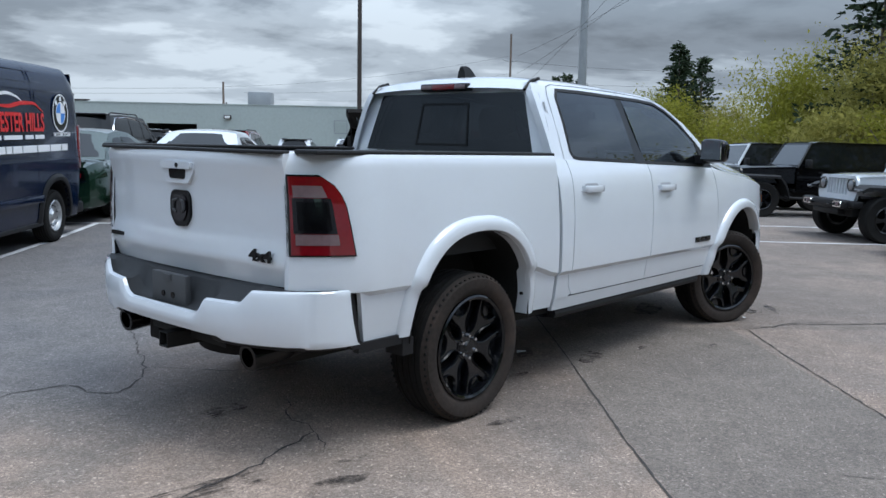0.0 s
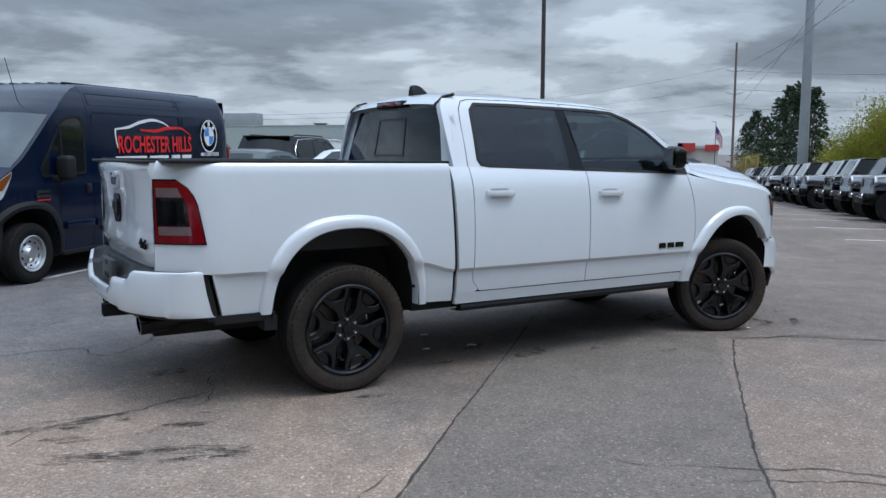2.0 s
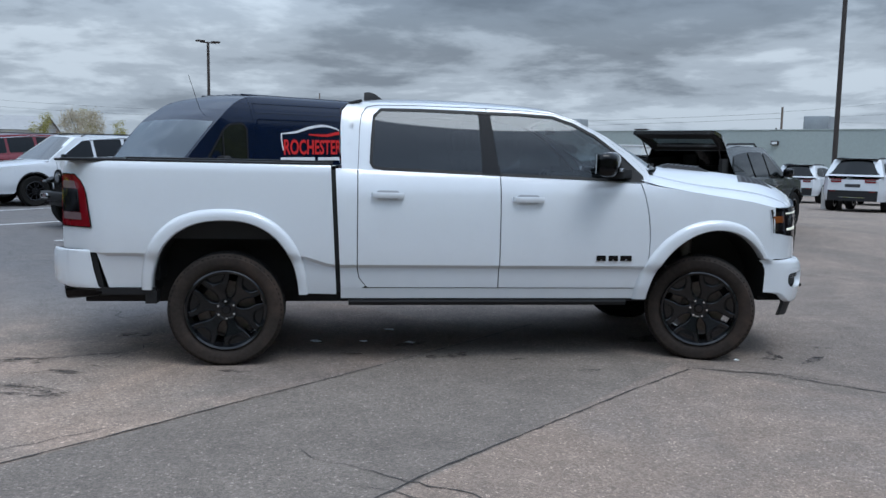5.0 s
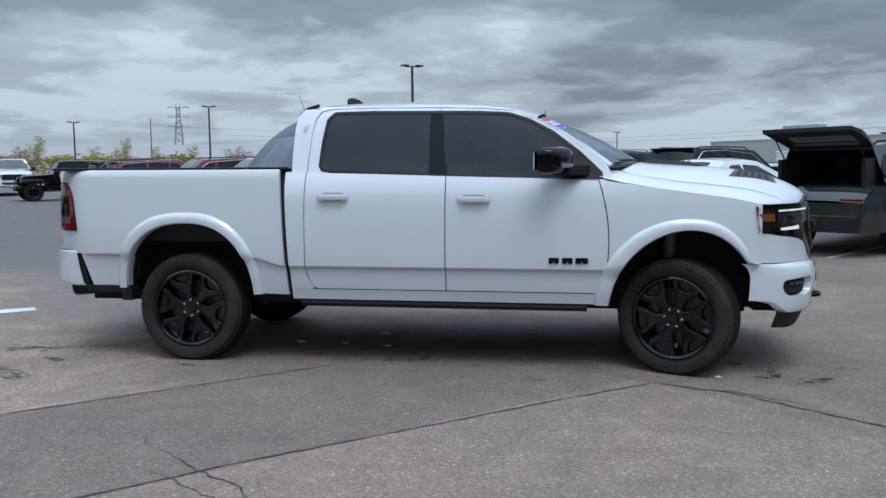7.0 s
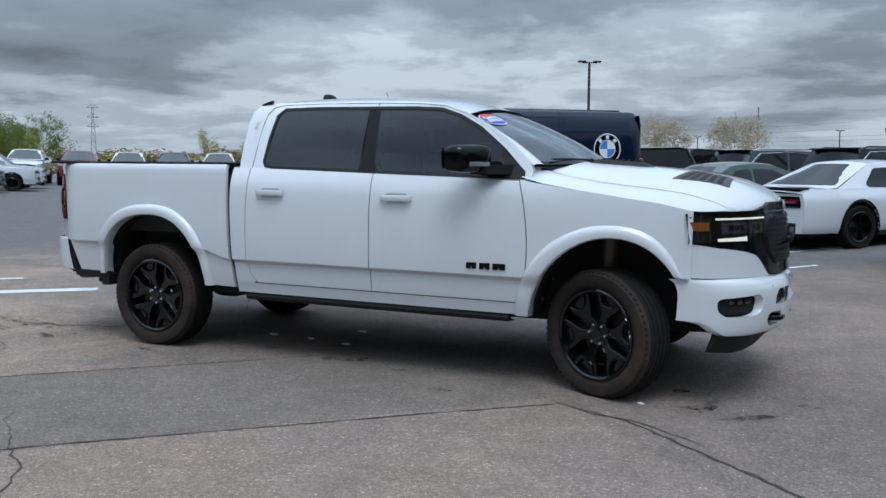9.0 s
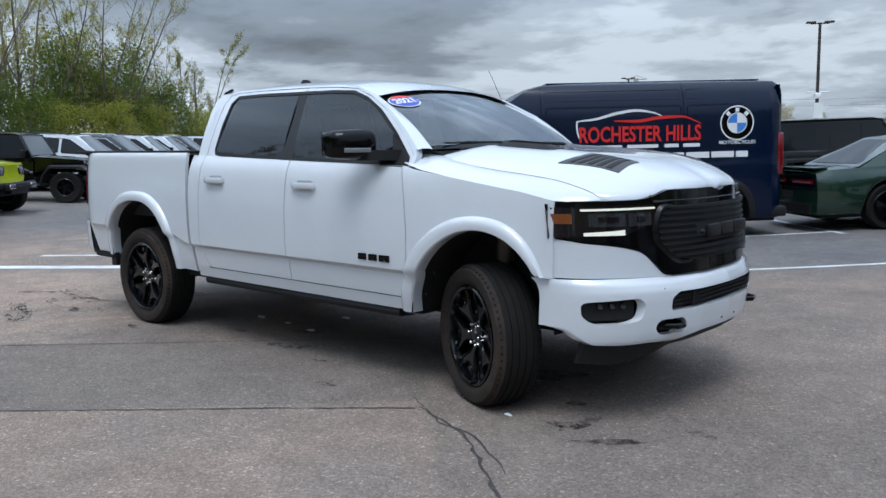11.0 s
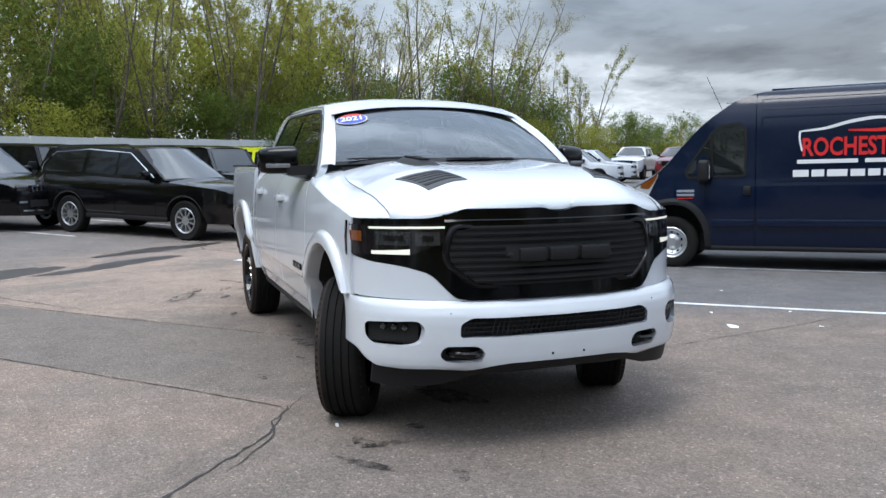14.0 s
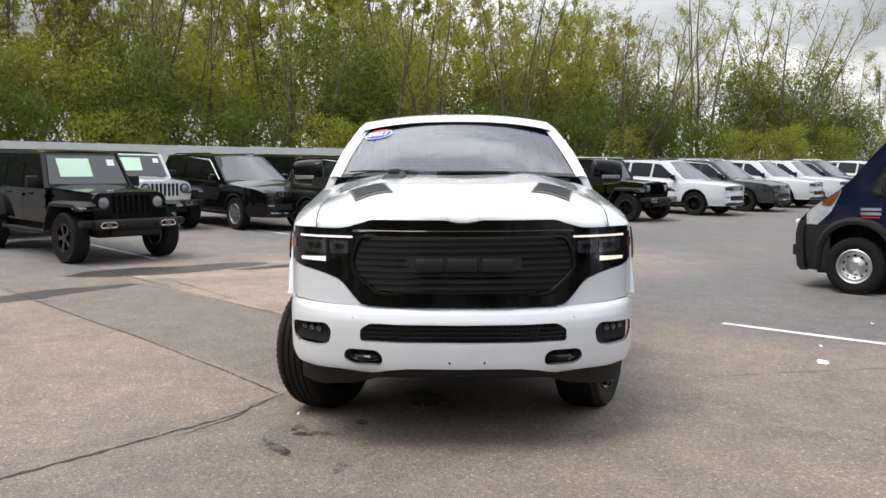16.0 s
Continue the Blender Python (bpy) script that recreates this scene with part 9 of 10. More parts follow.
        part("fog_lamp_rim", flange(ring(ccw(fog), inset(ccw(fog), 0.022), lambda y, z: (3.735, y, z)), (-0.03, 0, 0)), CHROME, fbump)
        part("tow_hook", tube([(3.70, s * 0.30, 0.62), (3.79, s * 0.30, 0.64), (3.79, s * 0.36, 0.64), (3.70, s * 0.36, 0.62)], 0.014, 6), BLACK, fbump)
    part("rear_bumper", box(-1.0, -0.80, -0.80, 0.80, 0.50, 0.66, 0.03), PLASTIC, c)
    both_sides("side_step", tube([(0.55, -0.80, 0.50), (0.62, -0.86, 0.46), (2.35, -0.86, 0.46), (2.42, -0.80, 0.50)], 0.035, 8), PLASTIC, c)
    for s in (-1, 1):
        part("tail_lamp", box(-0.83, -0.76, s * 0.72 - 0.06, s * 0.72 + 0.06, 0.88, 1.10, 0.015), REDLENS, c)
    part("spare_tyre", moved(lathe([(0.0, -0.10), (0.24, -0.10), (0.36, -0.12), (0.40, -0.08), (0.40, 0.08), (0.36, 0.12), (0.1, 0.12)], 28, "x"), pose(-0.98, 0.05, 1.02)), RUBBER, c)
    # cabin
    A, B, Zt = (2.10, 1.20), (1.78, 1.76), 1.80
    ytop = lambda z: lerp_table([(1.16, 0.78), (1.80, 0.665)], z)
    put = lambda o: (lambda x, z: (x, -(ytop(z) + o), z))
    both_sides("cabin_side", sheet([ccw([(-0.78, 1.15), (2.12, 1.15), (1.78, 1.77), (-0.60, 1.80), (-0.70, 1.76)])], put(0)), top_mat, c)
    for poly in ([(2.02, 1.20), (1.74, 1.69), (1.34, 1.70), (1.32, 1.20)], [(1.22, 1.20), (1.24, 1.70), (0.66, 1.70), (0.62, 1.20)], [(0.52, 1.20), (0.55, 1.70), (-0.54, 1.70), (-0.68, 1.20)]):
        both_sides("side_window", flange(sheet([ccw(rounded(poly, 0.04, 3))], put(0.006)), (0, 0.01, 0)), SIDEPANE, c)
    both_sides("windshield_pillar", tube([(2.13, -0.77, 1.17), (1.80, -0.665, 1.77)], 0.035, 6), paint_mat, c)
    part("windshield_frame", grid([[(2.13 - 0.33 * t, y * (0.77 - 0.105 * t), 1.17 + 0.60 * t) for t in (0, 0.5, 1)] for y in (-1, 0, 1)]), paint_mat, c)
    ws = part("windshield", grid([[(2.142 - 0.33 * t, y * (0.71 - 0.105 * t), 1.18 + 0.60 * t) for t in (0.10, 0.5, 0.92)] for y in (-1, 0, 1)]), PANE, c)
    if papers:
        part("window_paper", grid([[(2.150 - 0.33 * t, y, 1.185 + 0.60 * t) for t in (0.30, 0.82)] for y in (-0.48, 0.10)]), PAPERGREEN, ws)
        part("window_tag", grid([[(2.150 - 0.33 * t, y, 1.185 + 0.60 * t) for t in (0.62, 0.80)] for y in (0.42, 0.56)]), PAPER, ws)
    for y in (-0.45, 0.15):
        part("wiper", tube([(2.17, y + 0.45, 1.215), (2.155, y, 1.225)], 0.012, 5), PLASTIC, c)
    rows = [[(x, 0.675 * k / 5, Zt + 0.03 * (1 - abs(k / 5) ** 3) - (0.03 if x > 1.7 else 0)) for k in range(-5, 6)] for x in (-0.62, 0.2, 1.0, 1.6, 1.80)]
    part("roof", flange(grid([list(reversed(r)) for r in rows]), (0, 0, -0.05)), top_mat, c, sharp=60)
    part("back_wall", flange(grid([[(-0.785 + 0.17 * t, y * (0.78 - 0.115 * t), 1.15 + 0.65 * t) for t in (0, 1)] for y in (1, -1)]), (0.02, 0, 0)), top_mat, c)
    part("rear_window", grid([[(-0.795 + 0.17 * t, y * 0.56, 1.15 + 0.65 * t) for t in (0.12, 0.85)] for y in (1, -1)]), SIDEPANE, c)
    both_sides("side_mirror", merge(box(1.90, 2.0, -1.02, -0.80, 1.18, 1.38, 0.03), box(1.93, 1.98, -0.82, -0.76, 1.20, 1.26)), PLASTIC, c)
    for x in (1.18, 2.02):
        both_sides("door_hinge", box(x + 0.10, x + 0.16, -hw - 0.035, -hw, 1.02, 1.07), paint_mat, c)
        both_sides("door_handle", box(x - 0.52, x - 0.36, -hw - 0.04, -hw, 1.06, 1.09, 0.01), BLACK, c)
    for x in (0.0, wb):
        for s in (-1, 1):
            plain_wheel(c, x, s * 0.80, R_, 0.235, 0.27, RIMBLACK, "five")
    return c


# ---- the navy van
VANGLASS = glass("van_windshield_glass", (0.40, 0.47, 0.44), 0.6, f0=0.13)
VANPANE = material("van_side_glass", (0.012, 0.015, 0.014), 0.03, spread=0.3, grain=4, coat=0.3, spec=0.45)
VANPLASTIC = material("dark_van_plastic", (0.015, 0.0155, 0.017), 0.62, spread=0.12, grain=200, bump=0.05, spec=0.25)
VANLAMP = material("clear_van_lamp", (0.52, 0.54, 0.56), 0.12, 0.3, spread=0.25, grain=16, coat=1.0)


def navy_van():
    c = thing("delivery_van", lot_pose(6.60, 5.48, 180), "navy high-roof panel van with dealer lettering", "van")
    wb, xf, xr, R_ = 3.98, 4.99, -0.90, 0.365
    prof = [(0.28, 0.955), (0.40, 0.985), (0.60, 1.0), (0.95, 1.022), (1.15, 1.022), (1.20, 1.010), (1.50, 1.006), (2.0, 0.985), (2.10, 0.975), (2.16, 0.945), (2.30, 0.895), (2.40, 0.82), (2.46, 0.72)]

    def vb(x):
        d = 0.0
        if x > 3.55:
            d += 0.38 * ((x - 3.55) / 1.44) ** 2.4
        if x < xr + 0.18:
            d += 0.10 * ((xr + 0.18 - x) / 0.18) ** 2
        return d

    def top(x):
        return smooth_table([(xr, 2.37), (xr + 0.12, 2.42), (0.5, 2.44), (2.2, 2.44), (2.75, 2.42), (3.10, 2.33), (3.38, 2.18), (3.62, 2.02), (3.95, 1.735), (4.28, 1.42), (4.45, 1.29), (4.75, 1.12), (4.90, 1.0), (4.99, 0.92)], x)

    ra = (0.08, 0.47, 0.47, 0.30, 0.56, 2.3, 2.3)
    fa = (wb + 0.15, 0.52, 0.52, 0.30, 0.60, 2.3, 2.3)

    def bottom(x):
        z = 0.30
        for q in (ra, fa):
            za = arch(x, *q)
            if za:
                z = max(z, za)
        return z

    LV = [0.28, 0.40, 0.50, 0.60, 0.78, 0.95, 1.08, 1.14, 1.15, 1.20, 1.35, 1.5, 1.7, 1.9, 2.05, 2.18, 2.21, 2.24, 2.32, 2.40, 2.46, 2.50, 2.56]
    for (a, b), nm in zip(((xr, 0.66), (0.67, 2.86), (2.868, 3.60), (3.608, 4.985)), ("rear_panel", "cargo_panel", "front_door", "front_fender")):
        rows = []
        for x in spaced(a, b, 0.10, arch_columns(ra) + arch_columns(fa)):
            zb, zt = bottom(x), min(top(x), 2.56)
            row = []
            for lv in LV:
                z = min(max(lv, zb), zt)
                row.append((x, -(smooth_table(prof, z) - vb(x)), z))
            rows.append(row)
        both_sides(nm, flange(grid(rows), (0, 0.02, 0)), NAVY, c)
    side = lambda x, z: smooth_table(prof, z) - vb(x)
    rows = []
    for x in spaced(xr, 3.40, 0.2):
        ye, zt = side(x, min(top(x), 2.56)), top(x)
        rows.append([(x, ye * k / 8, zt + 0.035 * (1 - abs(k / 8) ** 2.5)) for k in range(-8, 9)])
    part("roof", grid([list(reversed(r)) for r in rows]), NAVY, c, sharp=60)
    for k in range(6):
        y = -0.5 + 0.2 * k
        part("roof_rib", box(-0.7, 2.7, y - 0.03, y + 0.03, 2.450, 2.474, 0.01), NAVY, c)
    # nose, hood, windshield
    rows = []
    for i in range(22):
        x = 3.36 + (4.985 - 3.36) * i / 21
        ye, zt = side(x, top(x)), top(x)
        bul = 0.10 * (1 if x > 4.5 else 0.6)
        rows.append([(x + bul * (1 - (k / 8) ** 2) * (0.4 if x < 3.5 else 1), ye * k / 8, zt + 0.04 * (1 - abs(k / 8) ** 2.5)) for k in range(-8, 9)])
    part("hood", grid(rows), NAVY, c, sharp=70)
    ws = []
    for i in range(9):
        x = 3.64 + (4.33 - 3.64) * i / 8
        ye, zt = side(x, top(x)), top(x)
        ws.append([(x + 0.06 * (1 - (k / 8) ** 2) + 0.008, ye * 0.95 * k / 8, zt + 0.04 * (1 - abs(k / 8) ** 2.5) + 0.008) for k in range(-8, 9)])
    part("windshield", grid(ws), VANGLASS, c, sharp=70)
    part("wiper", tube([(4.40, 0.55, 1.36), (4.33, 0.1, 1.44), (4.31, -0.2, 1.46)], 0.014, 5), PLASTIC, c)
    part("wiper", tube([(4.40, -0.05, 1.38), (4.34, -0.45, 1.43), (4.28, -0.7, 1.44)], 0.014, 5), PLASTIC, c)
    nx = lambda y: 4.985 + 0.12 * (1 - (y / 0.72) ** 2) if abs(y) < 0.72 else 4.985 - 0.9 * (abs(y) - 0.72)
    rows = [[(nx(y) + dx, y, z) for dx, z in ((-0.05, 0.26), (0.0, 0.32), (0.02, 0.55), (0.02, 0.75), (0.0, 0.86), (-0.02, 0.93))] for y in np.linspace(-0.72, 0.72, 21)]
    nose_ob = part("front_bumper", flange(grid(rows), (-0.1, 0, 0)), VANPLASTIC, c, "dark grey plastic bumper")
    both_sides("bumper_corner", flange(grid([[(x, -(side(x, z) + 0.012), z) for z in (0.27, 0.40, 0.55, 0.70, 0.80, 0.88)] for x in np.linspace(4.50, 4.985, 8)]), (0, 0.03, 0)), VANPLASTIC, c)
    gx = lambda o: (lambda y, z: (nx(y) + o + 0.02, y, z))
    go = ccw(rounded([(-0.52, 0.68), (0.52, 0.68), (0.60, 0.93), (-0.60, 0.93)], 0.05))
    part("grille_frame", flange(ring(go, inset(go, 0.06), gx(0.015)), (-0.05, 0, 0)), DECALWHITE, nose_ob)
    part("grille", flange(sheet([dense(inset(go, 0.06), 0.1)], gx(0.006)), (-0.02, 0, 0)), UNDER, nose_ob)
    part("badge_block", merge(*[box(nx(y) + 0.03, nx(y) + 0.045, y - 0.05, y + 0.05, 0.775, 0.83, 0.005) for y in (-0.13, 0.0, 0.13)]), CHROME, nose_ob)
    part("lower_grille", box(4.95, nx(0) + 0.026, -0.5, 0.5, 0.44, 0.58), UNDER, nose_ob)
    for s in (-1, 1):
        rows = []
        for i in range(9):
            x = 4.36 + 0.50 * i / 8
            zt = top(x) - 0.015
            zl = zt - lerp_table([(4.36, 0.04), (4.48, 0.20), (4.70, 0.27), (4.86, 0.20)], x)
            rows.append([(x, s * (side(x, z) + 0.010), z) for z in np.linspace(zl, zt, 4)])
        lamp = part("headlamp", flange(grid(rows if s < 0 else [list(reversed(r)) for r in rows]), (0, -s * 0.03, 0)), VANLAMP, c, "clear headlamp with amber top corner")
        rows = [[(x, s * (side(x, z) + 0.016), z) for z in np.linspace(top(x) - lerp_table([(4.36, 0.04), (4.48, 0.15), (4.62, 0.06)], x), top(x) - 0.015, 3)] for x in np.linspace(4.37, 4.62, 5)]
        part("amber_marker", grid(rows if s < 0 else [list(reversed(r)) for r in rows]), AMBER, lamp)
    # wheel arch cladding
    for q, nm in ((ra, "wheel_cladding"), (fa, "wheel_cladding")):
        rows = []
        for i in range(25):
            g = math.sin(radians(-90 + 180 * i / 24))
            x = q[0] + q[1] * g
            z = arch(min(max(x, q[0] - q[1] * 0.9999), q[0] + q[1] * 0.9999), *q) or 0.30
            xo, zo = q[0] + (q[1] + 0.10) * g, z + 0.09 * math.cos(radians(-90 + 180 * i / 24)) ** 0.5 if i not in (0, 24) else z
            rows.append([(x, -0.5, z), (x, -(side(x, z) + 0.025), z), (x * 0.5 + xo * 0.5, -(side(x, z) + 0.034), (z + zo) / 2), (xo, -(side(xo, zo) + 0.006), zo)])
        both_sides(nm, grid(rows), VANPLASTIC if q is fa else PLASTIC, c)
    both_sides("rub_strip", merge(box(0.55, 2.84, -1.045, -1.0, 0.60, 0.70, 0.012), box(2.89, 3.50, -1.045, -1.0, 0.60, 0.70, 0.012)), NAVY, c)
    both_sides("side_skirt", box(0.48, 3.52, -0.985, -0.90, 0.27, 0.33, 0.02), PLASTIC, c)
    part("underbody", box(-0.9, 4.7, -0.75, 0.75, 0.24, 0.5), UNDER, c)
    part("engine_bay", box(3.3, 4.7, -0.56, 0.56, 0.4, 1.0), UNDER, c)
    part("rear_floor", box(-0.8, 1.2, -0.60, 0.60, 0.4, 0.95), UNDER, c)
    # grooves round the cargo panels, as thin proud ribs
    for x0, x1 in ((0.70, 2.80), (-0.86, 0.62)):
        rr = ccw(rounded([(x0, 1.20), (x1, 1.20), (x1, 2.08), (x0, 2.08)], 0.06))
        both_sides("panel_rib", flange(ring(rr, inset(rr, 0.018), lambda x, z: (x, -(side(x, z) + 0.007), z)), (0, 0.008, 0)), NAVY, c)
        rr = ccw(rounded([(x0, 2.17), (x1, 2.17), (x1, 2.33), (x0, 2.33)], 0.03))
        both_sides("panel_rib", flange(ring(rr, inset(rr, 0.018), lambda x, z: (x, -(side(x, z) + 0.007), z)), (0, 0.008, 0)), NAVY, c)
    # door windows
    win = ccw(rounded([(2.98, 1.28), (3.90, 1.26), (3.95, 1.36), (3.50, 1.91), (3.38, 1.99), (3.08, 2.02), (2.98, 1.94)], 0.06))
    both_sides("door_window", flange(sheet([win], lambda x, z: (x, -(side(x, z) + 0.008), z)), (0, 0.01, 0)), VANPANE, c)
    both_sides("window_seal", flange(ring(win, inset(win, 0.03), lambda x, z: (x, -(side(x, z) + 0.012), z)), (0, 0.01, 0)), PLASTIC, c)
    both_sides("window_bar", tube([(3.50, -(side(3.50, 1.3) + 0.012), 1.28), (3.52, -(side(3.52, 1.88) + 0.010), 1.88)], 0.018, 6), PLASTIC, c)
    for flip in (False, True):
        f = mirrored if flip else (lambda q: q)
        mir = part("side_mirror", f(merge(box(3.52, 3.70, -1.24, -1.03, 1.22, 1.52, 0.05, 3), box(3.56, 3.72, -1.08, -0.93, 1.20, 1.28, 0.02))), PLASTIC, c)
        part("mirror_face", f(box(3.512, 3.519, -1.21, -1.06, 1.26, 1.49)), MIRRORFACE, mir)
    both_sides("door_handle", box(2.92, 3.02, -1.05, -1.0, 1.03, 1.15, 0.015), PLASTIC, c)
    part("aerial", tube([(3.40, 0.35, 2.16), (3.68, 0.40, 2.70)], 0.0045, 5), PLASTIC, c)
    both_sides("model_badge", merge(*[box(3.78, 4.06, -(side(3.9, 1.0) + 0.012), -(side(3.9, 1.0) - 0.01), z, z + 0.035) for z in (1.02, 1.075)], ), CHROME, c)
    both_sides("badge_underline", box(3.80, 4.05, -(side(3.9, 1.0) + 0.012), -(side(3.9, 1.0) - 0.01), 0.985, 0.998), DECALRED, c)
    # rear
    part("rear_doors", flange(grid([[(xr - 0.01 + 0.03 * (z > 2.3), y, z) for z in (0.42, 1.0, 1.6, 2.2, 2.36)] for y in (0.88, 0.02, 0.0, -0.02, -0.88)]), (0.03, 0, 0)), NAVY, c)
    part("rear_bumper", box(xr - 0.10, xr + 0.2, -0.97, 0.97, 0.32, 0.48, 0.03), PLASTIC, c)
    both_sides("tail_lamp", merge(box(xr - 0.02, xr + 0.08, -0.985, -0.90, 0.98, 1.62, 0.02)), REDLENS, c)
    both_sides("clear_lens", box(xr - 0.026, xr - 0.01, -0.97, -0.91, 1.12, 1.34, 0.01), CLEARLENS, c)
    # the short nose
    for o in c.children_recursive:
        for v_ in o.data.vertices:
            v_.co.x -= 0.18 * min(1.0, max(0.0, (v_.co.x - 3.0) / 1.2))
    for x in (0.08, wb):
        for s in (-1, 1):
            wheel(c, pose(x, s * 0.875, R_, 0, 0, 0 if s < 0 else 180), R_, 0.215, 0.225, STEEL, "steel", RUBBER, 5, True)
    # lettering on both flanks; letters stand upright, read from the outside
    for s in (1, -1):
        fl = new("side_lettering")
        fl.parent = c
        rot = 180 if s > 0 else 0
        def at(x, z):
            xx = x if s > 0 else 2.0 - x
            return pose(xx, s * (side(xx, z) + 0.012), z, 90, 0, rot)
        lettering("town_letters", "ROCHESTER HILLS", DECALRED, fl, at(1.350, 1.640), 0.325, 0.002, 0.71, 0.008)
        lettering("word_letters", "MOTORCYCLES", DECALWHITE, fl, at(-0.165, 1.487), 0.075, 0.002, 1.08, 0.001)
        bars = [(x0, x0 - wd, 1.463, 0.052) for x0, wd in ((2.35, 0.72), (1.55, 0.48), (0.97, 0.22), (0.68, 0.26))]
        for k, (a, b, z, hh) in enumerate(bars):
            part("dealer_bar", box(b if s > 0 else 2 - a, a if s > 0 else 2 - b, min(s * side(1, z), s * (side(1, z) + 0.012)), max(s * side(1, z), s * (side(1, z) + 0.012)), z - hh / 2, z + hh / 2), DECALWHITE, fl)
        x = 2.40
        rndb = random.Random(4)
        while x > -0.25:
            wd = rndb.uniform(0.12, 0.42)
            part("address_bar", box((x - wd) if s > 0 else 2 - x, x if s > 0 else 2 - x + wd, min(s * side(1, 1.31), s * (side(1, 1.31) + 0.012)), max(s * side(1, 1.31), s * (side(1, 1.31) + 0.012)), 1.265, 1.355), DECALWHITE, fl)
            x -= wd + 0.035
        def swoosh(pts, mat, w0):
            rows = []
            for i, (px, pz) in enumerate(pts):
                t = i / (len(pts) - 1)
                w = w0 * (0.25 + math.sin(math.pi * min(1, t * 0.9 + 0.08)))
                xx = px if s > 0 else 2.0 - px
                rows.append([(xx, s * (side(xx, pz) + 0.010), pz - w / 2), (xx, s * (side(xx, pz) + 0.010), pz + w / 2)])
            part("car_outline", flange(grid(rows), (0, -s * 0.006, 0)), mat, fl)
        curve = lambda tb, a, b, n=18: [(a + (b - a) * i / n, smooth_table(tb, -(a + (b - a) * i / n))) for i in range(n + 1)]
        swoosh(curve([(-2.32, 1.86), (-2.05, 1.885), (-1.7, 1.97), (-1.4, 2.005), (-1.15, 1.97), (-0.95, 1.89)], 2.32, 0.96), DECALWHITE, 0.035)
        swoosh(curve([(-1.75, 1.855), (-1.4, 1.845), (-1.0, 1.895), (-0.7, 1.90), (-0.4, 1.79)], 1.75, 0.40), DECALRED, 0.040)
        tip = [(2.32, 1.86), (2.325, 1.78), (2.315, 1.70), (2.29, 1.60)]
        rows = [[((px if s > 0 else 2 - px) + dx, s * (side(2.4, pz) + 0.010), pz) for dx in (-0.012, 0.012)] for px, pz in tip]
        part("car_outline", flange(grid(rows), (0, -s * 0.006, 0)), DECALWHITE, fl)
        # roundel as plain rings and quarters
        disc = lambda r0, r1, o, a0=0, a1=360: moved(lathe([(r0, 0.0), (r1, 0.0)], 36, "z", (a0, a1)), at(-0.16, 1.783) @ pose(0, 0, o))
        part("roundel_rim", disc(0.245, 0.265, 0.002), DECALWHITE, fl)
        part("roundel_ring", disc(0.155, 0.245, 0.002), GLOSSBLACK, fl)
        part("roundel_rim", disc(0.145, 0.158, 0.004), DECALWHITE, fl)
        for k in range(4):
            part("roundel_quarter", disc(0.0, 0.146, 0.003, 90 * k, 90 * k + 90), DECALSKY if k % 2 else DECALWHITE, fl)
        part("roundel_mark", merge(*[moved(box(-0.03, 0.03, -0.03, 0.03, 0.003, 0.006), at(-0.16, 1.783) @ pose(0.2 * math.cos(radians(g)), 0.2 * math.sin(radians(g)), 0, 0, 0, g - 90)) for g in (45, 90, 135)]), DECALWHITE, fl)
    return c


navy_van()


# ---- the row of off-road cars along the bushes (they look across the lane)
jw = off_roader(WHITE, BLACK, "white off-road car with a black hard top")
jb = off_roader(BLACK, BLACK, "black off-road car with a hard top")
jg = off_roader(GUNMETAL, BLACK, "dark grey off-road car with a black hard top")
seq = [jg, jw, jb, jw, jw, jg, jw, jw, jb, jw, jg, jw, jg, jb, jw, jg, jw, jb]
used_ = {}
for k, kind in enumerate(seq):
    m = lot_pose(9.35 + 2.9 * (k - 1) + (2.3 if k > 1 else 0.0), -11.6 - 0.12 * (k % 3), 90)
    if kind.name in used_:
        copy_thing(kind, m)
    else:
        used_[kind.name] = 1
        kind.matrix_basis = m

# ---- the rows that look across the lane from under the trees
gc = shell_car("sport_utility_car", suv_spec(), BLACK, "black three-row sport utility car with silver wheels", "car")
place_all(gc, [lot_pose(-9.65, 5.7, 0), lot_pose(-14.4, 4.75, 0), lot_pose(-14.6, 17.6, 0), lot_pose(-14.6, 11.8, 0)])
wsuv = shell_car("sport_utility_car", suv_spec(wb=2.96, fo=0.92), WHITE, "white sport utility car with a black roof edge", "car", RIMBLACK)
place_all(wsuv, [lot_pose(-10.2, 19.3, 0), lot_pose(-10.2, 26.0, 0), lot_pose(-10.2, 29.0, 0), lot_pose(-9.0, 35.0, 0), lot_pose(-9.0, 38.2, 0), lot_pose(8.6, 16.5, 180), lot_pose(-15.2, 30.5, 0)])
dsuv = shell_car("sport_utility_car", suv_spec(rail_mat=CHROME), GUNMETAL, "dark grey sport utility car with roof rails", "car", RIMBLACK)
place_all(dsuv, [lot_pose(-10.2, 32.0, 0), lot_pose(-10.2, 22.6, 0), lot_pose(-15, 23, 0)])
jy = off_roader(YELLOW, YELLOW, "bright yellow-green off-road car")
jy.matrix_basis = lot_pose(-10.6, 11.1, 0)
copy_thing(jg, lot_pose(-10.3, 8.35, 0))
copy_thing(jg, lot_pose(10.1, 9.8, 0))
copy_thing(jb, lot_pose(7.1, 9.9, 180))
copy_thing(dsuv, lot_pose(15.2, 10.5, 0))
jp = off_roader(BLACK, BLACK, "black off-road car with a paper in its windshield", True)
jp.matrix_basis = lot_pose(-10.4, -1.0, 6)
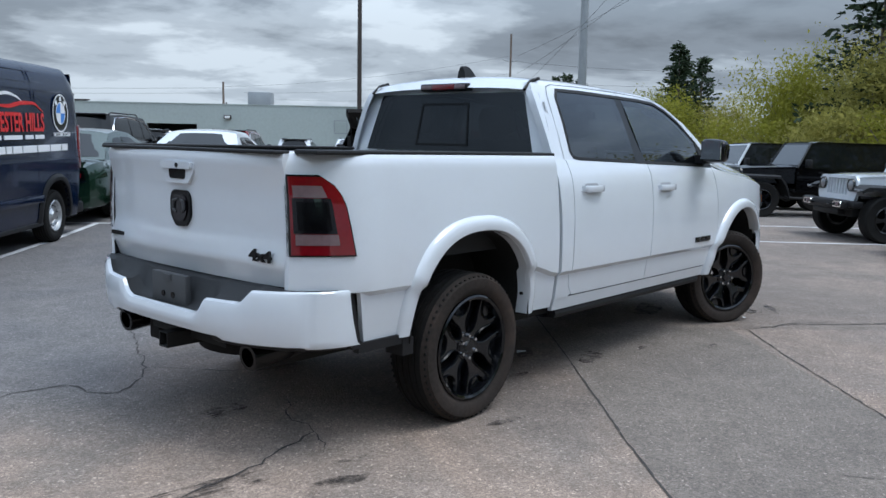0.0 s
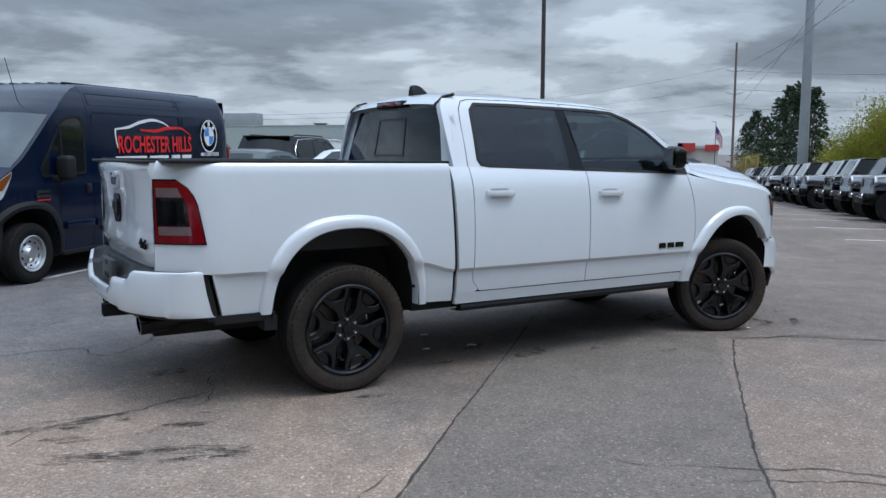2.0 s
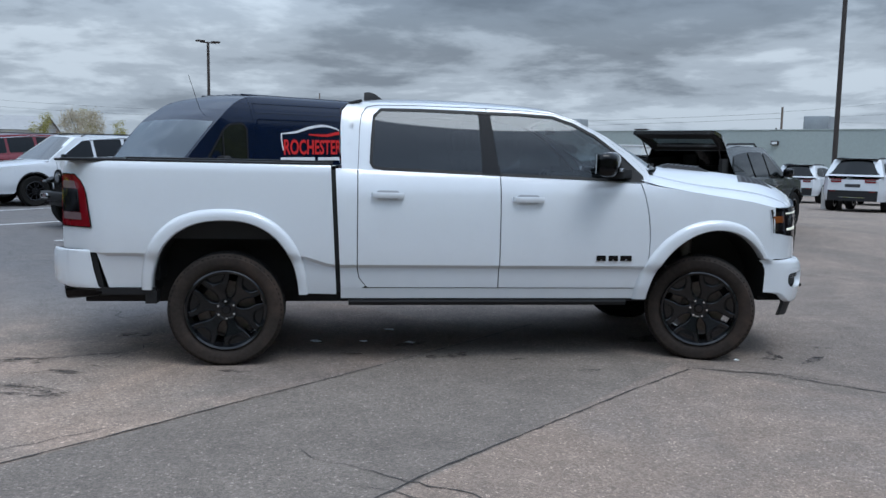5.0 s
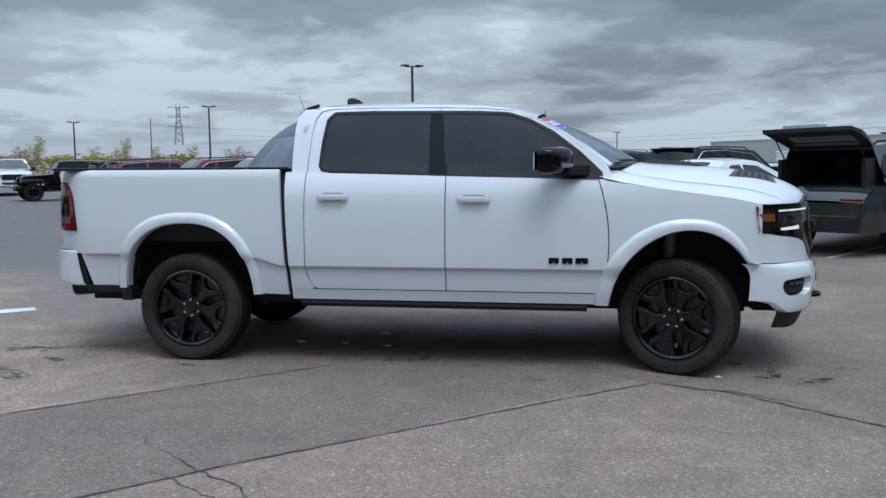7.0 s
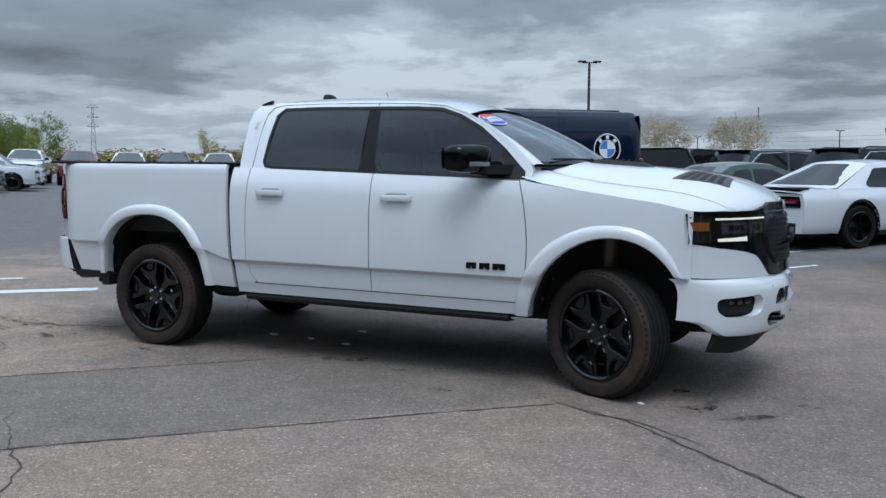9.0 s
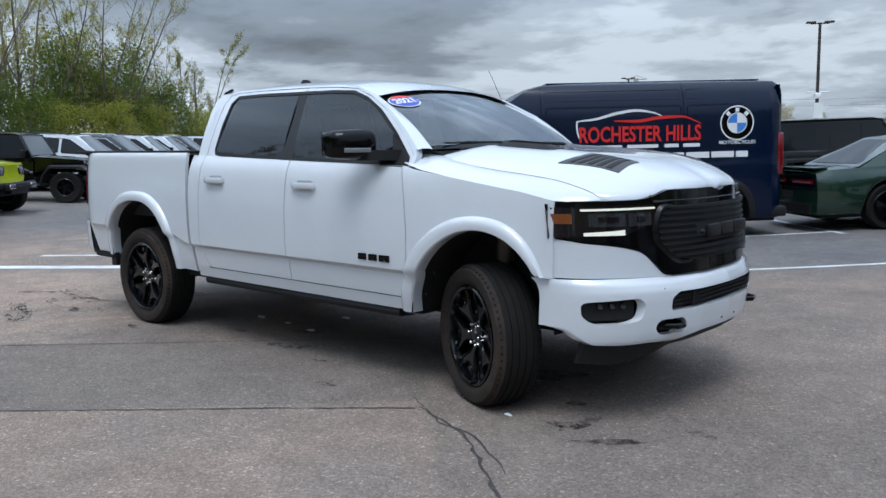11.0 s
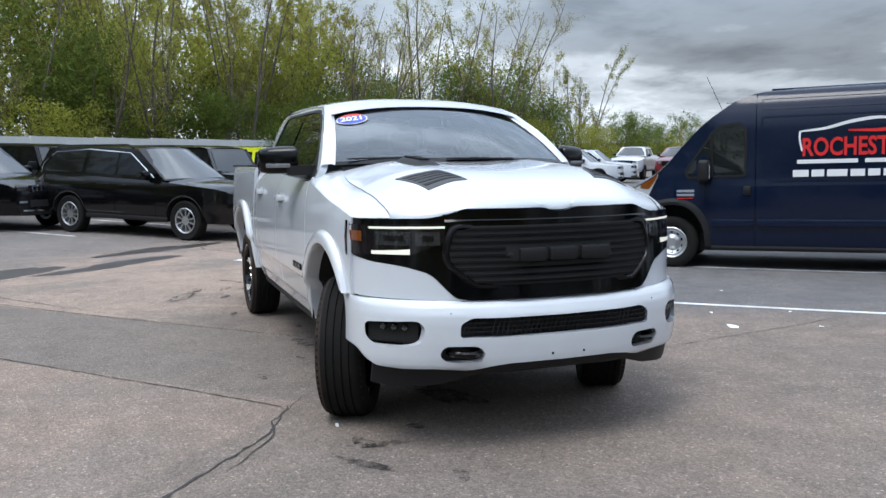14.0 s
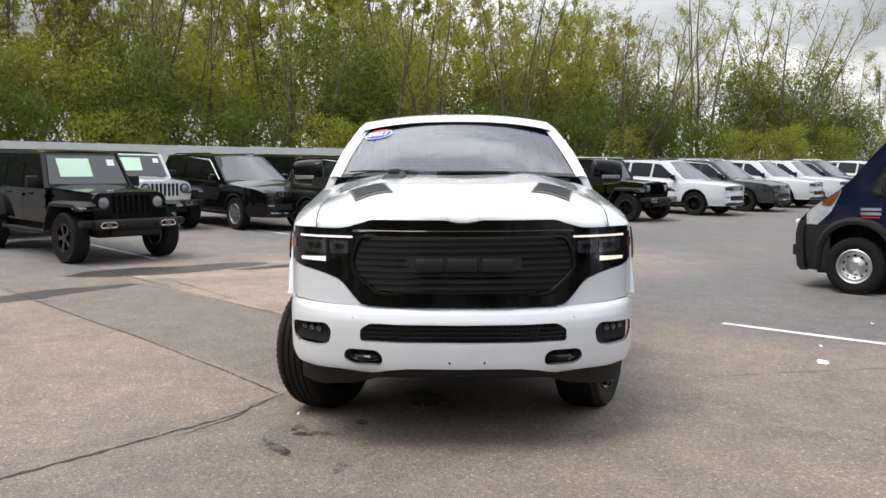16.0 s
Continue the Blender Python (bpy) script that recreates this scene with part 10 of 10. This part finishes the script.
jpw = off_roader(WHITE, BLACK, "white off-road car with a paper in its windshield", True)
jpw.matrix_basis = lot_pose(-15.4, 2.35, 0)
for m in (lot_pose(-10.2, 15.2, 0), lot_pose(-15.6, 8.0, 0), lot_pose(-15.6, 14.6, 0), lot_pose(-15.4, -0.8, 0)):
    copy_thing(jb, m)

# ---- cars on the far side of the van's stalls
cg = shell_car("coupe", coupe_spec(), GREEN, "dark green coupe seen from behind", "car", RIMBLACK)
cg.matrix_basis = lot_pose(9.25, 5.45, 0)
cw = shell_car("coupe", coupe_spec(), WHITE, "white coupe with black wheels", "car", RIMBLACK)
cw.matrix_basis = lot_pose(10.4, 3.45, 0)
for ob_, mat in ((cg, GREEN), (cw, BLACK)):
    part("deck_spoiler", merge(box(-1.10, -0.86, -0.72, 0.72, 1.0, 1.03, 0.012), box(-1.04, -0.96, -0.6, -0.56, 0.95, 1.01), box(-1.04, -0.96, 0.56, 0.6, 0.95, 1.01)), mat, ob_)

hs = suv_spec(wb=2.71, fo=0.90, ro=0.92, hw=0.93, R=0.36, rim=0.235, shoulder=[(-0.92, 0.80), (-0.80, 1.0), (0, 1.08), (1.0, 1.06), (2.0, 1.02), (2.8, 0.98), (3.61, 0.84)], cuts=[0.40, 1.20, 2.1], A=(2.25, 1.04), B=(1.45, 1.60), C=(-0.55, 1.62), D=(-0.56, 1.60), H=1.66, rw=0.64,
              panes=[[(2.0, 1.07), (1.40, 1.50), (1.22, 1.52), (1.20, 1.10)], [(1.12, 1.10), (1.14, 1.53), (0.42, 1.55), (0.40, 1.12)], [(0.32, 1.13), (0.34, 1.55), (-0.30, 1.50), (-0.58, 1.26), (-0.5, 1.15)]], chrome=None, handles=(0.6, 1.4), spoiler=None, end_low=0.36,
              rear_parts=[("tail_lamp", 0.55, 1.0, 0.80, 0.86, REDLENS, True, 0.012), ("bumper_pad", -0.95, 0.95, 0.40, 0.55, PLASTIC, False, 0.03), ("chrome_strip", -0.9, 0.9, 0.60, 0.615, CHROME, False, 0.02)])
hatch = shell_car("hatchback_car", hs, GUNMETAL, "dark grey sport utility car with its tailgate open", "car", RIMBLACK)
hatch.matrix_basis = lot_pose(9.95, -0.10, 0)
for nm in [o for o in hatch.children if o.name.split(".")[0] in ("rear_window", "rear_frame")]:
    bpy.data.objects.remove(nm)
gate_pt = lambda t, y, o=0.0: (-0.50 - 0.76 * t, y * (0.66 + 0.10 * t), 1.64 + 0.50 * t - 0.22 * t * t - o)
gate_out = ccw(rounded([(0.0, -1.0), (0.55, -1.0), (1.0, -0.92), (1.0, 0.92), (0.55, 1.0), (0.0, 1.0)], 0.08))
gate_hole = ccw(rounded([(0.14, -0.80), (0.56, -0.76), (0.56, 0.76), (0.14, 0.80)], 0.06))
lid = part("tailgate", flange(sheet([gate_out, list(reversed(gate_hole))], lambda t, y: gate_pt(t, y)), (0.01, 0, -0.06)), GUNMETAL, hatch, "raised open tailgate", smooth=False)
part("gate_lining", flange(sheet([inset(gate_out, 0.03), list(reversed(gate_hole))], lambda t, y: gate_pt(t, y, 0.065)), (0, 0, 0.004)), UNDER, lid, smooth=False)
part("tailgate_glass", sheet([gate_hole], lambda t, y: gate_pt(t, y, 0.02)), FRONTGLASS, lid, smooth=False)
for s in (-1, 1):
    part("gas_strut", tube([(-0.62, s * 0.62, 1.30), (-0.95, s * 0.66, 1.78)], 0.012, 6), PLASTIC, hatch)
part("load_floor", box(-0.9, 0.5, -0.62, 0.62, 0.72, 0.80), UNDER, hatch)
part("cargo_wall", merge(box(-0.80, 0.5, -0.70, -0.64, 0.75, 1.45), box(-0.80, 0.5, 0.64, 0.70, 0.75, 1.45), box(0.45, 0.52, -0.66, 0.66, 0.75, 1.30)), UNDER, hatch)
for y in (-0.36, 0.36):
    part("head_rest", box(0.44, 0.54, y - 0.13, y + 0.13, 1.30, 1.50, 0.04), SEATGREY, hatch)

red = shell_car("sport_utility_car", suv_spec(top_mat=None), REDP, "dark red sport utility car in the lot", "car", RIMBLACK)
place_all(red, [lot_pose(6.4, 28.0, 0), lot_pose(8.6, 21.6, 180), lot_pose(26.5, 6.0, 0)])
copy_thing(gc, lot_pose(6.4, 31.3, 0))
copy_thing(gc, lot_pose(15.4, 7.2, 0))
copy_thing(jb, lot_pose(6.6, 35.2, 180))
copy_thing(jg, lot_pose(15.6, 12.2, 180))
copy_thing(jw, lot_pose(17.5, 15.8, 180))
copy_thing(dsuv, lot_pose(15.5, 18.6, 0))

# ---- cars before the grey building
ch = shell_car("compact_suv", suv_spec(wb=2.71, fo=0.92, ro=1.0, hw=0.93, R=0.36, rim=0.235, H=1.68, cuts=[0.40, 1.2, 2.1], shoulder=[(-1.0, 1.0), (-0.85, 1.10), (0, 1.12), (1.0, 1.09), (2.0, 1.05), (2.8, 1.0), (3.63, 0.86)], A=(2.25, 1.07), B=(1.45, 1.62), C=(-0.62, 1.62), D=(-0.95, 1.10), rw=0.64,
              panes=[[(2.0, 1.10), (1.40, 1.52), (1.22, 1.54), (1.20, 1.13)], [(1.12, 1.13), (1.14, 1.55), (0.42, 1.57), (0.40, 1.15)], [(0.32, 1.16), (0.34, 1.57), (-0.36, 1.52), (-0.68, 1.28), (-0.6, 1.18)]], chrome=None, handles=(0.6, 1.4), rear_parts=[("tail_lamp", 0.46, 0.98, 0.90, 1.02, REDLENS, True, 0.012), ("lamp_bar", 0.50, 0.94, 0.955, 0.985, LAMPGREY, True, 0.018), ("bumper_pad", -0.98, 0.98, 0.34, 0.66, PLASTIC, False, 0.03), ("chrome_strip", -0.5, 0.5, 0.44, 0.46, CHROME, False, 0.04), ("reflector", 0.66, 0.90, 0.62, 0.65, REDLENS, True, 0.04), ("plate_pocket", -0.30, 0.30, 0.76, 0.86, STEPPAD, False, 0.006)]), WHITE, "white compact sport utility car seen from behind", "car", RIMBLACK)
place_all(ch, [lot_pose(24.4, 0.2, 0), lot_pose(34, 4.5, 0), lot_pose(36, 15.5, 0), lot_pose(43, 9.0, 20)])
copy_thing(wsuv, lot_pose(28, 9.5, 20))
copy_thing(dsuv, lot_pose(30, 12.5, 190))
copy_thing(dsuv, lot_pose(33, 7.4, 180))
copy_thing(wsuv, lot_pose(38, 2.0, 180))
copy_thing(gc, lot_pose(32, 17.0, 200))
copy_thing(wsuv, lot_pose(40, 18.5, 190))
copy_thing(ch, lot_pose(148, -7.6, 90))
copy_thing(ch, lot_pose(27, 13.0, 0))
boxt = thing("box_trailer", lot_pose(44, 19.5, 95), "low white box trailer beside the building", "trailer")
part("body", box(-3.0, 3.0, -1.1, 1.1, 0.6, 2.75, 0.05), FENCEWHITE, boxt)
part("roof_edge", box(-3.05, 3.05, -1.15, 1.15, 2.72, 2.80, 0.02), DECALWHITE, boxt)
for x in (-0.5, 0.5):
    part("wheel", merge(*[moved(lathe([(0, -0.1), (0.3, -0.1), (0.36, -0.06), (0.36, 0.06), (0.3, 0.1), (0, 0.1)], 16, "y"), pose(x, s * 1.0, 0.36)) for s in (-1, 1)]), RUBBER, boxt)
pk_b = shell_car("distant_pickup", pickup_spec(), BLACK, "black pickup truck facing the lane", "truck", RIMBLACK)
pk_w = shell_car("distant_pickup", pickup_spec(), WHITE, "white pickup truck with a black grille", "truck", RIMBLACK)
pk_r = shell_car("distant_pickup", pickup_spec(), REDP, "dark red pickup truck facing the lane", "truck", RIMBLACK)


def face(x, y, heading):
    return on_ground(x, y, heading)


place_all(pk_b, [face(38.6, 40.4, 225), face(-32.2, 34.6, -51), face(-33, 70, -60)])
place_all(pk_w, [face(-34.1, 32.8, -49), face(-30.1, 36.4, -53), face(-38.2, 28.9, -46), face(-30, 68, -60)])
place_all(pk_r, [face(-36.0, 30.8, -48)])
copy_thing(wsuv, face(70, 64, 120))
for k in range(1, 6):
    copy_thing((gc, wsuv, ch, dsuv, red, wsuv, gc)[k], face(-34 + 5.5 * k + 2, 74 + 2.0 * (k % 2), (200, 20, 190, 15, 200, 10, 195)[k]))
